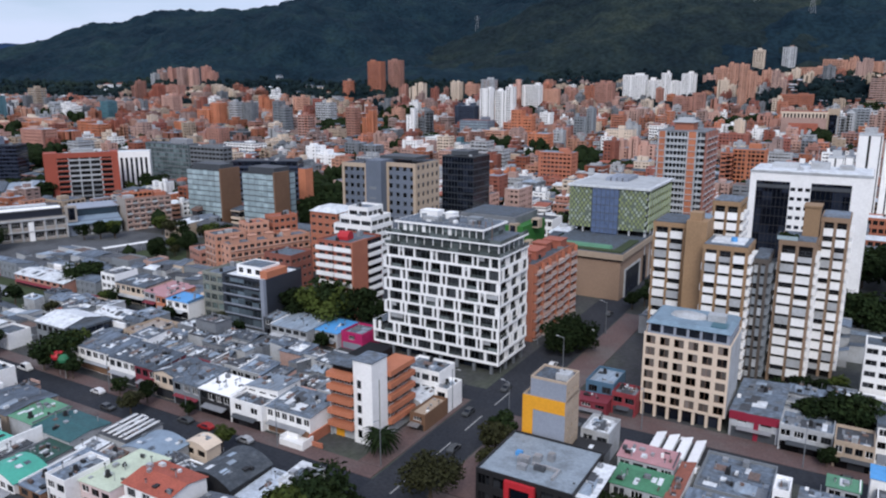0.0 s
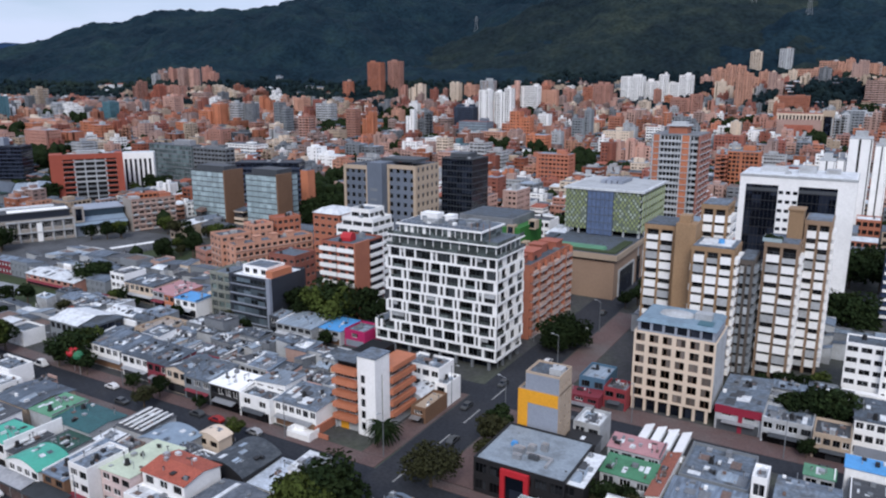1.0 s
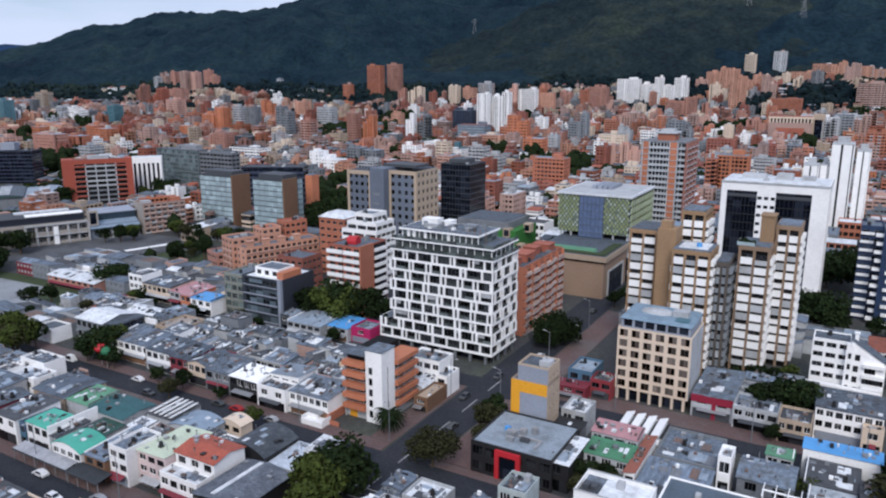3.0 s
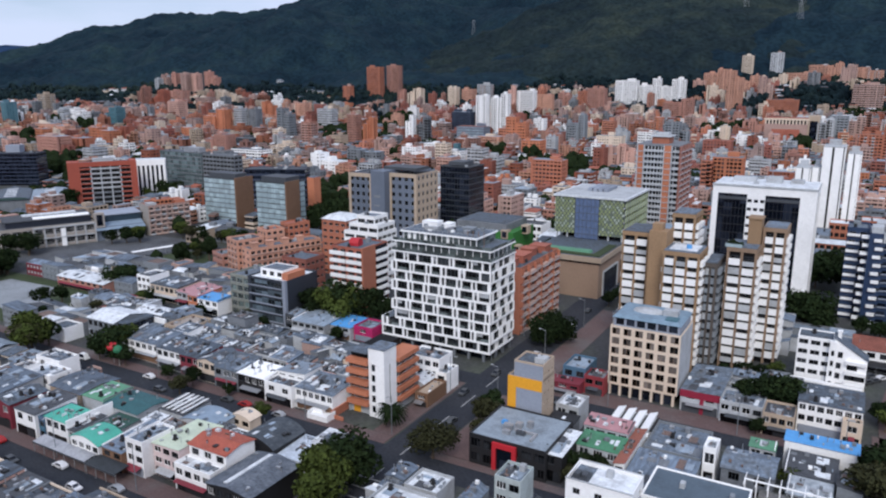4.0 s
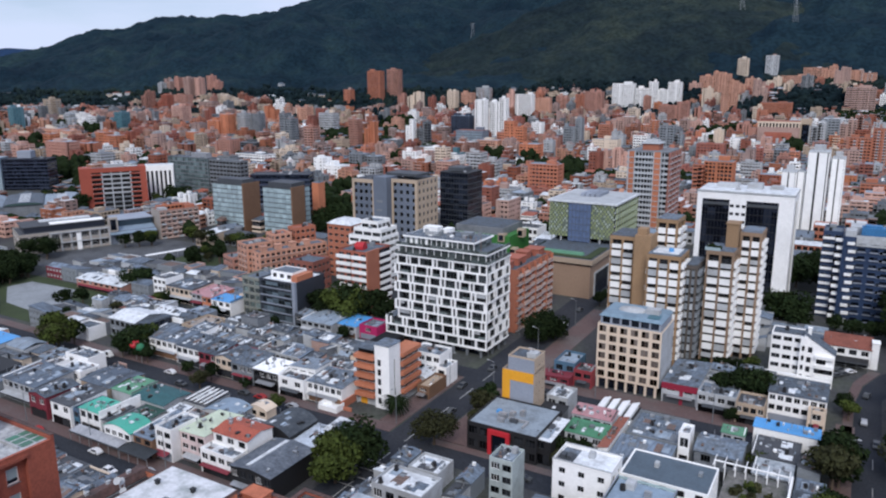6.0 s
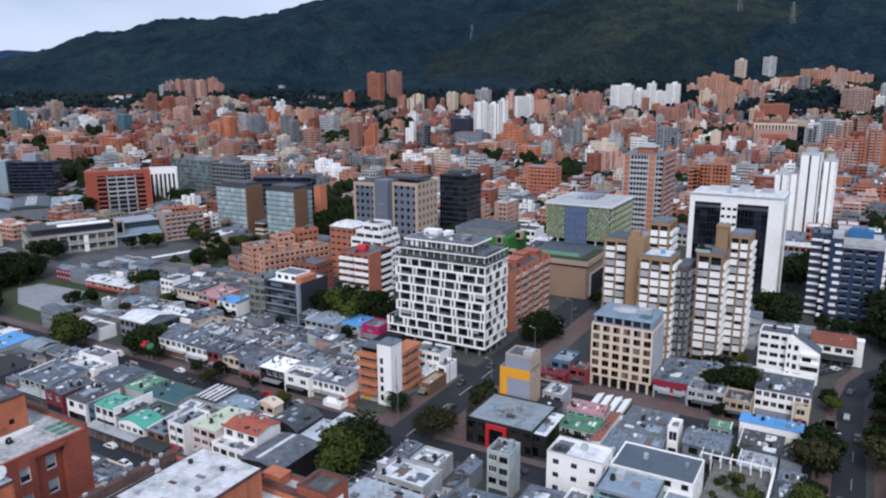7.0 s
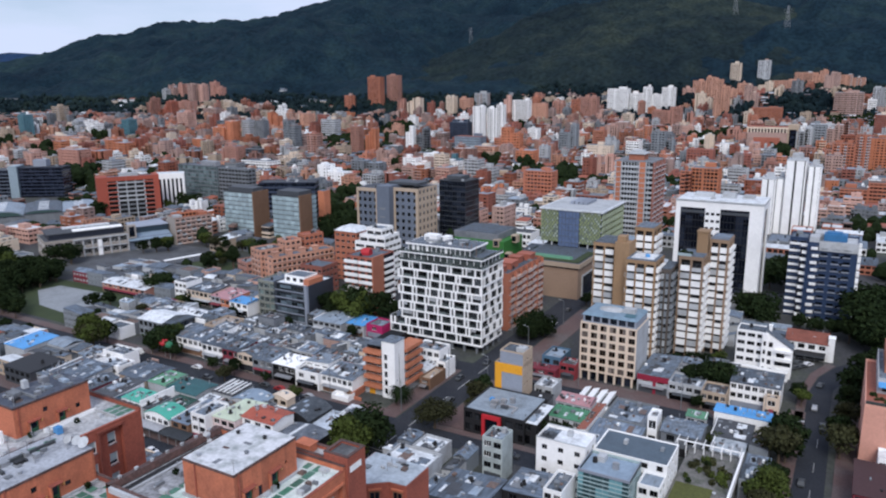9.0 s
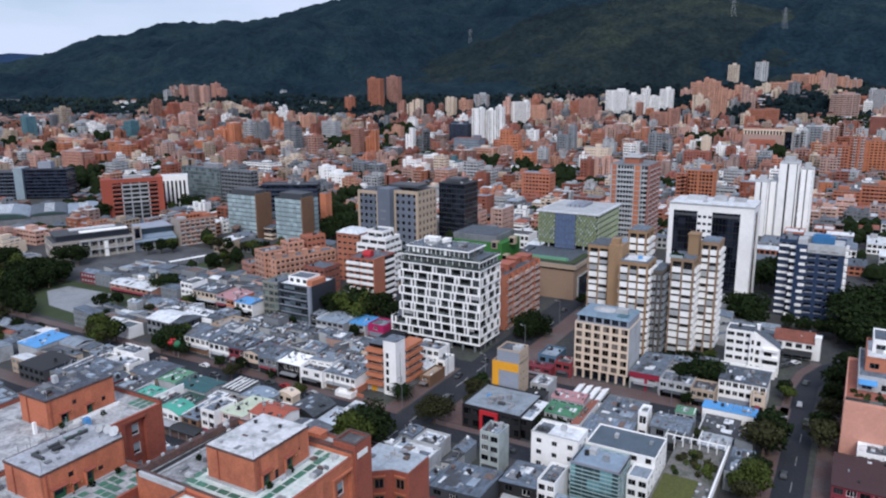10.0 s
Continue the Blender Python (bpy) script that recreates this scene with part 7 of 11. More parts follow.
    t.part("roof_screen", Solid().box(-203, -192, 358, 370, 41.1, 43.4), DKGREY)
    # low pavilion and green-clad building
    t = Building("cultural_building", "green clad low building with pale window boxes", "building", -140, 285)
    t.part("body", Solid().box(-152, -122, 276, 300, 0, 22), GREENW, "bright green cladding")
    t.part("roof", Solid().box(-152.5, -126, 277, 301, 22, 25.5), CONC)
    t.part("roof_deck", Solid().box(-151.5, -127, 278, 300, 25.5, 25.8), ROOFG)
    for x, y, z in ((-128, 275.2, 19), (-122.5, 277, 12), (-122.5, 286, 20)):
        t.part("window_box", Solid().box(x, x + 3.4, y, y + 4, z, z + 4), BEIGE)
        t.part("window_pane", Solid().box(x + 0.5, x + 2.9, y - 0.06, y, z + 0.6, z + 3.4), GLASSN)
    # red brick office with a loggia grid
    cx, cy = -463.0, 307.0
    t = Building("office_building", "red brick office block with a deep loggia grid", "office building", cx, cy)
    t.turn(57)
    red = mat("deep_red_brick", (0.31, 0.068, 0.042), 0.85, 0.15, 0.3, 0.35, 0.1, stain_col=(0.22, 0.05, 0.035))
    t.part("interior", Solid().box(cx - 22.4, cx + 22.4, cy + 1.4, cy + 14.6, 0, 32.5), CORE)
    t.part("end_wall", Solid().box(cx - 23, cx - 15, cy, cy + 15, 0, 34), red)
    t.part("end_wall", Solid().box(cx + 18.6, cx + 23, cy, cy + 15, 0, 34), red)
    t.part("back_wall", Solid().box(cx - 15, cx + 18.6, cy + 14.6, cy + 15, 0, 33), red)
    t.part("parapet", Solid().box(cx - 15, cx + 18.6, cy, cy + 1.3, 30.6, 34), red)
    t.part("roof", Solid().box(cx - 15, cx + 18.6, cy + 1.3, cy + 14.6, 32.6, 33.0), ROOFG)
    for k in range(9):
        z = 0.4 + k * 3.5
        t.part("sill_band", Solid().box(cx - 15, cx + 18.6, cy + 0.2, cy + 1.2, z, z + 1.15), OFFWHITE if k > 3 else CONC)
        t.pieces("sill_band", 7.0, 0.3, 1.15, red, [(cx - 14.8, cy - 0.11, z), (cx + 11.4, cy - 0.11, z)])
    t.pieces("pier", 0.8, 1.2, 30.6, OFFWHITE, [(cx - 15 + i * 6.6, cy + 0.1, 0) for i in (1, 2, 3, 4)])
    t.part("roof_hut", Solid().box(cx - 6, cx + 8, cy + 4, cy + 11, 33.0, 35.6).box(cx - 6.3, cx + 8.3, cy + 3.7, cy + 11.3, 35.6, 35.9), OFFWHITE)
    # white office with dark vertical slots
    t = Building("office_building", "white office block with dark vertical window slots", "office building", -470, 358)
    t.turn(48)
    t.part("interior", Solid().box(-483.4, -462.6, 352.6, 364, 0, 31), GLASSN)
    t.part("parapet", Solid().box(-484, -462, 352, 364.5, 26.5, 31), WHITE)
    t.pieces("pier", 1.6, 0.6, 26.49, WHITE, [(-484 + i * 3.33, 352, 0) for i in range(7)])
    t.part("side_wall", Solid().box(-462.59, -462, 352.61, 364.4, 0, 26.49), WHITE)
    t.part("roof", Solid().box(-483.6, -462.4, 352.4, 364.1, 31, 31.15), ROOFW)
    # pale sheds with long vaulted roofs
    t = Building("warehouse", "wide pale shed with vaulted grey-green sheet roofs", "warehouse", -520, 262)
    t.turn(57)
    green = mat("grey_green_glazing", (0.05, 0.09, 0.085), 0.3, 0.15, 1.0, 0.3, 0.2)
    for u0, u1, h, rise, rm in ((-562, -526, 8, 4.2, ROOFL), (-525.8, -500, 9, 2.0, ROOFG), (-499.8, -476, 8, 2.0, ROOFL)):
        t.part("wall", Solid().box(u0, u1, 248, 300, 0, h), CONC)
        n = 12
        xm, hw = (u0 + u1) / 2, (u1 - u0) / 2 + 0.4
        arc = [(xm - hw * math.cos(math.pi * i / n), h + rise * math.sin(math.pi * i / n)) for i in range(n + 1)]
        t.part("vaulted_roof", Solid().prism([(x, 247.2, z) for x, z in arc], [(x, 300.5, z) for x, z in arc]), rm)
        t.part("gable_glazing", Solid().prism([(xm + (x - xm) * 0.9, 247.0, h + (z - h) * 0.85) for x, z in arc], [(xm + (x - xm) * 0.9, 247.19, h + (z - h) * 0.85) for x, z in arc]), green)
        for v in range(6):
            t.part("roof_sheet", Solid().box(xm - hw * 0.25, xm + hw * 0.3, 252 + v * 8, 255 + v * 8, h + rise * 0.95, h + rise + 0.12), ROOFW, "pale translucent roof sheet")
    # navy office
    cx, cy = -660.0, 316.0
    t = Building("office_building", "long navy glazed office block with white shafts", "office building", cx, cy)
    t.turn(33)
    t.curtain((cx - 14, cx + 10, cy, cy + 18), 0, 27, 8, 3.0, GLASSN, SLATE, 0.8, 0.15, ROOFD)
    t.part("shaft", Solid().box(cx + 10.2, cx + 18, cy - 1.5, cy + 14, 0, 31), mat("pale_blue_glazing", (0.26, 0.33, 0.38), 0.3, 0.1, 1.0, 0.2, 0.1), "pale blue glazed shaft")
    t.curtain((cx + 18.2, cx + 58, cy + 1, cy + 19), 0, 29, 9, 3.0, GLASSN, NAVYMETAL, 0.7, 0.15, ROOFD)
    t.part("roof_hut", Solid().box(cx + 30, cx + 42, cy + 6, cy + 15, 29.6, 36), BLUEGREY)
    cx, cy = -368.0, 352.0
    t = Building("office_building", "navy panelled low office behind twin glass blocks", "office building", cx, cy)
    t.turn(28)
    t.curtain((cx, cx + 44, cy, cy + 16), 0, 29, 8, 4.0, GLASSN, NAVYMETAL, 1.6, 0.15, ROOFD)
    t = Building("office_building", "narrow orange brick slab behind a glass office", "office building", -287, 336)
    t.part("body", Solid().box(-291, -285.5, 330, 336.5, 0, 31), BRICKD, "blank orange brick slab")
    t.part("roof", Solid().box(-290.6, -285.9, 330.4, 336.1, 31, 31.4), ROOFG)
    # grey concrete office
    t = Building("office_building", "grey concrete office block with long louvred bands", "office building", -455, 398)
    t.curtain((-496, -448, 385, 396), 0, 34, 10, 3.0, glass("grey_green_glass", (0.085, 0.12, 0.125), 0.15, 0.4), CONC, 0.7, 0.2, ROOFG, 0.25)
    t.volume((-447.5, -412, 386, 395), 0, 33, 10, 9, 2, CONC, 3.4, 1.6, 1.0, faces="", clutter=3)
    t.part("roof_screen", Solid().box(-470, -452, 388, 394, 34.01, 38), METAL)
    # brick and white tower
    t = Building("apartment_tower", "tall brick apartment tower with white balcony bays", "tower block", -82, 380)
    b = (-92, -69, 368, 396)
    t.part("interior", Solid().box(b[0] + 0.4, b[1] - 0.4, b[2] + 0.4, b[3], 0, 56.5), FARG)
    for k in range(19):
        z = k * 3.0
        t.pieces("floor_band", 23.0, 28.0, 0.95, CONC, [(b[0], b[2], z)])
        t.pieces("balcony", 9.6, 0.9, 1.05, OFFWHITE, [(-87.0, 367.1, z + 0.1)])
        t.pieces("balcony", 3.0, 0.8, 1.05, OFFWHITE, [(-72.0, 367.2, z + 0.1)])
        t.pieces("side_band", 0.9, 26.0, 1.3, BRICK2, [(-69.0, 369.0, z)])
        t.pieces("slab_edge", 23.2, 0.5, 0.32, OFFWHITE, [(-92.1, 366.5, z)])
        t.pieces("slab_edge", 0.5, 28.0, 0.3, OFFWHITE, [(-68.1, 368.0, z)])
    for u, w in ((-91.2, 4.2), (-77.2, 4.8)):
        t.part("brick_bay", Solid().box(u + 0.7, u + w - 0.7, 366.8, 368.39, 0, 57.5), BRICKD, "orange brick bay")
        for e in (u, u + w - 0.65):
            t.pieces("pier", 0.65, 1.6, 57.5, OFFWHITE, [(e, 366.85, 0)])
    for u in (-85.6, -83.8, -82.0, -80.2, -78.6, -71.4):
        t.pieces("pier", 0.5, 0.5, 57.0, OFFWHITE, [(u, 367.6, 0)])
    for v in (368.2, 376, 384, 392):
        t.part("side_bay", Solid().box(-68.9, -67.9, v, v + 3.4, 0, 57.3), mat("brown_red_brick", (0.30, 0.135, 0.11), 0.85, 0.18, 0.3, 0.4, 0.1), "brown-red brick bay")
    t.part("parapet", Solid().box(-92.1, -68.9, 367.5, 396, 57.0, 57.8), CONC)
    t.part("roof_hut", Solid().box(-85, -76, 374, 384, 57.8, 61.5), BRICK)
    t.part("roof_slab", Solid().box(-86, -75, 373, 385, 61.5, 62.1), OFFWHITE)
    t.part("roof_tank", Solid().box(-84, -77, 376, 382, 62.1, 63.6), OFFWHITE)
    # blue and white tower
    t = Building("apartment_tower", "blue tiled tower with white balcony fronts", "tower block", 27, 296)
    navy = mat("blue_tile", (0.02, 0.042, 0.098), 0.5, 0.1, 0.5, 0.2, 0.1)
    b = (21.0, 40.5, 282.0, 303.0)
    t.volume(b, 0, 35, 11, 2, 4, navy, 3.4, 1.3, 0.9, faces="S", glass_mat=GLASS, roof=OFFWHITE)
    t.volume((13.5, 20.8, 288, 302), 0, 35.6, 11, 2, 4, navy, 2.4, 1.4, 1.0, faces="S")
    for k in range(11):
        z = 1.2 + k * 3.18
        t.pieces("balcony", 4.4, 0.7, 0.95, WHITE, [(13.6, 287.2, z)])
        t.pieces("balcony", 4.6, 2.2, 1.0, WHITE, [(18.4 + 0.5 * (k % 2), 283.0, z + 0.3)])
        t.pieces("balcony", 2.6, 1.4, 1.0, WHITE, [(22.6 + 0.5 * (k % 2), 280.8, z - 0.3)])
        t.pieces("balcony", 1.4, 1.8, 1.0, WHITE, [(40.4, 282.0, z), (40.4, 289, z + 0.3), (40.4, 296, z)])
        t.pieces("sill", 3.0, 0.5, 0.4, BLUEGREY, [(26.2, 281.4, z + 0.1), (30.6, 281.4, z + 0.1), (35.0, 281.4, z + 0.1)])
        t.pieces("window_recess", 2.6, 0.1, 1.2, GLASSN, [(26.4, 281.88, z + 0.6), (30.8, 281.88, z + 0.6), (35.2, 281.88, z + 0.6)])
    t.part("crown", Solid().box(25.6, 40.6, 281.4, 281.99, 32.4, 36.6), OFFWHITE, "pale rendered crown band")
    t.part("roof_hut", Solid().box(23, 30, 291, 300, 35.01, 38.4).box(21.6, 25.4, 283, 290, 35.01, 38), OFFWHITE)
    t.part("roof_tank", Solid().box(27, 36, 284, 290, 36.4, 39.4).box(28, 34, 285, 289, 39.4, 40.2), mat("blue_tarpaulin", (0.03, 0.15, 0.33), 0.6, 0.2, 0.6, 0.3, 0.3), "blue tarpaulin covered plant")
    # white slab towers with dark slots
    for x0, x1, y0, y1, h in ((-6.5, 5.5, 478, 500, 51), (7.0, 14.5, 484, 500, 47), (-20.5, -12, 474, 490, 38), (-11.5, -7, 480, 496, 38)):
        t = Building("apartment_tower", "white slab tower with dark vertical slots", "tower block", (x0 + x1) / 2, (y0 + y1) / 2, group="white slab towers")
        t.part("interior", Solid().box(x0 + 0.6, x1 - 0.6, y0 + 0.6, y1 - 0.3, 0, h - 0.2), CORE)
        w = x1 - x0
        n = max(1, round(w / 5))
        s = Solid()
        for i in range(n):
            s.box(x0 + i * w / n, x0 + (i + 0.8) * w / n, y0, y0 + 0.6, 0, h)
        s.box(x0, x0 + 0.6, y0 + 0.6, y1, 0, h).box(x0 + 0.6, x1, y1 - 0.3, y1, 0, h).box(x1 - 0.6, x1, y0 + 0.6, y0 + 6, 0, h).box(x1 - 0.6, x1, y0 + 7.5, y1 - 0.3, 0, h)
        t.part("wall", s, WHITE)
        t.part("roof", Solid().box(x0, x1, y0, y1, h, h + 0.6), OFFWHITE)
        t.part("roof_hut", Solid().box(x0 + w * 0.2, x1 - w * 0.25, y0 + 8, y1 - 5, h + 0.6, h + 4), OFFWHITE)
    # long pale shopping hall, set askew to the other streets
    cx, cy = -370.7, 221.3
    t = Building("shopping_hall", "long low beige hall with ribbon windows and roof lights", "shopping hall", cx, cy)
    t.turn(66)
    sand = mat("beige_stone_cladding", (0.34, 0.305, 0.275), 0.85, 0.1, 0.6, 0.3, 0.1)
    X = lambda u: cx + u
    t.volume((X(-37.5), X(10), cy, cy + 30), 0, 11.5, 2, 9, 4, sand, 4.4, 3.1, 1.5, faces="SW", bars=3, roof=ROOFD, parapet=0.5, clutter=0, frame_mat=WHITE)
    t.part("cornice", Solid().box(X(-22), X(10), cy - 0.9, cy - 0.01, 10.8, 11.4), OFFWHITE)
    t.part("canopy", Solid().box(X(-20), X(9), cy - 1.3, cy - 0.01, 5.0, 5.35), OFFWHITE)
    t.pieces("column", 0.7, 0.6, 10.7, OFFWHITE, [(X(-21.6) + i * 5.25, cy - 0.62, 0) for i in range(7)])
    t.part("entrance_frame", Solid().box(X(-8), X(-5.5), cy - 0.95, cy - 0.63, 0, 10), WHITE)
    t.part("upper_hall", Solid().box(X(-34), X(9.5), cy + 6, cy + 28, 11.51, 14.6), mat("dark_upper_glazing", (0.02, 0.025, 0.04), 0.4, 0.2, 1.0), "dark glazed upper hall")
    t.part("upper_roof", Solid().box(X(-35), X(10.2), cy + 5.4, cy + 28.5, 14.6, 15.1), ROOFD)
    t.part("roof_light", Solid().prism([(X(-20), cy + 8, 15.1), (X(9), cy + 8, 15.1), (X(9), cy + 13, 15.1), (X(-20), cy + 13, 15.1)], [(X(-20), cy + 8.6, 15.9), (X(9), cy + 8.6, 15.9), (X(9), cy + 12.4, 15.9), (X(-20), cy + 12.4, 15.9)]), WHITE, "long white roof light")
    t.part("roof_light", Solid().box(X(-24), X(4), cy + 19, cy + 25, 15.1, 15.8), ROOFW)
    t.part("entrance_frame", Solid().box(X(10.2), X(15.5), cy - 0.5, cy + 3, 8, 16.5), sand)
    t.part("entrance_pane", Solid().box(X(11.2), X(14.5), cy - 0.58, cy - 0.51, 9, 15.5), GLASSN)
    t.part("glazed_wing", Solid().box(X(10.01), X(37.5), cy + 0.6, cy + 26, 0, 8.0), SLATE)
    t.part("glass_canopy", Solid().prism([(X(10.5), cy - 2.5, 6.4), (X(37.5), cy - 2.5, 6.4), (X(37.5), cy + 7, 9.4), (X(10.5), cy + 7, 9.4)], [(X(10.5), cy - 2.5, 6.7), (X(37.5), cy - 2.5, 6.7), (X(37.5), cy + 7, 9.7), (X(10.5), cy + 7, 9.7)]), ROOFB, "sloping blue glazed canopy")
    t.part("upper_wing", Solid().box(X(15.6), X(37.5), cy + 7.2, cy + 26, 8.0, 13.4), mat("teal_dark_glazing", (0.03, 0.05, 0.07), 0.3, 0.2, 1.0), "dark teal upper wing")
    t.part("upper_wing_roof", Solid().box(X(15), X(38), cy + 6.6, cy + 26.5, 13.4, 13.9), BLUEGREY)
    t.part("shopfront_pane", Solid().box(X(24), X(30), cy - 0.1, cy + 0.59, 0.2, 5.2), GLASSN)
    t.part("shopfront_wall", Solid().box(X(15), X(23.8), cy - 0.1, cy + 0.59, 0, 5.2), OFFWHITE)
    t.part("shopfront_wall", Solid().box(X(30.2), X(37.4), cy - 0.1, cy + 0.59, 0, 5.2), GREY)
    # rose rendered block at its end
    cx, cy = -348.0, 268.0
    t = Building("apartment_building", "dusty rose apartment block with deep square balconies", "apartment building", cx, cy)
    t.turn(70)
    rose = mat("dusty_rose_render", (0.36, 0.245, 0.21), 0.85, 0.12, 0.5, 0.3, 0.1)
    t.volume((cx - 12, cx + 13, cy, cy + 15), 0, 17.5, 6, 7, 4, rose, 2.4, 1.7, 0.7, faces="S", deep=0.3, roof=TILE, frame_mat=WHITE)
    t.part("end_wall", Solid().box(cx - 12.3, cx - 12.01, cy - 0.1, cy + 15, 0, 18.2), sand)
    t.volume((cx - 6, cx + 4, cy + 4, cy + 12), 17.51, 20.5, 1, 4, 3, BRICKD, 2, 1.5, 0.8, faces="", parapet=0.3, roof=TILE)
    t.part("terrace_roof", Solid().box(cx - 11, cx - 6.1, cy + 3, cy + 9, 17.51, 19.2), OFFWHITE)
    for k in range(6):
        for i in range(7):
            out = 0.5 + 0.5 * ((i + k) % 2)
            t.pieces("balcony", 2.9, out, 0.85, PALEBRICK if (i + k) % 3 else OFFWHITE, [(cx - 11.6 + i * 3.5, cy - out - 0.01, 0.4 + k * 2.9)])
    for u, v, w in ((-10, 9.5, 4), (5, 2, 6), (6, 9, 5)):
        t.part("terrace_hut", Solid().box(cx + u, cx + u + w, cy + v, cy + v + 3.5, 17.51, 19.8).box(cx + u - 0.2, cx + u + w + 0.2, cy + v - 0.2, cy + v + 3.7, 19.8, 20.0), BRICK)
    # long white shelter
    t = Building("shelter", "long open shelter with a white roof", "shelter", -308, 224)
    t.turn(74)
    t.part("roof", Solid().box(-320, -296, 222.5, 225.5, 3.6, 3.9), WHITE)
    t.pieces("post", 0.25, 0.25, 3.6, METAL, [(-319.5 + i * 5.8, 224, 0) for i in range(5)])


def gabled_white():
    t = Building("apartment_building", "white stepped house with a gabled front and dark windows", "house", 14, 215)
    t.volume((4.6, 14.5, 208, 216), 0, 15.5, 5, 3, 0, WHITE, 2.6, 1.5, 0.9, faces="S", roof=ROOFG, parapet=0.3, clutter=1)
    s = Solid()
    x0, x1, y0, y1 = 14.6, 23.6, 206.5, 212
    s.prism([(x0, y0, 0), (x1, y0, 0), (x1, y1, 0), (x0, y1, 0)], [(x0, y0, 17.0), (x1, y0, 11.2), (x1, y1, 11.2), (x0, y1, 17.0)])
    t.part("gable_wing", s, WHITE)
    t.part("gable_roof", Solid().prism([(x0 - 0.3, y0 - 0.3, 17.2), (x1 + 0.3, y0 - 0.3, 11.1), (x1 + 0.3, y1 + 0.3, 11.1), (x0 - 0.3, y1 + 0.3, 17.2)], [(x0 - 0.3, y0 - 0.3, 17.4), (x1 + 0.3, y0 - 0.3, 11.3), (x1 + 0.3, y1 + 0.3, 11.3), (x0 - 0.3, y1 + 0.3, 17.4)]), ROOFG)
    for z, us in ((1.4, (16.6, 20.8)), (4.6, (16.2, 19.4, 22.0)), (7.8, (16.2, 19.8)), (11.2, (16.4,))):
        for u in us:
            t.window((x0, x1, y0, y1), "S", u, z, 2.7 if u > 17 else 1.3, 1.8, DKGREY, GLASS, 2, -0.11)
    for z in (3.4, 6.6, 9.8):
        t.part("balcony", Solid().box(18.0, 23.4, y0 - 1.3, y0 - 0.01, z, z + 0.9), WHITE)
    t.part("chimney", Solid().box(15.2, 16.2, 209, 210, 15.6, 18.4).box(15.0, 16.4, 208.8, 210.2, 18.4, 18.7), WHITE)
    t.part("stair_bay", Solid().box(13.4, 15.4, 206.0, 207.95, 0, 15.9), WHITE)
    for z in (2.0, 5.2, 8.4, 11.6):
        t.window((13.4, 15.4, 206.0, 208), "S", 14.4, z, 0.8, 1.6, DKGREY, GLASS, 0, -0.11)
    t.part("porch", Solid().box(3.4, 23, 203.6, 205.9, 0, 3.2).box(3.2, 13, 201.6, 203.6, 0, 4.2), WHITE)
    t.part("porch_opening", Solid().box(5.0, 8.4, 201.5, 201.59, 1.2, 2.6).box(14, 21, 203.5, 203.59, 0.8, 2.6), GLASSN)
    house(19.6, 34.0, 231.6, 243.0, 6.6, "S", WHITE, "gable", mat("old_tile_roof", (0.20, 0.065, 0.045), 0.85, 0.25, 0.4, 0.5, 0.2), 3.0, "white house with a pitched red tile roof", tanks=0, cols=4)
    tagged(part("gate_tower", Solid().box(34.1, 36.3, 231.6, 235.4, 0, 9.2).box(33.95, 36.45, 231.45, 235.55, 9.2, 9.5), WHITE), "white end tower beside a tiled house", "tower")
    street_canopy(23.4, 33.6, 227.2, 231.2, BLACK, "black canopy before a tiled house")


white_tower()
orange_house()
yellow_house()
black_shop()
hotel()
tan_towers()
bay_tower()
mall()
others()
gabled_white()


# ---- brick complex in the foreground ----
def leaf(solid, x, y0, y1, z0, z1, holes, t=0.35):
    """An east wall whose outer face is at x, with openings given as (y0, y1, z0, z1)."""
    ys = sorted({y0, y1, *[q for h in holes for q in h[:2]]})
    zs = sorted({z0, z1, *[q for h in holes for q in h[2:]]})
    for ya, yb in zip(ys, ys[1:]):
        start = None
        for za, zb in zip(zs, zs[1:]):
            solid_here = not any(h[0] <= ya and yb <= h[1] and h[2] <= za and zb <= h[3] for h in holes)
            if solid_here and start is None:
                start = za
            if not solid_here and start is not None:
                solid.box(x - t, x, ya, yb, start, za)
                start = None
        if start is not None:
            solid.box(x - t, x, ya, yb, start, z1)
    return solid


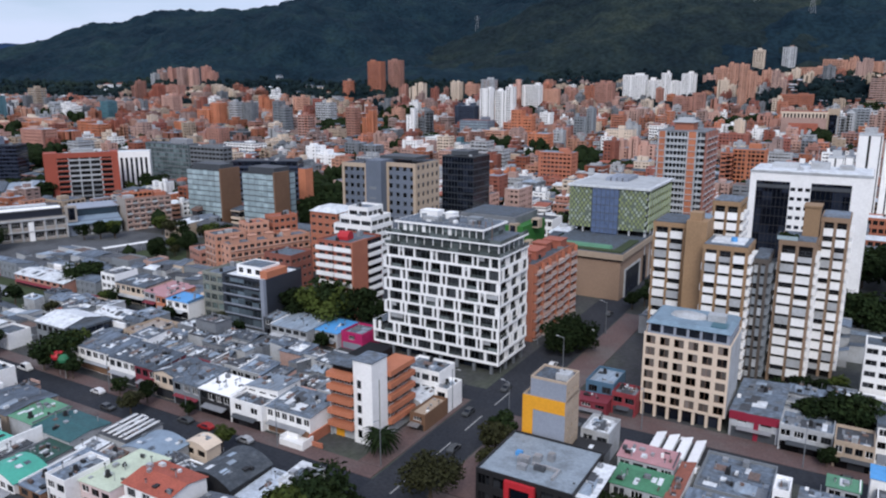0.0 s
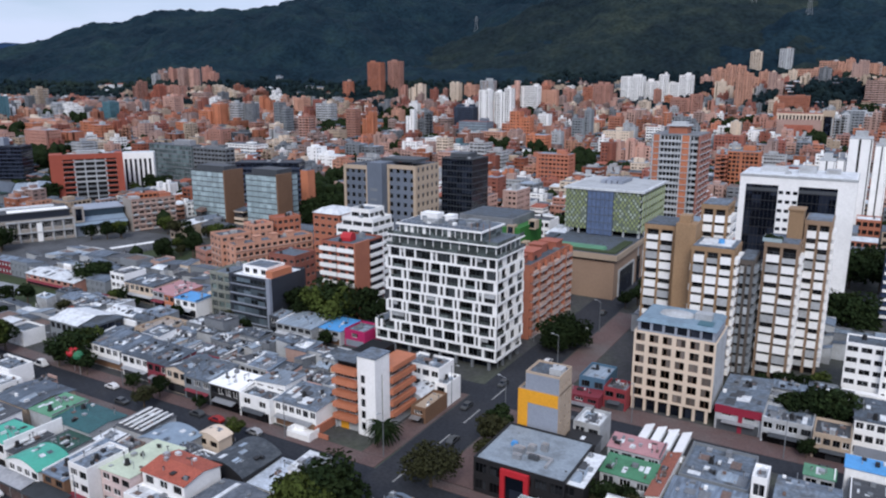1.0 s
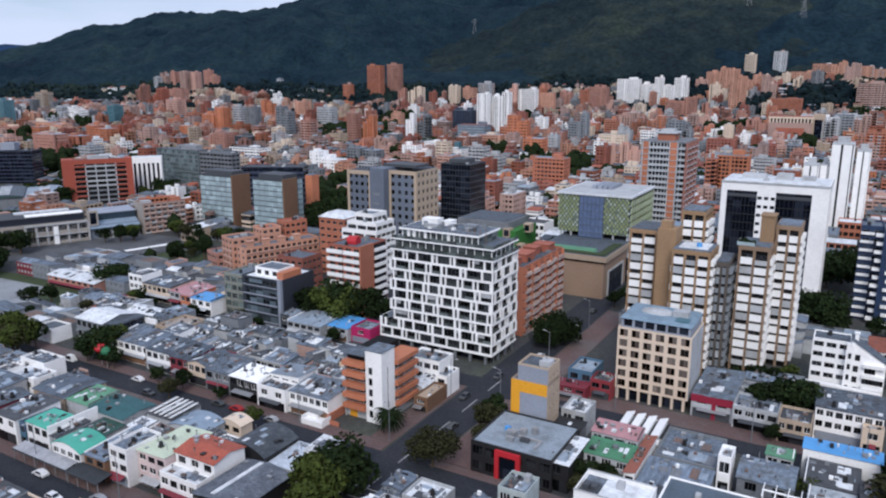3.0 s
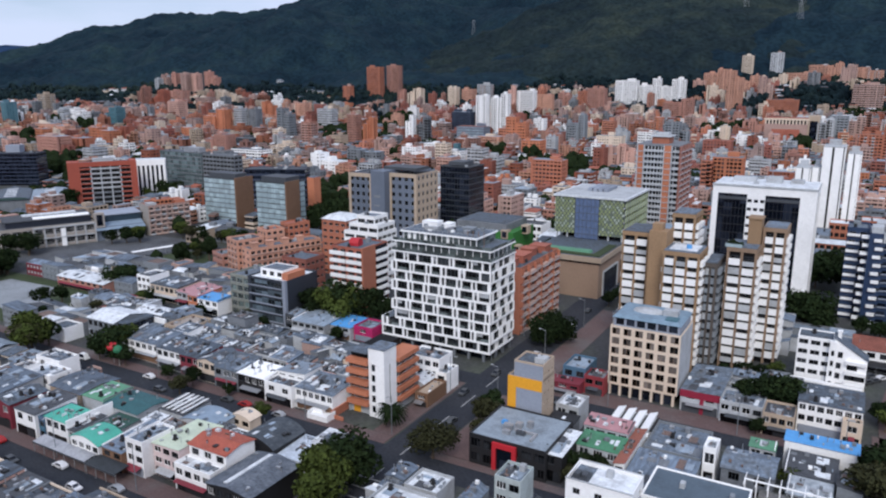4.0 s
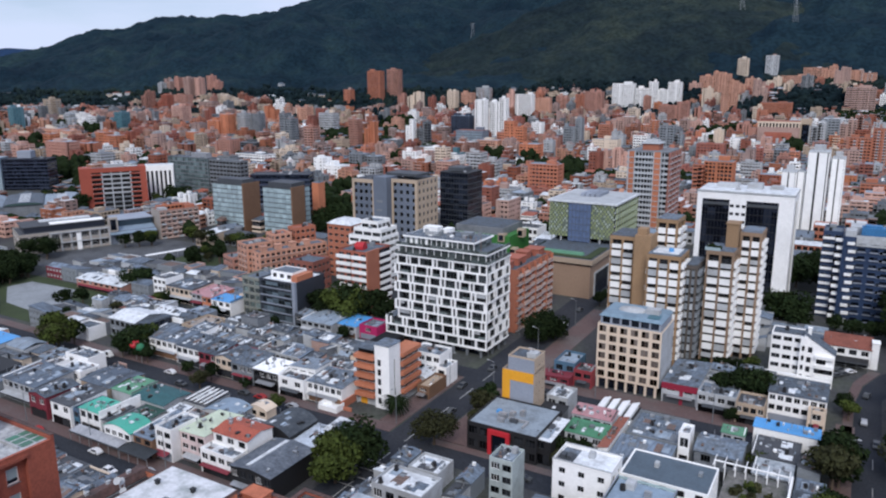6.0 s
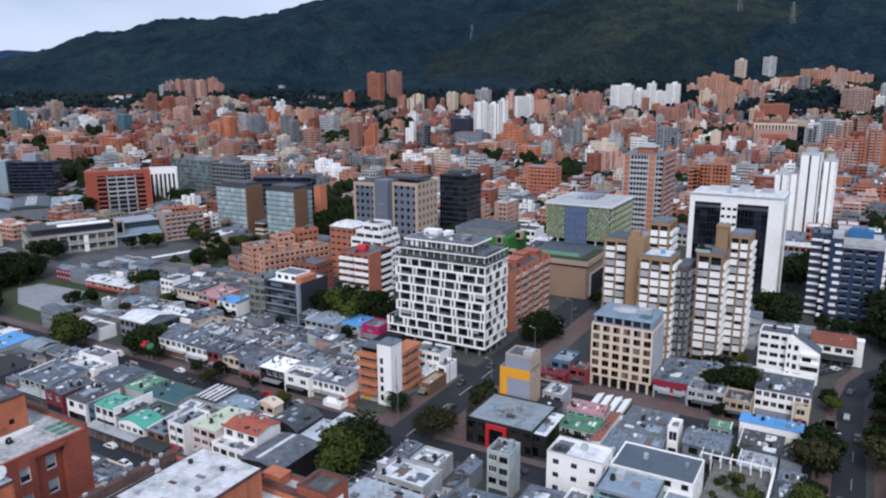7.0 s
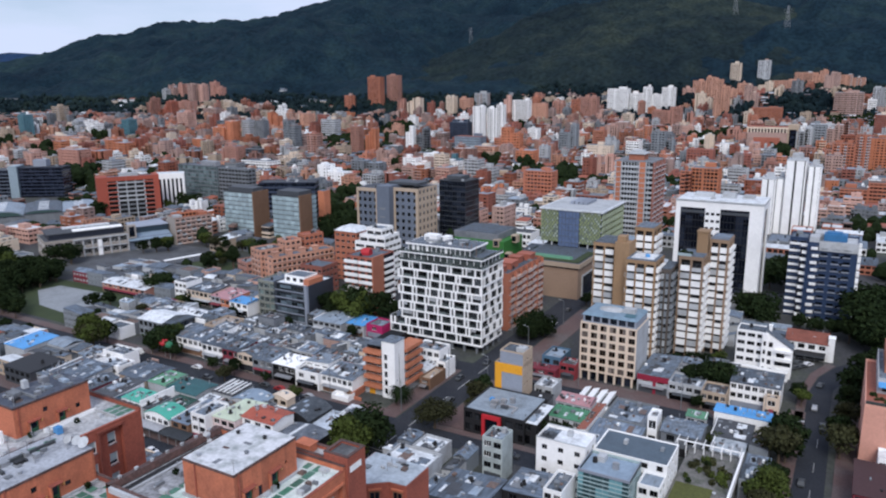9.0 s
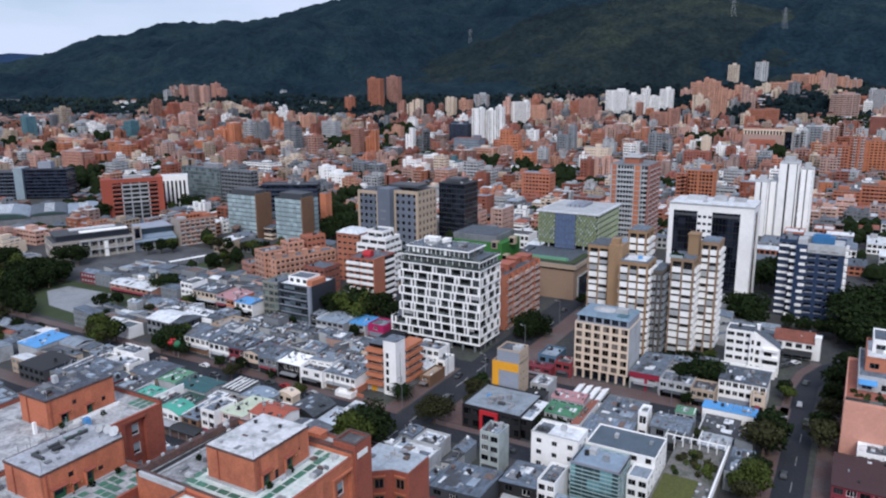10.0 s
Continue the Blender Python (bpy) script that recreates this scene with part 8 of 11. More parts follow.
def brick_complex():
    t = Building("apartment_complex", "orange brick apartment complex with roof terraces and penthouses", "apartment building", -45, -8)
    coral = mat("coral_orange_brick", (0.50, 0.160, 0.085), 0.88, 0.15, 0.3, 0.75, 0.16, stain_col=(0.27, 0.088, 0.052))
    deep = mat("weathered_red_brick", (0.32, 0.088, 0.056), 0.88, 0.16, 0.3, 0.75, 0.2, stain_col=(0.19, 0.055, 0.042))
    brown = mat("sooty_brown_coping", (0.105, 0.058, 0.052), 0.9, 0.3, 0.4, 0.9, 0.4, stain_col=(0.045, 0.036, 0.036))
    stone = mat("pale_terrace_floor", (0.40, 0.415, 0.43), 0.85, 0.25, 0.5, 0.9, 0.35, stain_col=(0.15, 0.155, 0.17))
    bright = mat("white_roof_coating", (0.62, 0.63, 0.66), 0.7, 0.14, 0.5, 0.95, 0.42, stain_col=(0.27, 0.30, 0.30))
    mint = mat("mint_terrace_coating", (0.60, 0.65, 0.64), 0.8, 0.14, 0.5, 0.9, 0.30, stain_col=(0.33, 0.45, 0.40))
    sooty = mat("sooty_terrace_floor", (0.31, 0.32, 0.34), 0.85, 0.3, 0.5, 0.95, 0.45, stain_col=(0.09, 0.09, 0.10))
    cope = mat("green_terrace_tiles", (0.045, 0.155, 0.105), 0.6, 0.22, 0.4, 0.7, 0.5, stain_col=(0.09, 0.15, 0.12), tone=0.3)
    paint = mat("green_door_paint", (0.02, 0.11, 0.05), 0.6, 0.15, 0.4, 0.3, 0.5)
    steel = mat("grey_roof_coating", (0.36, 0.38, 0.42), 0.8, 0.2, 0.5, 0.85, 0.4, stain_col=(0.20, 0.21, 0.23))
    navy = mat("navy_bitumen_roof", (0.050, 0.060, 0.085), 0.75, 0.3, 0.6, 0.85, 0.4, stain_col=(0.12, 0.13, 0.15))
    haze = mat("pale_blue_coating", (0.36, 0.41, 0.46), 0.75, 0.14, 0.6, 0.8, 0.4, stain_col=(0.22, 0.25, 0.28))
    lamp = mat("amber_lamp_glass", (0.75, 0.38, 0.12), 0.4, 0.1, 0.4, 0.1, 0.3)
    rnd = random.Random(8)

    def panels(name, solid, mt):
        """Each box of a wall as a panel of its own."""
        for k in range(0, len(solid.v), 8):
            x, y, z = zip(*solid.v[k:k + 8])
            t.part(name, Solid().box(min(x), max(x), min(y), max(y), min(z), max(z)), mt)

    def curtained(x, y0, y1, z0, z1, drop, frame_mat=WHITE):
        """A window with a pale curtain drawn part of the way down."""
        y0, y1 = y0 + 0.01, y1 - 0.01
        w = t.part("window", Solid().box(x - 0.26, x - 0.14, y0, y0 + 0.09, z0, z1).box(x - 0.26, x - 0.14, y1 - 0.09, y1, z0, z1).box(x - 0.26, x - 0.14, y0 + 0.09, y1 - 0.09, z0, z0 + 0.09).box(x - 0.26, x - 0.14, y0 + 0.09, y1 - 0.09, z1 - 0.09, z1), frame_mat)
        t.part("pane", Solid().box(x - 0.24, x - 0.21, y0 + 0.09, y1 - 0.09, z0 + 0.09, z1 - 0.09), GLASSN, "", w)
        m = z1 - 0.09 - (z1 - z0 - 0.18) * drop
        t.part("curtain", Solid().box(x - 0.205, x - 0.18, y0 + 0.1, y1 - 0.1, m, z1 - 0.1), GLASSB, "pale drawn curtain", w)
        t.part("sill", Solid().box(x + 0.004, x + 0.12, y0 - 0.1, y1 + 0.1, z0 - 0.1, z0), CONC, "", w)

    def mass(b, h, holes, recess, wall, floor, low="E", rim=0.75):
        """Brick block with windows and a recessed bay on its east face, and a roof terrace."""
        x0, x1, y0, y1 = b
        w = Solid()
        cut = list(holes) + ([(recess[0], recess[1], 0.0, recess[2])] if recess else [])
        leaf(w, x1, y0, y1, 0, h, cut)
        w.box(x0, x1 - 0.36, y0, y0 + 0.35, 0, h).box(x0, x1 - 0.36, y1 - 0.35, y1, 0, h).box(x0, x0 + 0.35, y0 + 0.35, y1 - 0.35, 0, h)
        panels("wall", w, wall)
        if recess:
            q = leaf(Solid(), x1 - 0.7, recess[0] - 0.3, recess[1] + 0.3, 0, recess[2] + 0.3, recess[3], 0.35)
            q.box(x1 - 0.7, x1 - 0.36, recess[0] - 0.3, recess[0], 0, recess[2]).box(x1 - 0.7, x1 - 0.36, recess[1], recess[1] + 0.3, 0, recess[2])
            panels("recessed_bay", q, wall)
            for k in recess[3]:
                curtained(x1 - 0.7, *k, rnd.uniform(0.5, 1.0))
            t.part("brick_surround", Solid().box(x1 + 0.004, x1 + 0.16, recess[0] - 0.45, recess[0] - 0.01, 0, recess[2] + 0.4).box(x1 + 0.004, x1 + 0.16, recess[0] - 0.01, recess[1] + 0.2, recess[2] + 0.01, recess[2] + 0.4), wall)
        for k in holes:
            curtained(x1, *k, rnd.uniform(0.45, 1.0))
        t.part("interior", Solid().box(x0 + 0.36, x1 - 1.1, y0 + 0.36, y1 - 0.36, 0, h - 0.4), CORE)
        t.part("roof_terrace", Solid().box(x0 + 0.36, x1 - 0.36, y0 + 0.36, y1 - 0.36, h - 0.3, h - 0.05), floor)
        for s, q in (("S", (x0, x1, y0, y0 + 0.4)), ("N", (x0, x1, y1 - 0.4, y1)), ("W", (x0, x0 + 0.4, y0 + 0.4, y1 - 0.4)), ("E", (x1 - 0.4, x1, y0 + 0.4, y1 - 0.4))):
            z = h + (0.12 if s in low else rim)
            t.part("parapet", Solid().box(*q, h, z - 0.08), wall)
            t.part("coping", Solid().box(q[0] - 0.04, q[1] + 0.04, q[2] - (0.04 if s in "SN" else -0.04), q[3] + (0.04 if s in "SN" else -0.04), z - 0.078, z), deep if s in low else brown)

    def penthouse(b, z, h, roof, doors):
        x0, x1, y0, y1 = b
        w = Solid().box(x0, x1, y0, y0 + 0.3, z, z + h).box(x0, x0 + 0.3, y0 + 0.3, y1, z, z + h).box(x0 + 0.3, x1, y1 - 0.3, y1, z, z + h)
        leaf(w, x1, y0 + 0.3, y1 - 0.3, z, z + h, [(y0 + a, y0 + a + c, z + lo, z + hi) for a, c, lo, hi in doors], 0.3)
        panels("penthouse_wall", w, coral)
        for a, c, lo, hi in doors:
            ya, yb = y0 + a + 0.01, y0 + a + c - 0.01
            if lo == 0:
                d = t.part("terrace_door", Solid().box(x1 - 0.24, x1 - 0.16, ya, yb, z + 0.02, z + hi), paint, "green painted door")
                t.part("door_glass", Solid().box(x1 - 0.155, x1 - 0.14, ya + c * 0.2, yb - c * 0.2, z + 0.9, z + hi - 0.25), GLASSN, "", d)
                t.part("door_canopy", Solid().prism([(x1 + 0.004, ya - 0.3, z + hi + 0.1), (x1 + 0.55, ya - 0.3, z + hi + 0.02), (x1 + 0.55, yb + 0.3, z + hi + 0.02), (x1 + 0.004, yb + 0.3, z + hi + 0.1)], [(x1 + 0.004, ya - 0.3, z + hi + 0.3), (x1 + 0.55, ya - 0.3, z + hi + 0.14), (x1 + 0.55, yb + 0.3, z + hi + 0.14), (x1 + 0.004, yb + 0.3, z + hi + 0.3)]), deep)
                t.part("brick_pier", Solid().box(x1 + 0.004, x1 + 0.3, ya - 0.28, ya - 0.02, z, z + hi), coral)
                t.part("wall_lamp", Solid().box(x1 + 0.004, x1 + 0.2, yb + 0.4, yb + 0.62, z + hi - 0.5, z + hi - 0.1), lamp, "amber wall lamp")
            else:
                t.part("window_pane", Solid().box(x1 - 0.22, x1 - 0.14, ya, yb, z + lo, z + hi), GLASSN)
        t.part("penthouse_floor", Solid().box(x0 + 0.3, x1 - 0.3, y0 + 0.3, y1 - 0.3, z, z + 0.1), CORE)
        t.part("penthouse_roof", Solid().box(x0 + 0.02, x1 - 0.02, y0 + 0.02, y1 - 0.02, z + h, z + h + 0.16), roof)
        t.part("drip_edge", Solid().box(x0 - 0.1, x1 + 0.1, y0 - 0.1, y0, z + h - 0.12, z + h + 0.2).box(x1, x1 + 0.1, y0, y1 + 0.1, z + h - 0.12, z + h + 0.2).box(x0 - 0.1, x0, y0, y1 + 0.1, z + h - 0.12, z + h + 0.2), brown)
        t.part("downpipe", Solid().tube((x0 + 2.2, y0 - 0.12, z), (x0 + 2.2, y0 - 0.12, z + h), 0.09, None, 6), deep)
        t.part("downpipe", Solid().tube((x1 + 0.1, y0 + 0.7, z), (x1 + 0.1, y0 + 0.7, z + h), 0.09, None, 6), deep)
        t.part("skirting", Solid().box(x0 - 0.3, x1 + 0.3, y0 - 0.3, y0 - 0.005, z - 0.04, z + 0.32).box(x1 + 0.005, x1 + 0.3, y0 - 0.005, y1, z - 0.04, z + 0.32), OFFWHITE)
        # stains, vents and leads on the roof
        for k in range(7):
            u, v = rnd.uniform(x0 + 0.6, x1 - 1.6), rnd.uniform(y0 + 0.6, y1 - 1.4)
            if rnd.random() < 0.5:
                t.part("roof_vent", Solid().box(u, u + 0.35, v, v + 0.35, z + h + 0.16, z + h + 0.5).box(u - 0.06, u + 0.41, v - 0.06, v + 0.41, z + h + 0.5, z + h + 0.58), rnd.choice((METAL, BLACK, CONC)))
            else:
                t.part("bitumen_patch", Solid().box(u, u + rnd.uniform(0.5, 1.8), v, v + rnd.uniform(0.4, 1.3), z + h + 0.16, z + h + 0.175), rnd.choice((CONC, cope, brown, CONC)), "dark patch of roof felt")
        t.part("aerial", Solid().tube((x1 - 0.5, y0 + 0.6, z + h), (x1 - 0.5, y0 + 0.6, z + h + 1.9), 0.04, None, 5).tube((x1 - 1.0, y0 + 0.6, z + h + 1.7), (x1, y0 + 0.6, z + h + 1.7), 0.03, None, 4).tube((x1 - 0.9, y0 + 0.6, z + h + 1.4), (x1 - 0.1, y0 + 0.6, z + h + 1.4), 0.03, None, 4), METAL)

    def bay(y, tops, w=1.5, hh=2.1):
        return [(y, y + w, z - hh, z) for z in tops]

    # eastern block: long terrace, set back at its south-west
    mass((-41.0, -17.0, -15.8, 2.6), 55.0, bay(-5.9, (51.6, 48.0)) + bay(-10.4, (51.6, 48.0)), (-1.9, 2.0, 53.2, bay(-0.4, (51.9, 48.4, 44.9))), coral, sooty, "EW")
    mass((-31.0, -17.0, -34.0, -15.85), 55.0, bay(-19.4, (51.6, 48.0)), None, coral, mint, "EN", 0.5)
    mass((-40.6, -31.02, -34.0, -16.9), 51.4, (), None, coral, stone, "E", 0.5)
    t.part("terrace_wall", Solid().box(-39.8, -30.98, -16.3, -15.9, 55.02, 55.75), OFFWHITE, "low whitewashed terrace wall")
    t.part("terrace_coating", Solid().box(-32.6, -17.45, -15.4, 2.15, 54.952, 54.985), mint, "pale mint terrace coating")
    # broad weathered parapet on the side street
    t.part("parapet", Solid().prism([(-41.0, -15.8, 55.12), (-39.6, -15.8, 55.12), (-39.2, 2.6, 55.12), (-41.0, 2.6, 55.12)], [(-40.9, -15.8, 55.75), (-39.9, -15.8, 55.95), (-39.5, 2.6, 55.95), (-40.9, 2.6, 55.75)]), brown, "sooty sloping brick parapet")
    t.part("gutter", Solid().box(-39.15, -37.9, -15.3, 2.1, 54.96, 55.02), BLACK, "black gutter strip")
    t.part("terrace_wall", Solid().box(-37.85, -37.5, -15.3, 2.1, 54.96, 55.25), OFFWHITE)
    for k in range(7):
        t.part("parapet_lamp", Solid().box(-40.4, -40.15, -14.4 + k * 2.5, -14.0 + k * 2.5, 55.8, 56.15).box(-40.45, -40.1, -14.45 + k * 2.5, -13.95 + k * 2.5, 56.15, 56.2), OFFWHITE, "white box lamp")
    # western block
    mass((-86.0, -62.2, -30.0, 5.8), 52.0, bay(-4.3, (50.3, 46.4, 42.5)) + bay(-9.5, (50.3, 46.4)), (-2.1, 2.1, 51.1, bay(-0.3, (50.2, 46.6, 43.0))), deep, stone, "E")
    t.part("terrace_wall", Solid().box(-68.9, -68.6, -7.0, 2.0, 51.96, 52.5), WHITE, "low white terrace kerb")
    t.part("terrace_wall", Solid().box(-68.55, -63.5, 1.75, 2.0, 51.96, 52.4), OFFWHITE)
    # middle block, nearer
    mass((-61.8, -41.4, -40.0, -11.8), 52.4, (), None, deep, stone, "E")
    # stair tower with its roof light, and a brick hut beside it
    mass((-20.6, -16.6, 2.65, 6.6), 56.4, (), None, deep, sooty, "", 0.5)
    t.part("wall_panel", Solid().box(-16.59, -16.54, 3.1, 5.6, 54.5, 55.4), WHITE, "white painted panel")
    t.part("skylight", Solid().box(-20.1, -17.1, 3.1, 6.1, 56.36, 56.6), mat("grimy_skylight", (0.06, 0.06, 0.062), 0.5, 0.25, 0.5, 0.8, 0.6, stain_col=(0.17, 0.18, 0.18)), "grimy glazed roof light")
    mass((-27.0, -20.7, 2.65, 5.4), 55.5, (), None, deep, stone, "", 0.5)
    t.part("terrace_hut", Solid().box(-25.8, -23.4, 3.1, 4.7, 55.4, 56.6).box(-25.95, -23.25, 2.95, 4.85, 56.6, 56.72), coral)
    # faceted wing behind, with a pale roof
    plan = [(-26.0, 17.5), (-22.4, 20.4), (-19.2, 20.7), (-19.2, 27.5), (-30.0, 27.5), (-30.0, 18.9)]
    t.part("wing_wall", Solid().prism([(*p, 0) for p in plan], [(*p, 42.5) for p in plan]), deep)
    small = [(-24.6 + (x + 24.6) * 0.97, 23 + (y - 23) * 0.97) for x, y in plan]
    t.part("wing_roof", Solid().prism([(*p, 42.501) for p in small], [(*p, 42.6) for p in small]), haze, "pale blue-grey roof coating")
    for (xa, ya), (xb, yb) in zip(plan, plan[1:3]):
        ln, ang = math.hypot(xb - xa, yb - ya), math.degrees(math.atan2(yb - ya, xb - xa))
        for z in (39.2, 35.9, 32.6):
            w = part("window", Solid().box(-0.85, -0.72, -0.12, -0.004, 0, 1.9).box(0.72, 0.85, -0.12, -0.004, 0, 1.9).box(-0.72, 0.72, -0.12, -0.004, 1.78, 1.9).box(-0.72, 0.72, -0.12, -0.004, 0, 0.12).box(-0.05, 0.05, -0.1, -0.004, 0.12, 1.78), BROWN, t.ob, "brown framed window", ((xa + xb) / 2 + 45, (ya + yb) / 2 + 8, z), ang)
            part("pane", Solid().box(-0.72, -0.05, -0.05, -0.004, 0.12, 1.78).box(0.05, 0.72, -0.05, -0.004, 0.12, 1.78), GLASSN, w)
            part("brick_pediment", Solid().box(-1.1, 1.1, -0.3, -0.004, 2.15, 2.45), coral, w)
    penthouse((-31.0, -22.3, -11.8, -0.8), 55.0, 4.9, bright, ((1.4, 1.5, 0, 2.2), (3.9, 0.7, 0.2, 1.6), (6.0, 1.5, 0, 2.4), (8.8, 0.4, 2.2, 2.7)))
    penthouse((-56.5, -48.0, -25.2, -12.4), 52.4, 4.7, steel, ((1.4, 2.0, 0, 2.0), (3.9, 0.8, 2.6, 3.4), (4.3, 0.8, 0, 1.6), (6.4, 1.2, 0, 2.4), (8.4, 0.8, 1.4, 2.1)))
    penthouse((-77.0, -69.6, -10.8, 1.8), 52.0, 5.2, navy, ((2.2, 1.5, 0, 2.2), (4.6, 0.8, 2.9, 3.7), (6.9, 1.3, 0, 2.0), (10.0, 0.8, 1.4, 2.2)))
    # green tiles let into the terraces
    t.pieces("tile_strip", 1.0, 1.9, 0.05, cope, [(-21.0, -14.6 + k * 2.15, 54.99) for k in range(7)])
    t.pieces("tile_strip", 1.7, 0.9, 0.05, cope, [(-33.4 + k * 2.0, -13.9, 54.99) for k in range(6)] + [(-33.4, -15.2, 54.99)])
    t.pieces("tile_strip", 0.9, 1.4, 0.05, cope, [(-33.4, -12.6 + k * 1.7, 54.99) for k in range(3)] + [(-20.9, 0.4, 54.99), (-22.6, 0.4, 54.99)])
    t.pieces("tile_strip", 1.15, 1.15, 0.05, cope, [(-47.2 + i * 1.4, -25.6 + k * 1.55, 52.36) for i in range(4) for k in range(9) if (i + k) % 4])
    t.pieces("tile_strip", 1.1, 1.5, 0.05, cope, [(-67.6 + i * 1.5, 2.5 + k * 1.7, 51.96) for i in range(3) for k in range(2)] + [(-66.4, -9.5 - k * 2.0, 51.96) for k in range(4)])
    # planters, cool boxes, air units and a tank
    for x, y, z, w, d, h, mt in ((-22.0, -7.6, 54.99, 0.5, 0.9, 0.5, OFFWHITE), (-22.0, -6.2, 54.99, 0.5, 0.6, 0.8, METAL), (-19.9, 0.6, 54.99, 1.3, 0.8, 0.45, OFFWHITE), (-21.9, -1.2, 54.99, 0.8, 0.9, 0.3, RUST), (-34.2, -13.2, 54.96, 1.1, 0.7, 0.5, OFFWHITE), (-31.9, -11.2, 54.96, 0.8, 0.6, 0.9, WHITE),
                                 (-66.9, -6.6, 51.96, 1.0, 1.0, 1.2, BLUER), (-66.5, 0.4, 51.96, 1.0, 0.8, 0.5, OFFWHITE), (-71.2, -12.6, 51.96, 0.5, 0.5, 2.0, WHITE), (-53, -13.4, 57.26, 1.0, 0.8, 0.8, METAL), (-58.0, -13.6, 52.36, 1.4, 1.0, 1.1, METAL), (-59.4, -15.6, 52.36, 0.9, 0.9, 0.8, CONC), (-60.0, -18.5, 52.36, 1.3, 0.9, 1.2, OFFWHITE),
                                 (-75.5, -8.4, 57.36, 2.2, 1.3, 0.5, CONC), (-73.2, -4.6, 57.36, 1.4, 1.8, 0.35, ROOFL), (-75.9, -2.8, 57.36, 1.2, 1.2, 0.9, METAL), (-72.0, -9.4, 57.36, 0.9, 0.9, 0.7, BLACK), (-73.4, -0.9, 57.36, 1.8, 0.9, 0.4, ROOFL), (-76.0, -5.6, 57.36, 0.9, 0.8, 1.3, OFFWHITE)):
        t.part("terrace_unit", Solid().box(x, x + w, y, y + d, z, z + h).box(x + 0.08, x + w - 0.08, y + 0.08, y + d - 0.08, z + h, z + h + 0.07), mt)
    t.part("roof_beam", Solid().box(-76.6, -70.0, -6.9, -6.6, 57.36, 57.75), CONC)
    for x, y, z, r in ((-50.2, -13.0, 57.3, 0.7), (-51.5, -13.4, 57.3, 0.6), (-48.9, -12.9, 57.3, 0.8), (-36.6, -3.4, 55.0, 0.4), (-36.2, -2.6, 55.9, 0.4), (-36.9, -2.2, 56.6, 0.4), (-36.4, -3.0, 57.2, 0.4)):
        q = Solid().tube((x, y, z), (x, y, z + 0.7), 0.06, None, 6)
        q.tube((x, y, z + 0.7), (x + 0.1, y - 0.35, z + 1.0), 0.12, r, 12)
        t.part("dish_aerial", q, OFFWHITE, "white satellite dish")
    t.part("roof_duct", Solid().box(-54.2, -53.8, -22.6, -14.0, 57.26, 57.7).box(-53.8, -51.6, -22.6, -22.2, 57.26, 57.7), mat("dark_duct_metal", (0.05, 0.055, 0.06), 0.6, 0.2, 0.4), "dark sheet metal duct")
    for k in range(5):
        x, y = -56.0 + (k % 3) * 0.9, -21.5 + k * 1.9
        t.part("aerial", Solid().tube((x, y, 57.26), (x, y, 59.4 + 0.6 * (k % 2)), 0.04, None, 5).tube((x - 0.5, y, 59.1), (x + 0.5, y, 59.1), 0.03, None, 4).tube((x - 0.4, y, 58.8), (x + 0.4, y, 58.8), 0.03, None, 4), METAL)
    for b, z in (((-37, -33.8, -14, 1), 54.99), ((-19.6, -17.8, -30, 1), 54.99), ((-61, -57.2, -38, -13), 52.35), ((-47.5, -42, -38, -27), 52.35), ((-69, -63, -28, -10), 51.95), ((-84, -78, -28, 4), 51.95), ((-29, -21, 21.5, 27), 42.6), ((-56, -49, -24, -13), 57.26), ((-76.5, -70, -10, 1), 57.36)):
        litter(rnd, (b[0] - t.c[0], b[1] - t.c[0], b[2] - t.c[1], b[3] - t.c[1]), z, 10, t.ob, (METAL, OFFWHITE, BLACK, RUST, CONC))
    for x, y, z in ((-22.0, -5.2, 55.4), (-21.8, -9.6, 55.4), (-36.0, -9.0, 55.4), (-47.4, -18.4, 52.8), (-47.4, -14.2, 52.8), (-67.2, -2.4, 52.4), (-69.0, -9.0, 52.4)):
        t.part("plant_pot", bush(rnd, 0.5), LEAF).matrix_basis = pose(x - t.c[0], y - t.c[1], z)


brick_complex()


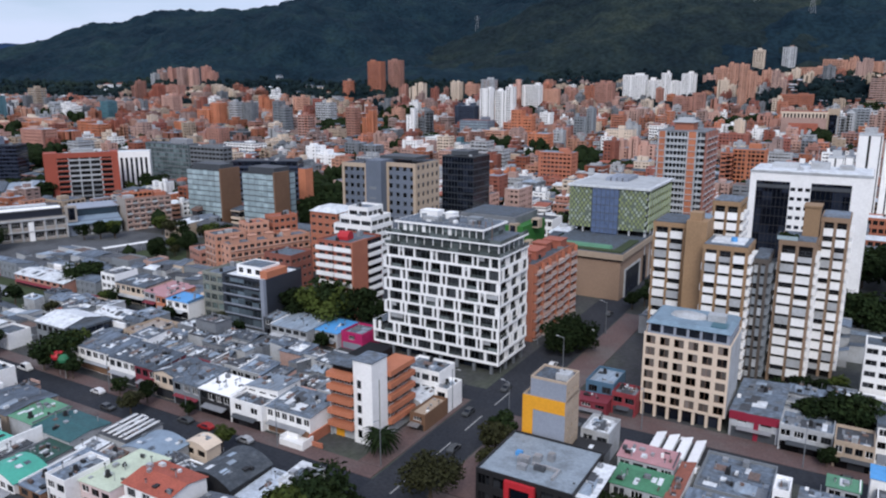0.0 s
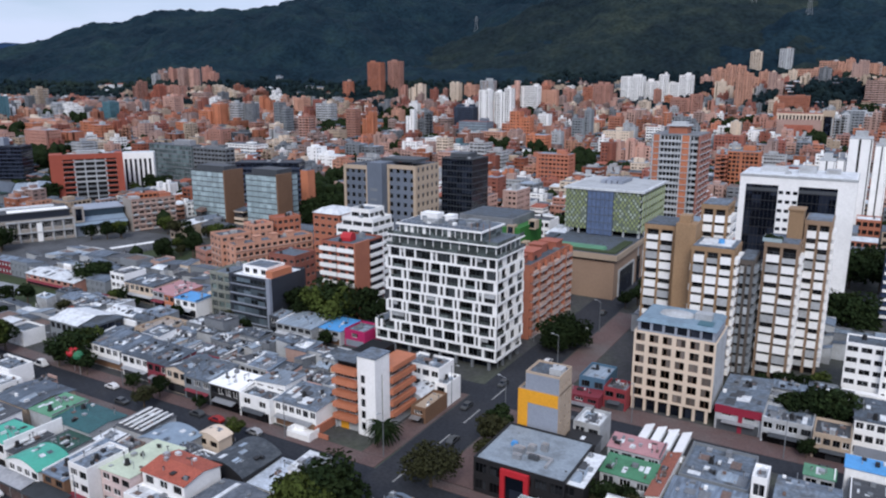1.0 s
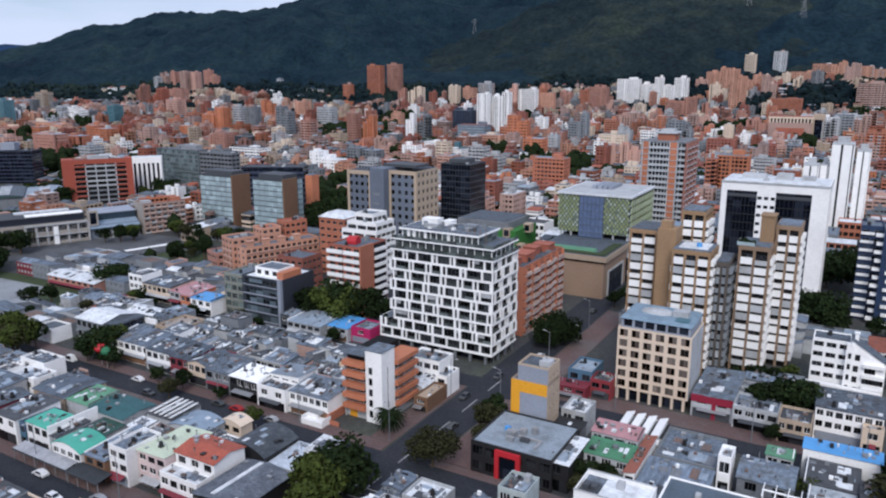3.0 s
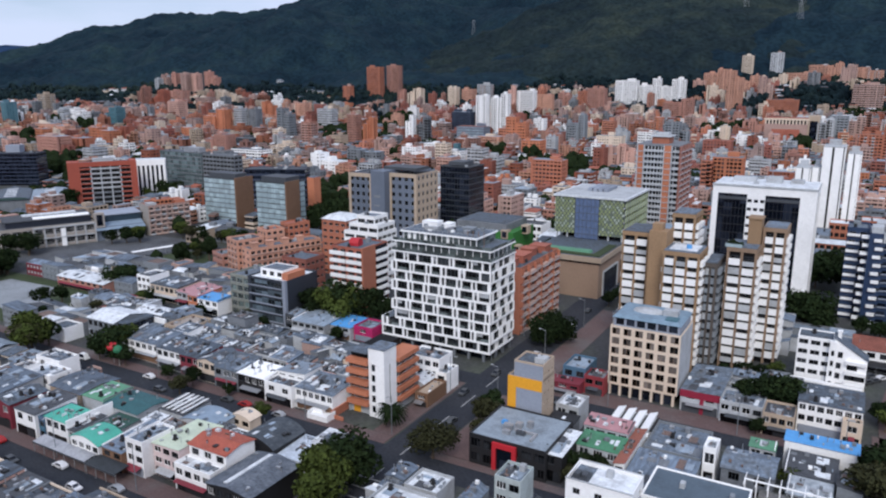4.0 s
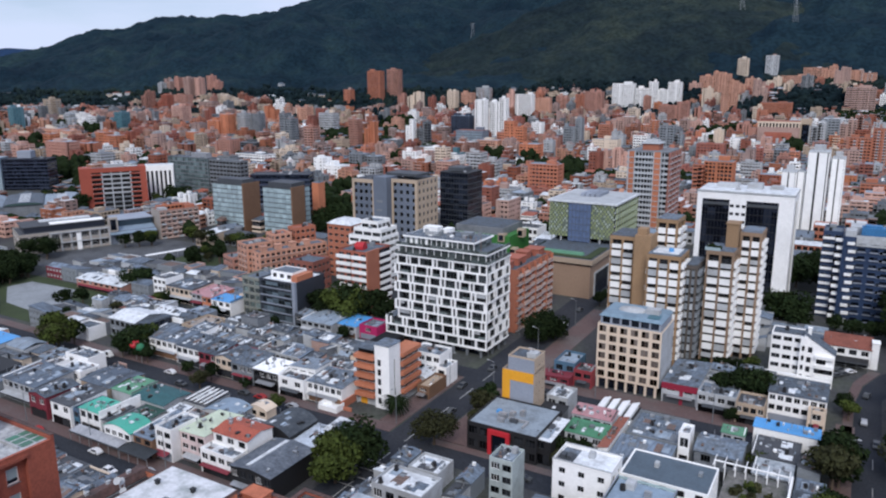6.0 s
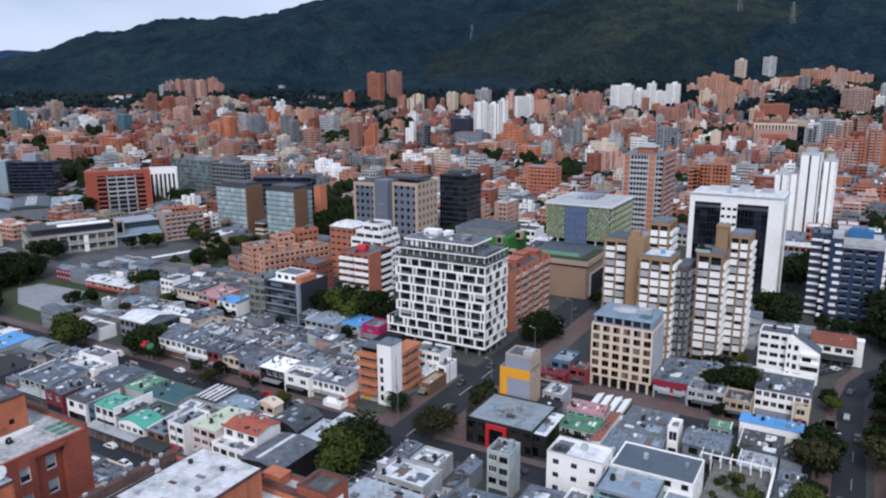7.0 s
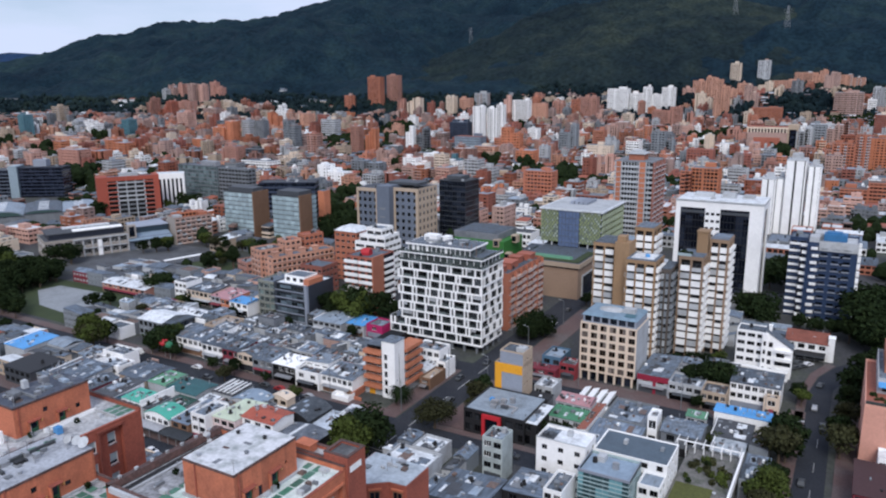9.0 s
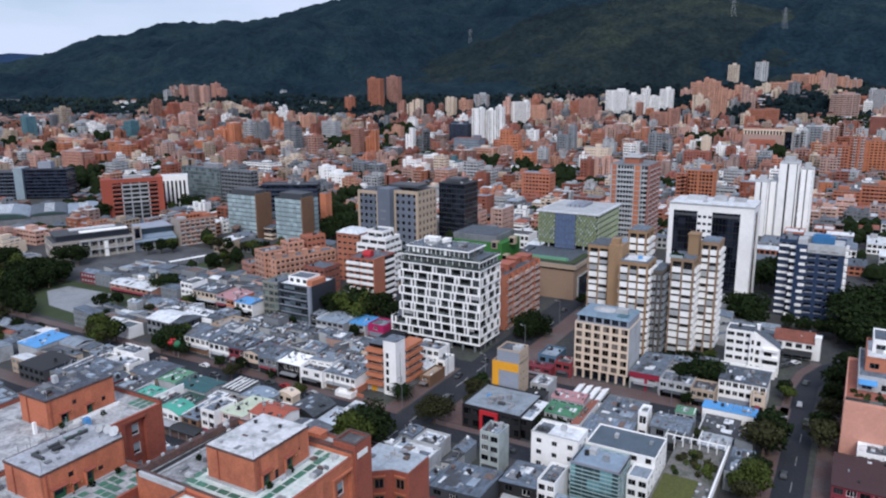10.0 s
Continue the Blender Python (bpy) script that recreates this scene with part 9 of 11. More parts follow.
def pink_block():
    t = Building("apartment_building", "salmon rendered block with stepped white terraces", "apartment building", 60, 168)
    salmon = mat("salmon_render", (0.68, 0.34, 0.26), 0.85, 0.06, 0.6, 0.2, 0.15)
    t.volume((45.6, 78, 148.4, 186), 0, 18.6, 6, 0, 6, salmon, 1.8, 1.4, 1.0, faces="", roof=TILE, parapet=0.8, clutter=0)
    t.volume((48.4, 78, 160.0, 186), 18.61, 22.4, 1, 6, 5, OFFWHITE, 2.6, 2.0, 0.6, faces="S", roof=ROOFG, parapet=0.8, clutter=3)
    t.volume((50.0, 78, 167.0, 186), 22.41, 26.2, 1, 6, 4, BRICK, 2.6, 1.8, 0.8, faces="S", roof=ROOFW, parapet=0.7, clutter=4)
    t.volume((51.5, 78, 174.0, 186), 26.21, 30.0, 1, 6, 3, WHITE, 2.6, 1.6, 1.0, faces="S", roof=ROOFG, parapet=0.4, clutter=2)
    t.part("awning", Solid().prism([(48.6, 157.6, 21.2), (53.4, 157.6, 21.2), (53.4, 159.98, 22.0), (48.6, 159.98, 22.0)], [(48.6, 157.6, 21.28), (53.4, 157.6, 21.28), (53.4, 159.98, 22.08), (48.6, 159.98, 22.08)]), BLUER, "blue terrace awning")
    t.part("terrace_rail", Solid().box(45.7, 70, 148.5, 148.58, 19.4, 20.3), SMOKE, "smoked glass terrace rail")
    rnd = random.Random(3)
    for k in range(16):
        t.part("planter", bush(rnd, rnd.uniform(0.5, 0.9)), rnd.choice((LEAF, LEAFO, LEAFY))).matrix_basis = pose(rnd.uniform(47, 58) - t.c[0], rnd.uniform(150, 159) - t.c[1], 19.0)
    house(44.8, 66, 122, 141, 6.2, "S", MAROON, "gable", mat("maroon_tiles", (0.055, 0.024, 0.027), 0.8, 0.2, 0.4), 1.6, "maroon tiled low house by the street", tanks=0)
    house(50, 62, 141.5, 148.2, 7.2, "S", WHITE, "flat", ROOFW, 0, "low white flat-roofed annex", tanks=1)


pink_block()


def glass_front():
    """Building with a glazed front and a lawn terrace beside it."""
    t = Building("office_building", "small glass fronted building with a planted terrace", "office building", -3, 96)
    t.curtain((-14.2, -1.6, 89.6, 100.0), 0, 12.3, 11, 3.2, glass("teal_tinted_glass", (0.055, 0.125, 0.14), 0.12, 0.9, 0.6), mat("pale_mint_louvre", (0.34, 0.45, 0.46), 0.5, 0.15, 0.6), 0.3, 0.1, ROOFB, 0.06)
    t.part("roof_rim", Solid().box(-14.3, -1.5, 89.4, 89.65, 12.31, 13.0).box(-1.75, -1.5, 89.65, 100.1, 12.31, 13.0).box(-14.3, -14.05, 89.65, 100.1, 12.31, 13.0), BLUEGREY)
    t.volume((-14.8, 4.2, 103.0, 115.6), 0, 11.6, 4, 5, 3, WHITE, 1.6, 1.6, 0.9, faces="E", roof=mat("slate_blue_roof", (0.085, 0.12, 0.155), 0.6, 0.12, 0.8, 0.4, 0.25), parapet=0.25, clutter=2)
    t.volume((-1.3, 4.1, 96.0, 102.9), 0, 8.8, 3, 2, 2, WHITE, 2.0, 1.7, 0.7, faces="SE", roof=ROOFL, parapet=0.5, clutter=0)
    t.part("terrace", Solid().box(4.4, 18.6, 84.0, 130.6, 0, 4.2), mat("terrace_paving", (0.15, 0.145, 0.14), 0.9, 0.3, 0.5, 0.8, 0.3, stain_col=(0.05, 0.06, 0.04)), "paved garden terrace")
    t.part("lawn_terrace", Solid().box(5.0, 14.2, 86.0, 110.4, 4.2, 4.3), mat("dry_lawn", (0.075, 0.082, 0.020), 0.95, 0.3, 0.5, 0.6, 0.2, stain_col=(0.06, 0.07, 0.02)), "olive green lawn patch")
    t.part("terrace_wall", Solid().box(18.2, 18.7, 86, 130, 4.21, 6.6), WHITE)
    for k in range(8):
        t.part("pergola_post", Solid().box(1.4 + k * 2.35, 1.65 + k * 2.35, 127.6, 127.85, 4.2 if k > 1 else 0, 7.2), WHITE)
    t.part("pergola_beam", Solid().box(1.3, 18.1, 127.55, 127.9, 7.2, 7.45), WHITE)
    for k in range(8):
        t.part("pergola_rafter", Solid().box(1.45 + k * 2.35, 1.6 + k * 2.35, 124.6, 130.4, 7.45, 7.6), WHITE)
    rnd = random.Random(12)
    for k in range(20):
        t.part("planter", bush(rnd, rnd.uniform(0.7, 1.4)), rnd.choice((LEAF, LEAFO, LEAFY))).matrix_basis = pose(rnd.uniform(5.5, 17) - t.c[0], rnd.uniform(109.5, 124) - t.c[1], 4.9)
    for k in range(7):
        t.part("garden_table", Solid().tube((14.8 + (k % 2) * 2.2, 96 + k * 2, 4.2), (14.8 + (k % 2) * 2.2, 96 + k * 2, 4.9), 0.08, None, 6).tube((14.8 + (k % 2) * 2.2, 96 + k * 2, 4.9), (14.8 + (k % 2) * 2.2, 96 + k * 2, 4.96), 0.5, None, 10), OFFWHITE)
    q = Building("house", "white boxy four-storey building with a roof terrace", "house", -19, 103)
    q.volume((-28.4, -15.0, 97.2, 105.6), 0, 13.6, 4, 3, 2, WHITE, 1.5, 1.4, 1.1, faces="SE", roof=ROOFG, parapet=0.8, clutter=1)
    q.part("roof_coating", Solid().box(-24.2, -15.4, 97.7, 105.1, 13.601, 13.75), ROOFW, "bright white roof coating")
    q.part("ledge", Solid().box(-28.5, -14.9, 97.1, 97.45, 14.41, 14.55).box(-28.5, -14.9, 105.4, 105.7, 14.41, 14.55), OFFWHITE)
    q.part("roof_equipment", Solid().box(-27.8, -24.4, 98.0, 102, 13.6, 14.2).box(-27.2, -26, 98.5, 100, 14.2, 15.2).box(-25.8, -24.8, 99, 101, 14.2, 14.9), DKGREY)


glass_front()


# ---- trees ----
def tree_meshes(seed, h, r, leaves, size, mt, trunk_h=0.35, lobes=7, flat=0.75):
    """A tapered trunk with limbs, and a crown of small leaf clumps in uneven lobes."""
    rnd = random.Random(seed)
    tk = Solid()
    tk.tube((0, 0, -0.2), (0.1, 0, h * trunk_h), 0.03 * h + 0.08, 0.02 * h + 0.05, 8)
    centres = []
    for k in range(lobes):
        a = 2 * math.pi * k / lobes + rnd.uniform(-0.4, 0.4)
        q = rnd.uniform(0.25, 0.68) * r if k else 0
        z = h * rnd.uniform(trunk_h + 0.12, 0.84) if k else h * 0.8
        centres.append((Vector((math.cos(a) * q, math.sin(a) * q, z)), rnd.uniform(0.36, 0.58) * r))
        tk.tube((0.1, 0, h * trunk_h * rnd.uniform(0.75, 1.0)), centres[-1][0], 0.014 * h + 0.04, 0.03, 5)
    cr = Solid()
    for k in range(leaves):
        c, q = rnd.choice(centres)
        d = Vector((rnd.gauss(0, 1), rnd.gauss(0, 1), rnd.gauss(0, 1))).normalized()
        p = c + Vector((d.x * q, d.y * q, d.z * q * flat)) * rnd.uniform(0.55, 1.08) ** 0.7
        a = Vector((rnd.gauss(0, 1), rnd.gauss(0, 1), rnd.gauss(0, 0.6))).normalized() * size * rnd.uniform(0.6, 1.3)
        e = (a.cross(d)).normalized() * size * rnd.uniform(0.4, 0.8) if a.cross(d).length > 1e-3 else a.orthogonal() * 0.5
        m = d * size * 0.25
        cr.poly([p - a, p + e + m, p + a])
        cr.poly([p - a, p + a, p - e + m])
    return tk.mesh("tree", BARK), cr.mesh("crown", mt)


KINDS = {
    "dark": [tree_meshes(s, 8, 4.2, 900, 0.55, LEAF) for s in (1, 2, 3)],
    "lime": [tree_meshes(s, 8, 4.2, 900, 0.55, LEAFY) for s in (4, 5)],
    "olive": [tree_meshes(s, 8, 4.6, 900, 0.5, LEAFO, 0.4, 9) for s in (6, 7)],
    "tall": [tree_meshes(s, 14, 3.6, 1000, 0.6, LEAF, 0.3, 9, 1.3) for s in (8, 9)],
    "wide": [tree_meshes(s, 10, 7.5, 1900, 0.7, LEAF, 0.25, 13, 0.7) for s in (10,)],
    "big_olive": [tree_meshes(s, 10, 6.0, 2600, 0.45, LEAFO, 0.38, 11, 0.8) for s in (11,)],
    "big_lime": [tree_meshes(s, 9, 5.2, 2400, 0.5, LEAFY, 0.3, 11, 0.85) for s in (12,)],
}
WORDS = {"dark": "dark green broadleaf street tree", "lime": "yellow-green broadleaf tree by the street", "olive": "olive brown thinly leaved street tree", "tall": "tall dark green conical tree", "wide": "broad dense dark green tree", "big_olive": "large olive brown tree at the crossing", "big_lime": "large yellow-green tree beside the avenue"}
TREES = random.Random(77)


def tree(x, y, h, kind="dark", z=None):
    tk, cr = TREES.choice(KINDS[kind])
    ob = new("tree", tk)
    base = {"tall": 14, "wide": 10, "big_olive": 10, "big_lime": 9}.get(kind, 8)
    s = h / base
    ob.matrix_basis = pose(x, y, land(x, y) if z is None else z, 0, 0, TREES.uniform(0, 360)) @ Matrix.Diagonal((s, s, s * TREES.uniform(0.92, 1.08), 1))
    tagged(ob, WORDS[kind], "tree", "trees")
    c = new("crown", cr)
    c.parent = ob
    return ob


def palm(x, y, h):
    tk = Solid().tube((0, 0, -0.1), (0.15, 0, h), 0.35, 0.25, 9)
    ob = tagged(new("palm_tree", tk.mesh("palm_tree", BARK)), "bushy dark green palm tree beside the stairs", "tree")
    ob.matrix_basis = pose(x, y, 0)
    rnd = random.Random(1)
    s = Solid()
    for k in range(64):
        a, up = rnd.uniform(0, 2 * math.pi), rnd.uniform(-0.5, 1.0)
        d = Vector((math.cos(a), math.sin(a), up)).normalized()
        p, w = Vector((0.15, 0, h)), d.cross(Vector((0, 0, 1))).normalized()
        pts = [p]
        for j in range(1, 6):
            pts.append(pts[-1] + (d + Vector((0, 0, -0.22 * j))).normalized() * 1.05)
        for j in range(5):
            wa, wb = 0.75 * (1 - j / 6), 0.75 * (1 - (j + 1) / 5.2)
            s.poly([pts[j] - w * wa, pts[j], pts[j + 1], pts[j + 1] - w * wb + Vector((0, 0, -0.12))])
            s.poly([pts[j], pts[j] + w * wa, pts[j + 1] + w * wb + Vector((0, 0, -0.12)), pts[j + 1]])
    c = new("fronds", s.mesh("fronds", LEAF))
    c.parent = ob


palm(-87.6, 122.6, 5.0)
tree(-68.5, 112.6, 10.5, "big_olive")
tree(-79.8, 93.5, 10.5, "big_olive").children[0].data = KINDS["wide"][0][1]
tree(-80.0, 84.0, 12.5, "big_lime")
tree(-83.0, 88.5, 9.0, "dark")
for x, y, h, k in ((-64.6, 134, 8.5, "olive"), (-66.0, 141, 7.5, "dark"), (-63.5, 128, 6, "olive"), (-153.6, 107.6, 6.5, "olive"), (-155.2, 113.8, 6.0, "dark"), (-119.6, 106.0, 5.5, "lime"),
                   (-189.5, 114.0, 7.0, "dark"), (-198.5, 116.5, 9.5, "wide"), (-268.6, 173.5, 10, "wide"), (-270.7, 180.0, 9, "dark"), (-263.5, 176.0, 8, "dark"), (-199.5, 113.4, 8.0, "dark"), (-186.6, 113.8, 5.6, "dark"), (-229, 108, 13.5, "big_lime"), (-228, 106, 11, "olive"), (-227, 113, 9, "dark"),
                   (-166.0, 113.6, 4.5, "dark"), (-140.0, 114.0, 4.2, "dark")):
    tree(x, y, h, k)
for x, y, h, k in ((-75.0, 201.5, 8.6, "wide"), (-71.0, 207.0, 8.4, "wide"), (-76.5, 209.5, 8.2, "wide"), (-66.0, 262, 8, "dark"), (-64, 270, 8, "dark"), (-69, 256, 7, "dark"),
                   (-160, 206, 10, "lime"), (-152, 186, 15, "dark"), (-156, 182, 14, "lime"), (-163, 180.5, 14, "dark"), (-147, 183, 15, "lime"), (-140, 186, 14, "dark"), (-133, 187, 12, "dark"), (-128, 184, 7.5, "lime")):
    tree(x, y, h, k)
for x, y, h, k in ((-14, 197.5, 6.5, "dark"), (-9, 199.5, 7, "dark"), (-4, 198.5, 7.5, "dark"), (1, 201.5, 6.5, "dark"), (-1, 206, 7, "lime"), (3.0, 262, 14, "dark"), (5.5, 268, 13, "wide"), (0, 271, 12, "dark"), (9, 258, 10, "dark"),
                   (3, 330, 14, "wide"), (14, 330, 14, "dark"), (9, 345, 13, "wide"), (22, 268, 7, "dark"), (28, 264, 7, "dark"), (34, 262, 8, "dark"), (41, 258, 9, "dark")) + ((48, 262, 16, "wide"), (56, 270, 17, "wide"), (47, 282, 16, "wide"), (60, 290, 17, "wide"), (52, 248, 14, "wide"), (66, 258, 17, "dark"), (58, 236, 12, "dark"), (50, 226, 11, "tall"), (46.6, 216, 11, "dark"), (53, 222, 12, "dark"), (72, 300, 17, "wide"), (50, 305, 15, "wide"), (65, 320, 16, "wide"), (78, 270, 16, "wide")):
    tree(x, y, h, k)
for x, y, h, k in ((41.2, 152, 10, "olive"), (40.6, 158, 9.5, "dark"), (42.0, 162, 10, "tall"), (42.2, 174, 9, "olive"), (42.6, 187, 9, "dark"), (43.5, 199, 12, "dark"), (27.5, 146, 12, "dark"), (27, 152, 10, "dark"), (26.6, 138, 12, "olive"), (28.0, 142, 10, "dark"), (26.2, 117, 10, "big_lime"), (27.2, 126, 7, "dark"), (25.8, 111, 7, "olive"),
                   (-4.5, 180.8, 10, "dark"), (-0.5, 181.4, 11, "dark"), (4.0, 181.5, 11, "dark"), (9, 141, 5.5, "lime"), (11.5, 142.5, 5, "dark"), (-16, 131, 5, "dark"), (-33.6, 122.0, 6.5, "dark"), (-30.2, 123.6, 6.0, "dark"), (-28.0, 120.5, 6.0, "olive"), (-34.5, 118.2, 4.5, "olive"), (29, 184, 6, "lime"), (27.5, 190, 6, "dark"), (-0.5, 166, 4.5, "dark"), (-46, 116, 3, "dark")):
    tree(x, y, h, k)
# the park, the court's edge and gardens among the roofs
grove = []
for x0, x1, y0, y1, n, hm in ((-420, -336, 116, 166, 84, 12), (-275, -263, 140, 160, 6, 7), (-334, -275, 120, 137, 26, 10), (-330, -280, 158, 162, 5, 7), (-275, -262, 110, 150, 9, 9), (-300, -262, 74, 104, 22, 9), (-262, -236, 118, 156, 6, 7), (-400, -290, 80, 112, 34, 10), (-300, -270, 218, 243, 8, 8), (-250, -140, 160, 168, 8, 6)) + ((-330, -270, 246, 292, 12, 9), (-420, -340, 236, 252, 4, 8), (-270, -230, 290, 330, 14, 11), (-185, -120, 236, 300, 18, 9), (-560, -450, 300, 332, 18, 11), (-455, -400, 340, 380, 14, 11), (-345, -300, 330, 360, 12, 11), (-120, -108, 245, 262, 4, 7)):
    for k in range(n):
        spot = (TREES.uniform(x0, x1), TREES.uniform(y0, y1), hm * TREES.uniform(0.65, 1.15), TREES.choice(("dark", "dark", "dark", "olive", "lime")))
        if not (-326 < spot[0] < -262 and 110 < spot[1] < 166):
            grove.append(spot)
grove += [(-274, 140, 8, "dark"), (-270, 146, 8, "dark"), (-333, 150, 9, "dark"), (-332, 140, 9, "dark"), (-330, 130, 10, "dark"), (-318, 126, 7, "dark")]
grove += [(TREES.uniform(-350, -331), TREES.uniform(112, 166), TREES.uniform(8, 12), "dark") for k in range(20)] + [(TREES.uniform(-322, -290), TREES.uniform(113, 127), TREES.uniform(6, 9), "dark") for k in range(9)]
park, inks = Solid(), {}
for x, y, h, k in grove:
    for me in TREES.choice(KINDS[k]):
        o, q, turn = len(park.v), h / 8, TREES.uniform(0, 6.28)
        c, e = math.cos(turn) * q, math.sin(turn) * q
        park.v += [(x + p.co.x * c - p.co.y * e, y + p.co.x * e + p.co.y * c, p.co.z * q) for p in me.vertices]
        f = [tuple(o + i for i in p.vertices) for p in me.polygons]
        park.f += f
        park.m += [inks.setdefault(me.materials[0], len(inks))] * len(f)
piece("park_trees", park.mesh("park_trees", *inks), None, "dense dark green trees of the park and yards", "trees", "stuff")
for x, y, h in ((-476, 288, 15), (-484, 294, 13), (-470, 281, 10), (-500, 340, 14), (-446, 345, 15), (-438, 350, 15), (-430, 346, 13), (-372, 194, 12), (-366, 190, 11), (-376, 186, 11), (-347, 236, 10), (-344, 242, 9), (-352, 230, 8), (-455, 338, 11), (-690, 440, 14), (-700, 452, 15), (-680, 452, 13)):
    tree(x, y, h, TREES.choice(("dark", "dark", "lime")))
for x, y, h in ((-279, 322, 15), (-272, 318, 16), (-264, 322, 17), (-257, 328, 16), (-268, 330, 18), (-276, 332, 17), (-260, 338, 17), (-250, 334, 14), (-270, 342, 17), (-252, 344, 15), (-247, 322, 12)):
    tree(x, y, h, TREES.choice(("dark", "dark", "wide")))
for x, y in ((-271, 228), (-276, 232)):
    tree(x, y, 14, "tall")


# ---- the far city ----
GRID = [(-124, -84, 172, 196), (-106, -86, 120, 142), (-44, -21, 166, 193), (-54, -17, 198, 230), (-19, 0, 206, 230), (-44, 4, 278, 312), (-110, -74, 261, 362), (-100, -86, 204, 245), (-165, -146, 190, 212), (-197, -166, 212, 232), (-270, -190, 210, 254), (-199, -166, 170, 192), (-352, -320, 296, 316), (-305, -277, 294, 322), (-242, -194, 302, 338), (-209, -185, 352, 377), (-155, -118, 272, 303), (-492, -446, 284, 346)] + [(-488, -452, 350, 366), (-580, -490, 190, 330), (-690, -590, 300, 365), (-385, -315, 345, 395), (-293, -240, 310, 352), (-416, -352, 184, 272), (-368, -340, 254, 288), (-352, -318, 186, 250), (-498, -410, 383, 412), (-94, -66, 366, 398), (10, 44, 280, 306), (-22, 16, 472, 502), (-84, -69, 0, 335), (-100, -62, 244, 275), (-420, -262, 60, 168), (-310, -265, 215, 245), (0, 36, 200, 232), (31, 90, 100, 330), (-20, 12, 255, 350)]
GRID += [(x0 - 1, x1 + 1, y0 - 1, y1 + 1) for x0, x1, y0, y1 in TAKEN]


CELLS = {}
COUNTED = [0]


def clear(x0, x1, y0, y1, gap=2.0):
    """Whether nothing stands in this rectangle."""
    while COUNTED[0] < len(GRID):
        a, b, c, d = GRID[COUNTED[0]]
        for i in range(int(a // 40), int(b // 40) + 1):
            for j in range(int(c // 40), int(d // 40) + 1):
                CELLS.setdefault((i, j), []).append((a, b, c, d))
        COUNTED[0] += 1
    for i in range(int((x0 - gap) // 40), int((x1 + gap) // 40) + 1):
        for j in range(int((y0 - gap) // 40), int((y1 + gap) // 40) + 1):
            for a, b, c, d in CELLS.get((i, j), ()):
                if x1 + gap > a and x0 - gap < b and y1 + gap > c and y0 - gap < d:
                    return False
    return True


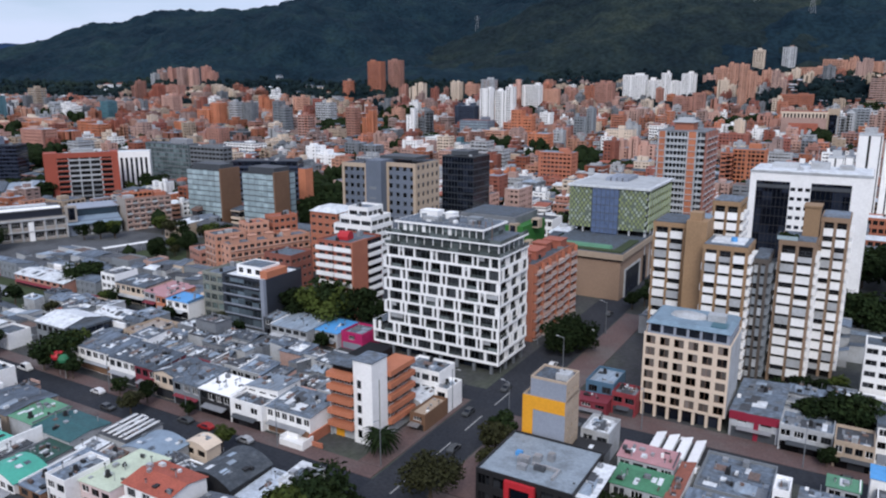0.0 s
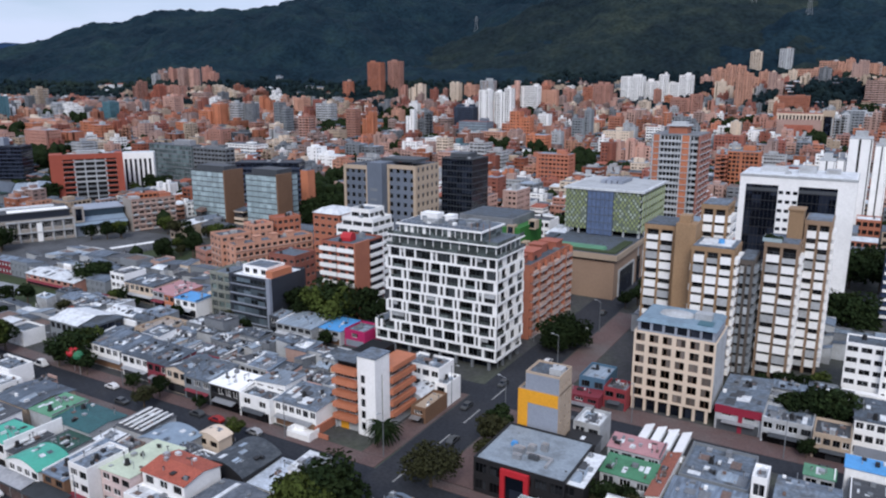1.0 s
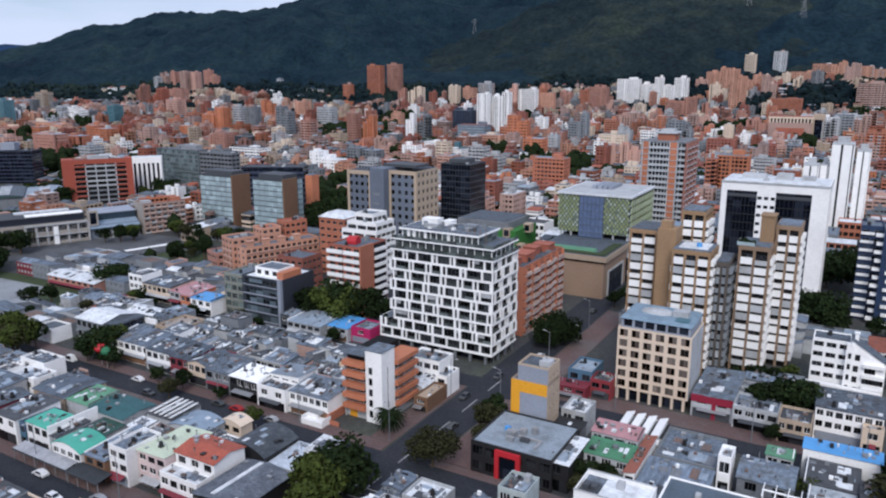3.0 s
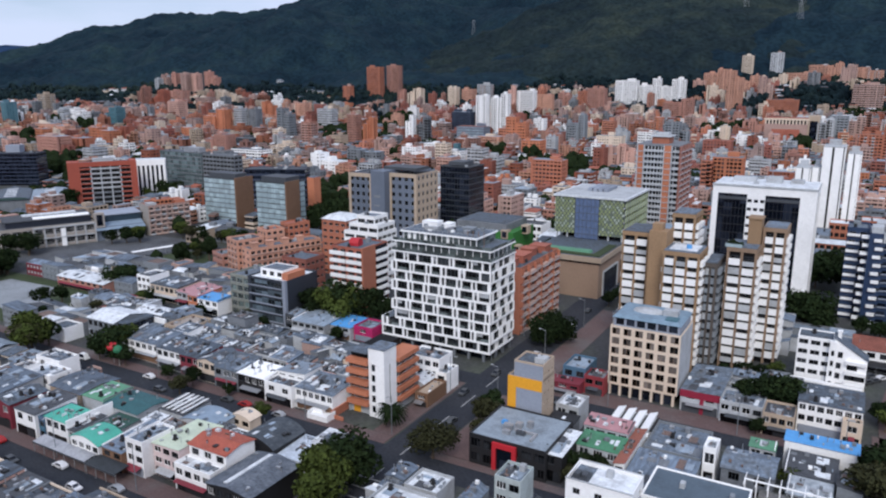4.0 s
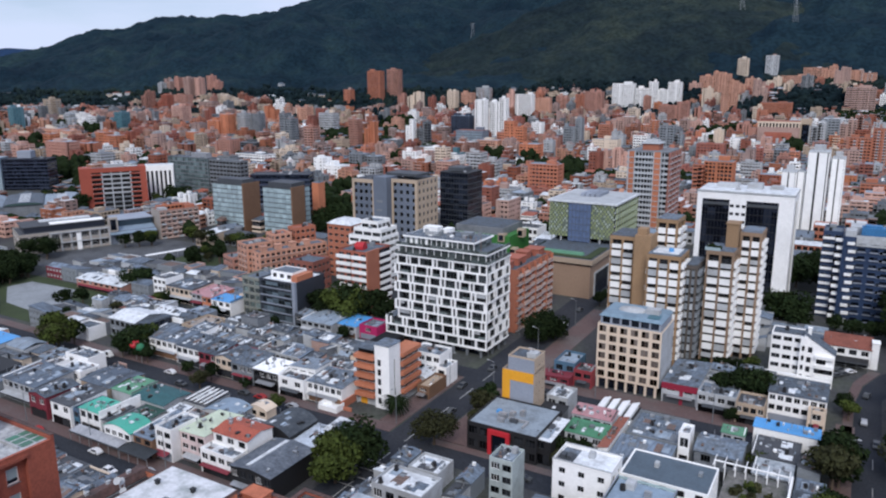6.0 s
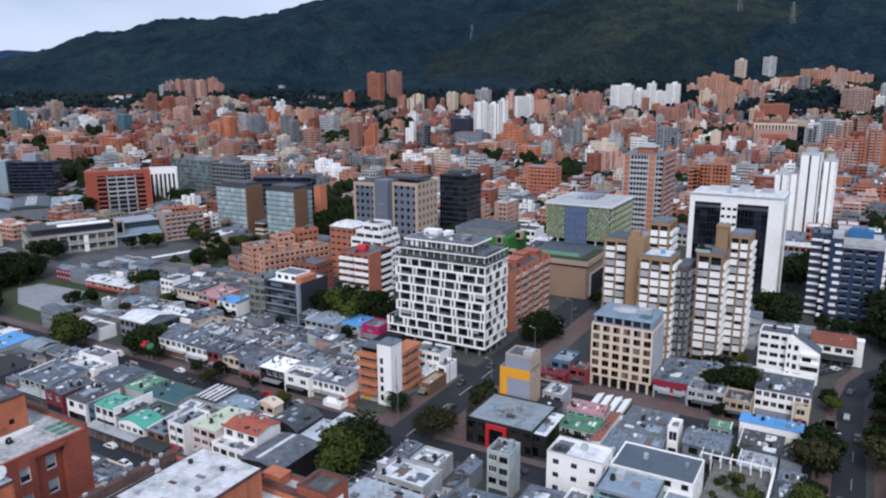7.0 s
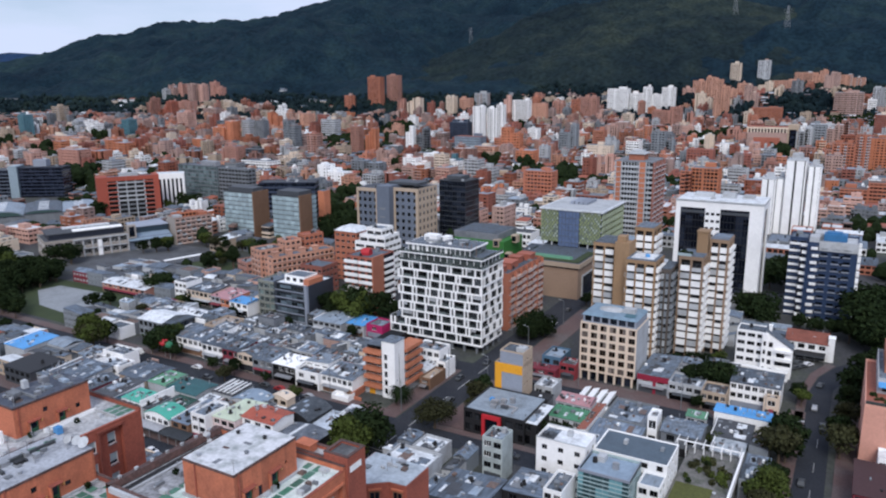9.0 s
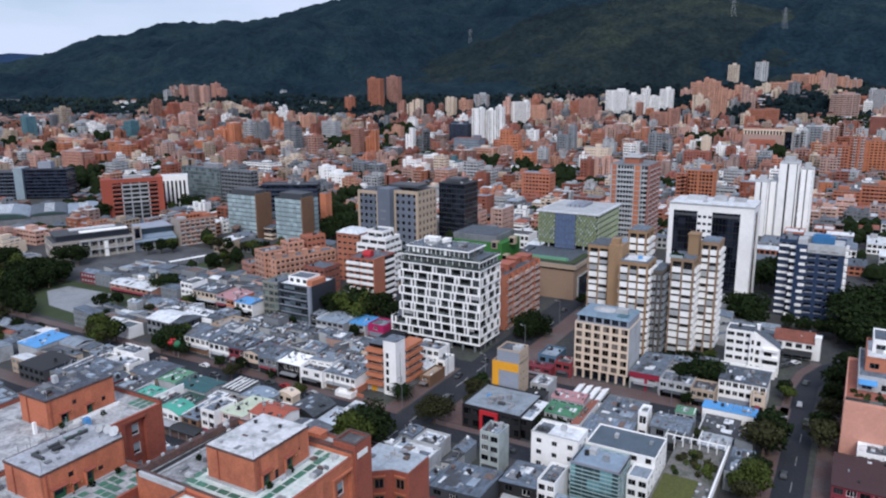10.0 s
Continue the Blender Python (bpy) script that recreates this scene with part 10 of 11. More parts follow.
def far_building(x0, x1, y0, y1, h, wall, rnd, label="", top=None, glass_mat=FARG, roof=None, rest=None, style=None):
    """A distant building of one to three masses: floor bands, piers and balconies before dark glazing, huts on the roof."""
    GRID.append((x0, x1, y0, y1))
    cx, cy = (x0 + x1) / 2, (y0 + y1) / 2
    z = min(footing(a, b) for a in (x0, x1) for b in (y0, y1)) - 0.3
    if top is None:
        h = max(9.0, h + land(cx, cy) - z)
    else:
        z -= 2.0
        h = max(8.0, top - z)
    full = (x0 - cx, x1 - cx, y0 - cy, y1 - cy)
    s = Solid()
    fh = rnd.uniform(2.8, 3.3)
    style = style or rnd.choice(("bands", "grid", "slots", "balconies", "grid"))
    pitch = rnd.uniform(2.6, 4.4)
    pw = rnd.choice((0.5, 0.9, 1.4))

    def mass(b, h, sides="SEW"):
        s.box(b[0] + 0.4, b[1] - 0.4, b[2] + 0.4, b[3] - 0.4, 0, h - 0.4, 1)
        n = max(2, round(h / fh))
        f = h / n
        band = f * {"bands": 0.6, "grid": 0.52, "slots": 0.36, "balconies": 0.5}[style]
        for k in range(n):
            s.box(*b, k * f, k * f + band)
        s.box(*b, h - 0.6, h + 0.5)
        for sd in sides:
            ua, ub = span(b, sd)
            m = max(1, round((ub - ua) / pitch))
            wide = rnd.randrange(m + 1)
            bay = rnd.randrange(m)
            for k in range(m + 1):
                w = pw * (2.6 if k == wide else 1) * (1.6 if style == "slots" else 1)
                w = min(w, (ub - ua) * 0.5)
                u = ua + (ub - ua - w) * k / m
                s.side(b, sd, u, u + w, -0.42, 0.03, 0, h)
            if style == "balconies" and sd in "SE":
                for q in (bay, (bay + 2) % m):
                    u = ua + (ub - ua) * q / m
                    for k in range(1, n):
                        s.side(b, sd, u + 0.2, u + (ub - ua) / m - 0.2, 0.04, 0.9, k * f - 0.1, k * f + 0.9, 3)
        s.box(b[0] + 0.5, b[1] - 0.5, b[2] + 0.5, b[3] - 0.5, h + 0.5, h + 0.54, 2)
        w, d = b[1] - b[0], b[3] - b[2]
        for k in range(rnd.choice((1, 1, 2)) if w > 6 and d > 6 else 0):
            a, c = w * rnd.uniform(0.18, 0.42), d * rnd.uniform(0.2, 0.5)
            u, v = rnd.uniform(b[0] + 0.8, b[1] - a - 0.8), rnd.uniform(b[2] + 0.8, b[3] - c - 0.8)
            s.box(u, u + a, v, v + c, h + 0.54, h + rnd.uniform(1.6, 4.2), rnd.choice((0, 0, 3)))

    q = rnd.random() * (0.8 if top is not None else 1.0)
    if q < 0.45 or x1 - x0 < 9:
        mass(full, h)
    elif q < 0.8:
        m = full[0] + (x1 - x0) * rnd.uniform(0.35, 0.65)
        k, e = rnd.uniform(0.68, 0.92), rnd.uniform(1.0, 3.0)
        left, right = (full[0], m, full[2], full[3] - e), (m + 0.02, full[1], full[2] + e, full[3])
        hs = (h, h * k) if rnd.random() < 0.5 else (h * k, h)
        mass(left, hs[0], "SEW")
        mass(right, hs[1], "SEW")
    elif q < 0.9:
        mass(full, h * rnd.uniform(0.62, 0.82))
        mass((full[0] + (x1 - x0) * rnd.uniform(0.08, 0.25), full[1] - (x1 - x0) * rnd.uniform(0.08, 0.25), full[2] + 1.5, full[3] - 1.5), h)
    else:
        w = (x1 - x0) / 3
        mass((full[0], full[0] + w - 0.02, full[2] + 1.5, full[3]), h * rnd.uniform(0.7, 0.95))
        mass((full[0] + w, full[0] + 2 * w, full[2], full[3] - 1), h)
        mass((full[0] + 2 * w + 0.02, full[1], full[2] + 2, full[3]), h * rnd.uniform(0.7, 0.95))
    kind = "apartment tower" if h > 28 else "apartment block"
    roof = roof or rnd.choice((ROOFG, ROOFG, TILE, CONC, ROOFW, ROOFL, RUST))
    trim = wall if wall in (WHITE, CREAM, PINKISH) else rnd.choice((OFFWHITE, CREAM, BRICKB, wall, wall, wall))
    if rest is not None:
        o = len(rest.v)
        ids = [rest.slots.setdefault(q, len(rest.slots)) for q in (wall, glass_mat, roof, trim)]
        rest.v += [(p[0] + cx, p[1] + cy, p[2] + z) for p in s.v]
        rest.f += [tuple(o + i for i in f) for f in s.f]
        rest.m += [ids[i] for i in s.m]
        return None
    split = {k: Solid() for k in (0, 1, 2, 3)}
    for k, q in split.items():
        for j in range(0, len(s.f), 6):
            if s.m[j] == k:
                i, o = s.f[j][0], len(q.v)
                q.v += s.v[i:i + 8]
                q.f += [tuple(o + c - i for c in f) for f in s.f[j:j + 6]]
                q.m += [0] * 6
    ob = new(kind.replace(" ", "_"))
    ob.matrix_basis = pose(cx, cy, z)
    part("facade", split[0], wall, ob)["kind"] = "stuff"
    part("glazing", split[1], glass_mat, ob)
    part("roof", split[2], roof, ob)
    if split[3].v:
        part("balcony_trim", split[3], trim, ob)["kind"] = "stuff"
    return tagged(ob, label or "%s %s with a flat roof among others" % (wall.name.replace("_", " "), kind), "building", "far city")


TINTS = random.Random(9)
FIRED = []
for base in (BRICK, BRICK2, BRICKA, BRICKB, BRICK3, BRICKD):
    r, g, b = {BRICK: (0.40, 0.155, 0.10), BRICK2: (0.40, 0.20, 0.155), BRICKA: (0.52, 0.275, 0.195), BRICKB: (0.43, 0.285, 0.245), BRICK3: (0.33, 0.11, 0.075), BRICKD: (0.50, 0.19, 0.11)}[base]
    for k in range(4):
        q, w = TINTS.uniform(0.6, 1.25), TINTS.uniform(-0.03, 0.03)
        FIRED.append(mat("weathered_brick", (min(0.62, r * q + w), g * q, max(0.03, b * q - w * 0.5)), 0.85, 0.2, 0.6, 0.45, 0.1))
REST = Solid()
REST.slots = {}
FAR = random.Random(21)
TEALP = mat("teal_panel", (0.075, 0.165, 0.20), 0.5, 0.1, 0.5, 0.2, 0.1)
TEALG = glass("teal_glass", (0.04, 0.13, 0.16), 0.15, 0.3)
NAVY = mat("navy_panel", (0.022, 0.032, 0.055), 0.5, 0.1, 0.5, 0.2, 0.1)
PANES_OF = {TEALP: TEALG, NAVY: GLASSN, SLATE: GLASSB, DKGREY: GLASSN}


def landmark(x0, x1, y0, y1, top, wall):
    """A distant building that stands out, up to the height of its roof."""
    style = None
    if wall in (WHITE, OFFWHITE) and y0 < 1200 and top - land((x0 + x1) / 2, y0) > 40:
        style = "slots"
    elif wall in (TEALP, NAVY, SLATE):
        style = "grid"
    far_building(x0, x1, y0, y1, 0, wall, FAR, top=top, glass_mat=PANES_OF.get(wall, FARG), style=style)


for a in ((-1049, -1036, 569, 585, 61, TEALP), (-1113, -1103, 628, 641, 53, WHITE), (-1091, -1082, 640, 651, 60, CONC), (-1093, -1074, 651, 668, 70, BEIGE), (-1062, -1056, 655, 663, 57, CONC), (-1006, -990, 625, 642, 50, OFFWHITE), (-979, -957, 627, 644, 51, WHITE), (-969, -959, 648, 661, 46, CONC), (-924, -891, 635, 652, 54, TEALP), (-1038, -1023, 788, 805, 80, BRICK2), (-1181, -1171, 941, 954, 93, OFFWHITE), (-1177, -1164, 954, 970, 101, BRICKB), (-1151, -1139, 956, 971, 103, BRICK2), (-1089, -1076, 924, 941, 103, BRICKB)):
    landmark(*a)
for a in ((-1068, -1057, 932, 947, 102, PINKISH), (-1099, -1070, 989, 1004, 106, BRICK2), (-1031, -1001, 807, 824, 74, BRICK3), (-1035, -999, 848, 865, 73, BRICK2), (-893, -870, 727, 744, 60, PINKISH), (-905, -899, 700, 708, 53, CONC), (-979, -960, 901, 917, 74, CREAM), (-968, -949, 918, 935, 67, CREAM), (-941, -911, 823, 840, 63, BRICKB), (-741, -706, 656, 673, 54, BRICKD), (-702, -688, 672, 683, 55, OFFWHITE), (-687, -673, 682, 694, 54, CONC), (-760, -743, 785, 800, 60, BRICKD), (-621, -603, 664, 679, 57, GREY)):
    landmark(*a)
for a in ((-795, -759, 527, 544, 36, BRICKD), (-770, -757, 546, 562, 37, BRICK3), (-745, -710, 431, 448, 34, BRICK2), (-730, -705, 454, 471, 31, BRICK), (-967, -905, 518, 535, 30, BRICK2), (-956, -887, 554, 571, 35, BRICKA), (-628, -601, 598, 613, 25, DKGREY), (-568, -526, 534, 551, 20, WHITE), (-551, -536, 587, 600, 22, CREAM), (-631, -599, 555, 572, 32, BRICK2), (-939, -918, 683, 700, 50, BRICKB), (-843, -823, 619, 636, 37, BRICKC), (-707, -697, 583, 595, 25, GREY), (-787, -759, 1087, 1102, 113, BRICK)):
    landmark(*a)
for a in ((-777, -751, 1136, 1150, 116, BRICK2), (-809, -794, 1043, 1056, 80, BRICK), (-660, -635, 1025, 1039, 76, CREAM), (-682, -670, 1028, 1038, 74, BRICK2), (-636, -625, 1053, 1062, 68, BRICKC), (-612, -602, 1046, 1054, 69, BRICK2), (-617, -601, 1086, 1100, 78, CREAM), (-588, -568, 1083, 1099, 75, BRICKA), (-614, -588, 1190, 1204, 82, OFFWHITE), (-428, -414, 827, 840, 71, WHITE), (-412, -389, 838, 850, 73, WHITE), (-472, -462, 1019, 1027, 82, PINKISH), (-461, -434, 1028, 1043, 74, WHITE), (-441, -417, 1059, 1072, 68, BRICKA)):
    landmark(*a)
for a in ((-447, -428, 1166, 1181, 69, BRICK2), (-412, -398, 1165, 1176, 72, BRICK), (-459, -432, 818, 833, 50, NAVY), (-418, -381, 757, 774, 36, SLATE), (-468, -458, 720, 729, 50, WHITE), (-457, -443, 728, 740, 47, CONC), (-557, -531, 801, 815, 45, BRICKA), (-524, -511, 679, 690, 51, BRICK2), (-507, -494, 687, 699, 48, BRICKD), (-650, -625, 777, 791, 52, OFFWHITE), (-552, -538, 629, 641, 44, BRICK2), (-719, -701, 811, 826, 58, BRICKA), (-431, -401, 500, 517, 25, WHITE), (-437, -403, 563, 580, 23, CONC)):
    landmark(*a)
for a in ((-393, -367, 597, 612, 25, WHITE), (-361, -348, 609, 620, 29, CREAM), (-365, -354, 654, 663, 25, TEALP), (-306, -275, 574, 591, 29, OFFWHITE), (-349, -325, 750, 763, 49, BRICKD), (-300, -279, 685, 702, 29, BRICKD), (-296, -285, 743, 753, 29, OFFWHITE), (-305, -282, 829, 842, 49, GREY), (-287, -262, 592, 606, 14, BEIGE), (-223, -196, 531, 545, 27, BRICK), (-248, -235, 497, 508, 15, BRICKD), (-378, -350, 734, 750, 27, BRICKA), (-373, -336, 1244, 1261, 89, WHITE), (-334, -299, 1251, 1268, 92, WHITE)):
    landmark(*a)
# right-hand hill blocks, here and below: peach sunlight put into pale BRICKA walls
for a in ((-298, -260, 1260, 1277, 91, WHITE), (-383, -355, 1129, 1145, 77, BRICK2), (-256, -213, 1103, 1120, 63, BRICK2), (-207, -183, 1123, 1136, 54, BRICK2), (-263, -243, 1342, 1359, 89, PINKISH), (-249, -211, 1360, 1377, 108, BRICKA), (-223, -196, 1255, 1270, 81, CREAM), (-184, -161, 1206, 1223, 104, BRICKA), (-206, -187, 1488, 1504, 134, CREAM), (-159, -137, 1509, 1526, 139, OFFWHITE), (-184, -157, 1359, 1374, 97, BRICKA), (-143, -122, 1242, 1259, 95, BRICKB), (-140, -116, 1379, 1396, 99, CREAM), (-119, -79, 1396, 1413, 101, BRICKA)):
    landmark(*a)
for a in ((-88, -58, 1452, 1468, 115, BRICKA), (-64, -35, 1492, 1508, 118, BRICKA), (-36, -12, 1403, 1420, 114, BRICKB), (-17, 27, 1420, 1437, 110, BRICKA), (-123, -79, 1187, 1204, 61, BRICK), (-37, -19, 926, 941, 46, OFFWHITE), (-23, -5, 941, 956, 50, GREY), (-11, 29, 1229, 1246, 83, BRICKB), (-6, 12, 990, 1005, 47, BRICKB), (9, 28, 1006, 1022, 52, BRICK2), (-127, -97, 998, 1015, 38, BRICK2), (-115, -79, 875, 892, 29, WHITE), (-209, -181, 914, 929, 35, CONC), (-133, -105, 774, 790, 29, BRICKC)):
    landmark(*a)
for a in ((-87, -65, 572, 589, 32, BRICKD), (-94, -86, 564, 572, 30, BRICK), (-85, -63, 722, 739, 15, WHITE), (-243, -215, 758, 774, 31, CREAM), (-192, -169, 668, 681, 29, PINKISH), (-266, -244, 943, 960, 40, BRICK2), (-239, -219, 943, 960, 43, BRICKD), (9, 42, 801, 818, 48, BRICK), (36, 68, 825, 842, 43, BRICKD), (24, 67, 613, 630, 22, BRICK), (40, 68, 1322, 1337, 89, OFFWHITE), (46, 69, 1143, 1160, 54, BRICKC), (-187, -161, 831, 845, 44, GREY), (-15, 21, 1046, 1063, 44, OFFWHITE)):
    landmark(*a)


def colonnade_block():
    """A broad pinkish block with a pale loggia of dark slots under its roof."""
    t = Building("public_building", "pinkish brick block with a pale loggia below the roof", "building", -64, 934, 8)
    t.part("body", Solid().box(-92, -46, 924, 944, 8, 40), BRICKB, "dusty pink brick body")
    t.part("recess", Solid().box(-84, -54, 923.5, 923.99, 16, 34), BRICK3, "red brick recess")
    t.part("loggia_back", Solid().box(-91, -47, 924.5, 943.5, 40, 44.5), GLASSN)
    t.pieces("loggia_pier", 1.8, 0.6, 4.5, CREAM, [(-92 + i * 3.68, 924, 40) for i in range(13)])
    t.part("cornice", Solid().box(-93, -45, 923.4, 945, 44.5, 46.6), CREAM)
    t.part("roof", Solid().box(-92, -46, 925, 944, 46.6, 47.2), TILE)
    t.part("wing", Solid().box(-45.8, -34, 926, 946, 8, 50), BEIGE, "beige end wing")
    t.part("wing_slot", Solid().box(-44, -36, 925.8, 925.99, 22, 44), GLASSN)
    t.part("arch", Solid().box(-78, -75, 922.9, 923.49, 16, 27).box(-70.5, -67.5, 922.9, 923.49, 16, 27).box(-63, -60, 922.9, 923.49, 16, 27), OFFWHITE, "pale pilasters")
    GRID.append((-94, -33, 920, 947))


colonnade_block()


def cottage(x, y):
    """A pale house among the trees of the slope."""
    w, d, h = FAR.uniform(9, 17), FAR.uniform(8, 11), FAR.uniform(5, 8)
    z = min(footing(x - w / 2, y), footing(x + w / 2, y)) - 1.5
    ob = thing("hillside_house", "pale villa among dark trees on the slope", "house", (x, y, z), FAR.uniform(-20, 20), "hillside houses")
    wall = Solid()
    b = (-w / 2, w / 2, -d / 2, d / 2)
    for sd in "SENW":
        openings(wall, b, sd, 0, h, 2, 3 if sd in "SN" else 2, 1.8, 1.4, h / 2 - 1.9, 0.3)
    part("wall", wall, FAR.choice((OFFWHITE, WHITE, CREAM, OFFWHITE)), ob)
    part("interior", Solid().box(b[0] + 0.3, b[1] - 0.3, b[2] + 0.3, b[3] - 0.3, 0, h - 0.2), FARG, ob)
    r = Solid()
    gable_roof(r, b, h, 1.8, "x", 0.5)
    part("roof", r, FAR.choice((ROOFG, TILE, ROOFW)), ob)
    GRID.append((x - w / 2, x + w / 2, y - d / 2, y + d / 2))


for x, y in ((-1148, 805), (-1147, 817), (-1108, 800), (-1111, 816), (-1096, 816), (-1107, 836), (-1250, 900), (-960, 984), (-955, 1001), (-933, 1001), (-1072, 1171), (-958, 1015), (-890, 1051), (-868, 1054), (-880, 1012), (-841, 1041), (-1242, 922), (-1258, 889), (-549, 1276), (-493, 1299), (-478, 1327), (-579, 1273)):
    cottage(x, y)


def scatter():
    walls = FIRED + [BRICKB] * 2 + [BRICKC] * 2 + [WHITE] * 3 + [OFFWHITE] * 3 + [BEIGE] * 3 + [CREAM] * 2 + [GREY] * 2 + [CONC] * 2 + [PINKISH] * 2
    n = 0
    for s0 in range(300, 1500, 22):
        wide = int((s0 + 190) * 0.72) + 40
        step = 24 if s0 < 600 else 21
        for l0 in range(-wide, wide, step):
            s = s0 + FAR.uniform(-7, 7)
            l = l0 + FAR.uniform(-6, 6)
            cx, cy = s * FWD[0] + l * SIDE[0], s * FWD[1] + l * SIDE[1]
            if s > 1190 + 290 * smooth(60, 250, l) + 130 * smooth(-560, -480, l) * smooth(-250, -330, l):
                if FAR.random() < 0.5 and footing(cx, cy) < 76:
                    tree_spots.append((cx, cy))
                continue
            if footing(cx, cy) > 76 or (-110 < cx < 50 and 1195 < cy < 1275):
                if footing(cx, cy) < 92:
                    tree_spots.append((cx, cy))
                    tree_spots.append((cx + 8, cy - 9))
                continue
            w, d = FAR.uniform(10, 26 if s < 600 else 19), FAR.uniform(9, 17)
            if FAR.random() < 0.3:
                w, d = d, w
            lim = 10.5 if s < 430 else 15 if s < 620 else 18
            h = FAR.uniform(8, lim) * (1.35 if FAR.random() < 0.2 and s > 430 else 1) + 5 * smooth(800, 1300, s)
            for _ in range(5):
                if clear(cx - w / 2, cx + w / 2, cy - d / 2, cy + d / 2):
                    break
                w, d = w * 0.83, d * 0.83
            else:
                continue
            if w < 8 or d < 7:
                continue
            if FAR.random() < (0.11 if s < 1150 else 0.11 + 0.5 * smooth(1150, 1450, s)):
                tree_spots.append((cx, cy))
                continue
            if s < 430 and cx > -430:
                house(cx - w / 2, cx + w / 2, cy - d / 2, cy + d / 2, FAR.uniform(5, 9), "S", FAR.choice((OFFWHITE, WHITE, BRICK, BRICK2, GREY, BEIGE)), FAR.choice(("shed", "gable", "flat")), None, FAR.uniform(0.6, 2), seed=FAR.randrange(10 ** 6), take=False, plain=True)
                GRID.append((cx - w / 2, cx + w / 2, cy - d / 2, cy + d / 2))
            else:
                far_building(cx - w / 2, cx + w / 2, cy - d / 2, cy + d / 2, h, FAR.choice(walls), FAR, rest=None if n < 130 else REST)
                n += 1
    return n


tree_spots = []
for l, s, r in ((398, 1130, 36), (364, 930, 30), (330, 1000, 22), (120, 620, 16), (95, 700, 13), (-93, 900, 30), (-60, 1020, 34), (-140, 960, 24), (282, 800, 28), (255, 830, 24), (93, 470, 13), (548, 1150, 40), (600, 1080, 30), (430, 1010, 24), (-66, 385, 15), (-330, 560, 22), (-300, 600, 20), (-208, 395, 12), (-420, 700, 24), (160, 640, 14), (-240, 1100, 40), (120, 1180, 40), (-400, 1180, 50), (330, 1180, 36), (40, 560, 12), (450, 700, 20), (-20, 700, 16)):
    cx, cy = s * FWD[0] + l * SIDE[0], s * FWD[1] + l * SIDE[1]
    if clear(cx - r, cx + r, cy - r * 0.7, cy + r * 0.7, 0):
        GRID.append((cx - r, cx + r, cy - r * 0.7, cy + r * 0.7))
        for k in range(int(r * r * 0.012) + 3):
            tree_spots.append((cx + FAR.uniform(-r, r) * 0.9, cy + FAR.uniform(-r, r) * 0.65))


groves = []
WOODS = ((-769, 1035), (-780, 1065), (-722, 1021), (-665, 954), (-635, 938), (-587, 880), (-698, 938), (-661, 921), (-581, 884), (-601, 874), (-249, 1288), (-249, 1328), (-237, 1195), (-229, 1123), (-155, 1184), (-148, 1219), (-138, 1238), (-163, 1192), (-169, 990), (-157, 992), (-145, 990), (-135, 1010), (-46, 885), (-54, 924), (-125, 1173), (-99, 1242), (-85, 1240), (-70, 1229), (-56, 1224), (-43, 1225), (-30, 1234), (-18, 1250), (-3, 1280), (-81, 1259), (-66, 1251), (-48, 1249), (-32, 1258), (-970, 852), (-928, 803), (-829, 472), (-866, 485), (-804, 466), (-662, 397), (-685, 401), (-907, 603), (-927, 605), (-536, 655), (-541, 674), (-350, 427), (-354, 447), (-330, 396), (-528, 781), (-417, 619), (-278, 673), (-232, 664), (-221, 652), (-215, 554), (-639, 1110), (-466, 1206), (-564, 1072), (-899, 510), (-856, 489), (-686, 405), (-673, 414), (-981, 515), (-989, 616), (-528, 395), (-243, 1209), (-150, 1208))
for x, y in WOODS:
    for k in range(5 if y < 700 else 9):
        groves.append((x + FAR.gauss(0, 6), y + FAR.gauss(0, 5)))
    GRID.append((x - 6, x + 6, y - 5, y + 5))
for cx, cy, r in ((-172, 1090, 30), (-250, 1235, 22), (-214, 620, 11), (-270, 650, 9), (-303, 366, 10), (-494, 366, 12), (-640, 386, 18), (-600, 372, 14), (-930, 535, 20), (-570, 705, 13), (-600, 670, 10), (-320, 1260, 16), (-690, 1060, 18), (-52, 1245, 30), (-10, 1262, 26), (-430, 560, 10), (-330, 690, 11), (-120, 820, 12), (-420, 980, 14), (-560, 880, 14), (-60, 1040, 16)):
    for q in (r, r * 0.75, r * 0.5):
        if clear(cx - q, cx + q, cy - q * 0.7, cy + q * 0.7, 0):
            GRID.append((cx - q, cx + q, cy - q * 0.7, cy + q * 0.7))
            for k in range(int(q * q * 0.06) + 5):
                groves.append((cx + FAR.uniform(-q, q) * 0.9, cy + FAR.uniform(-q, q) * 0.65))
            break


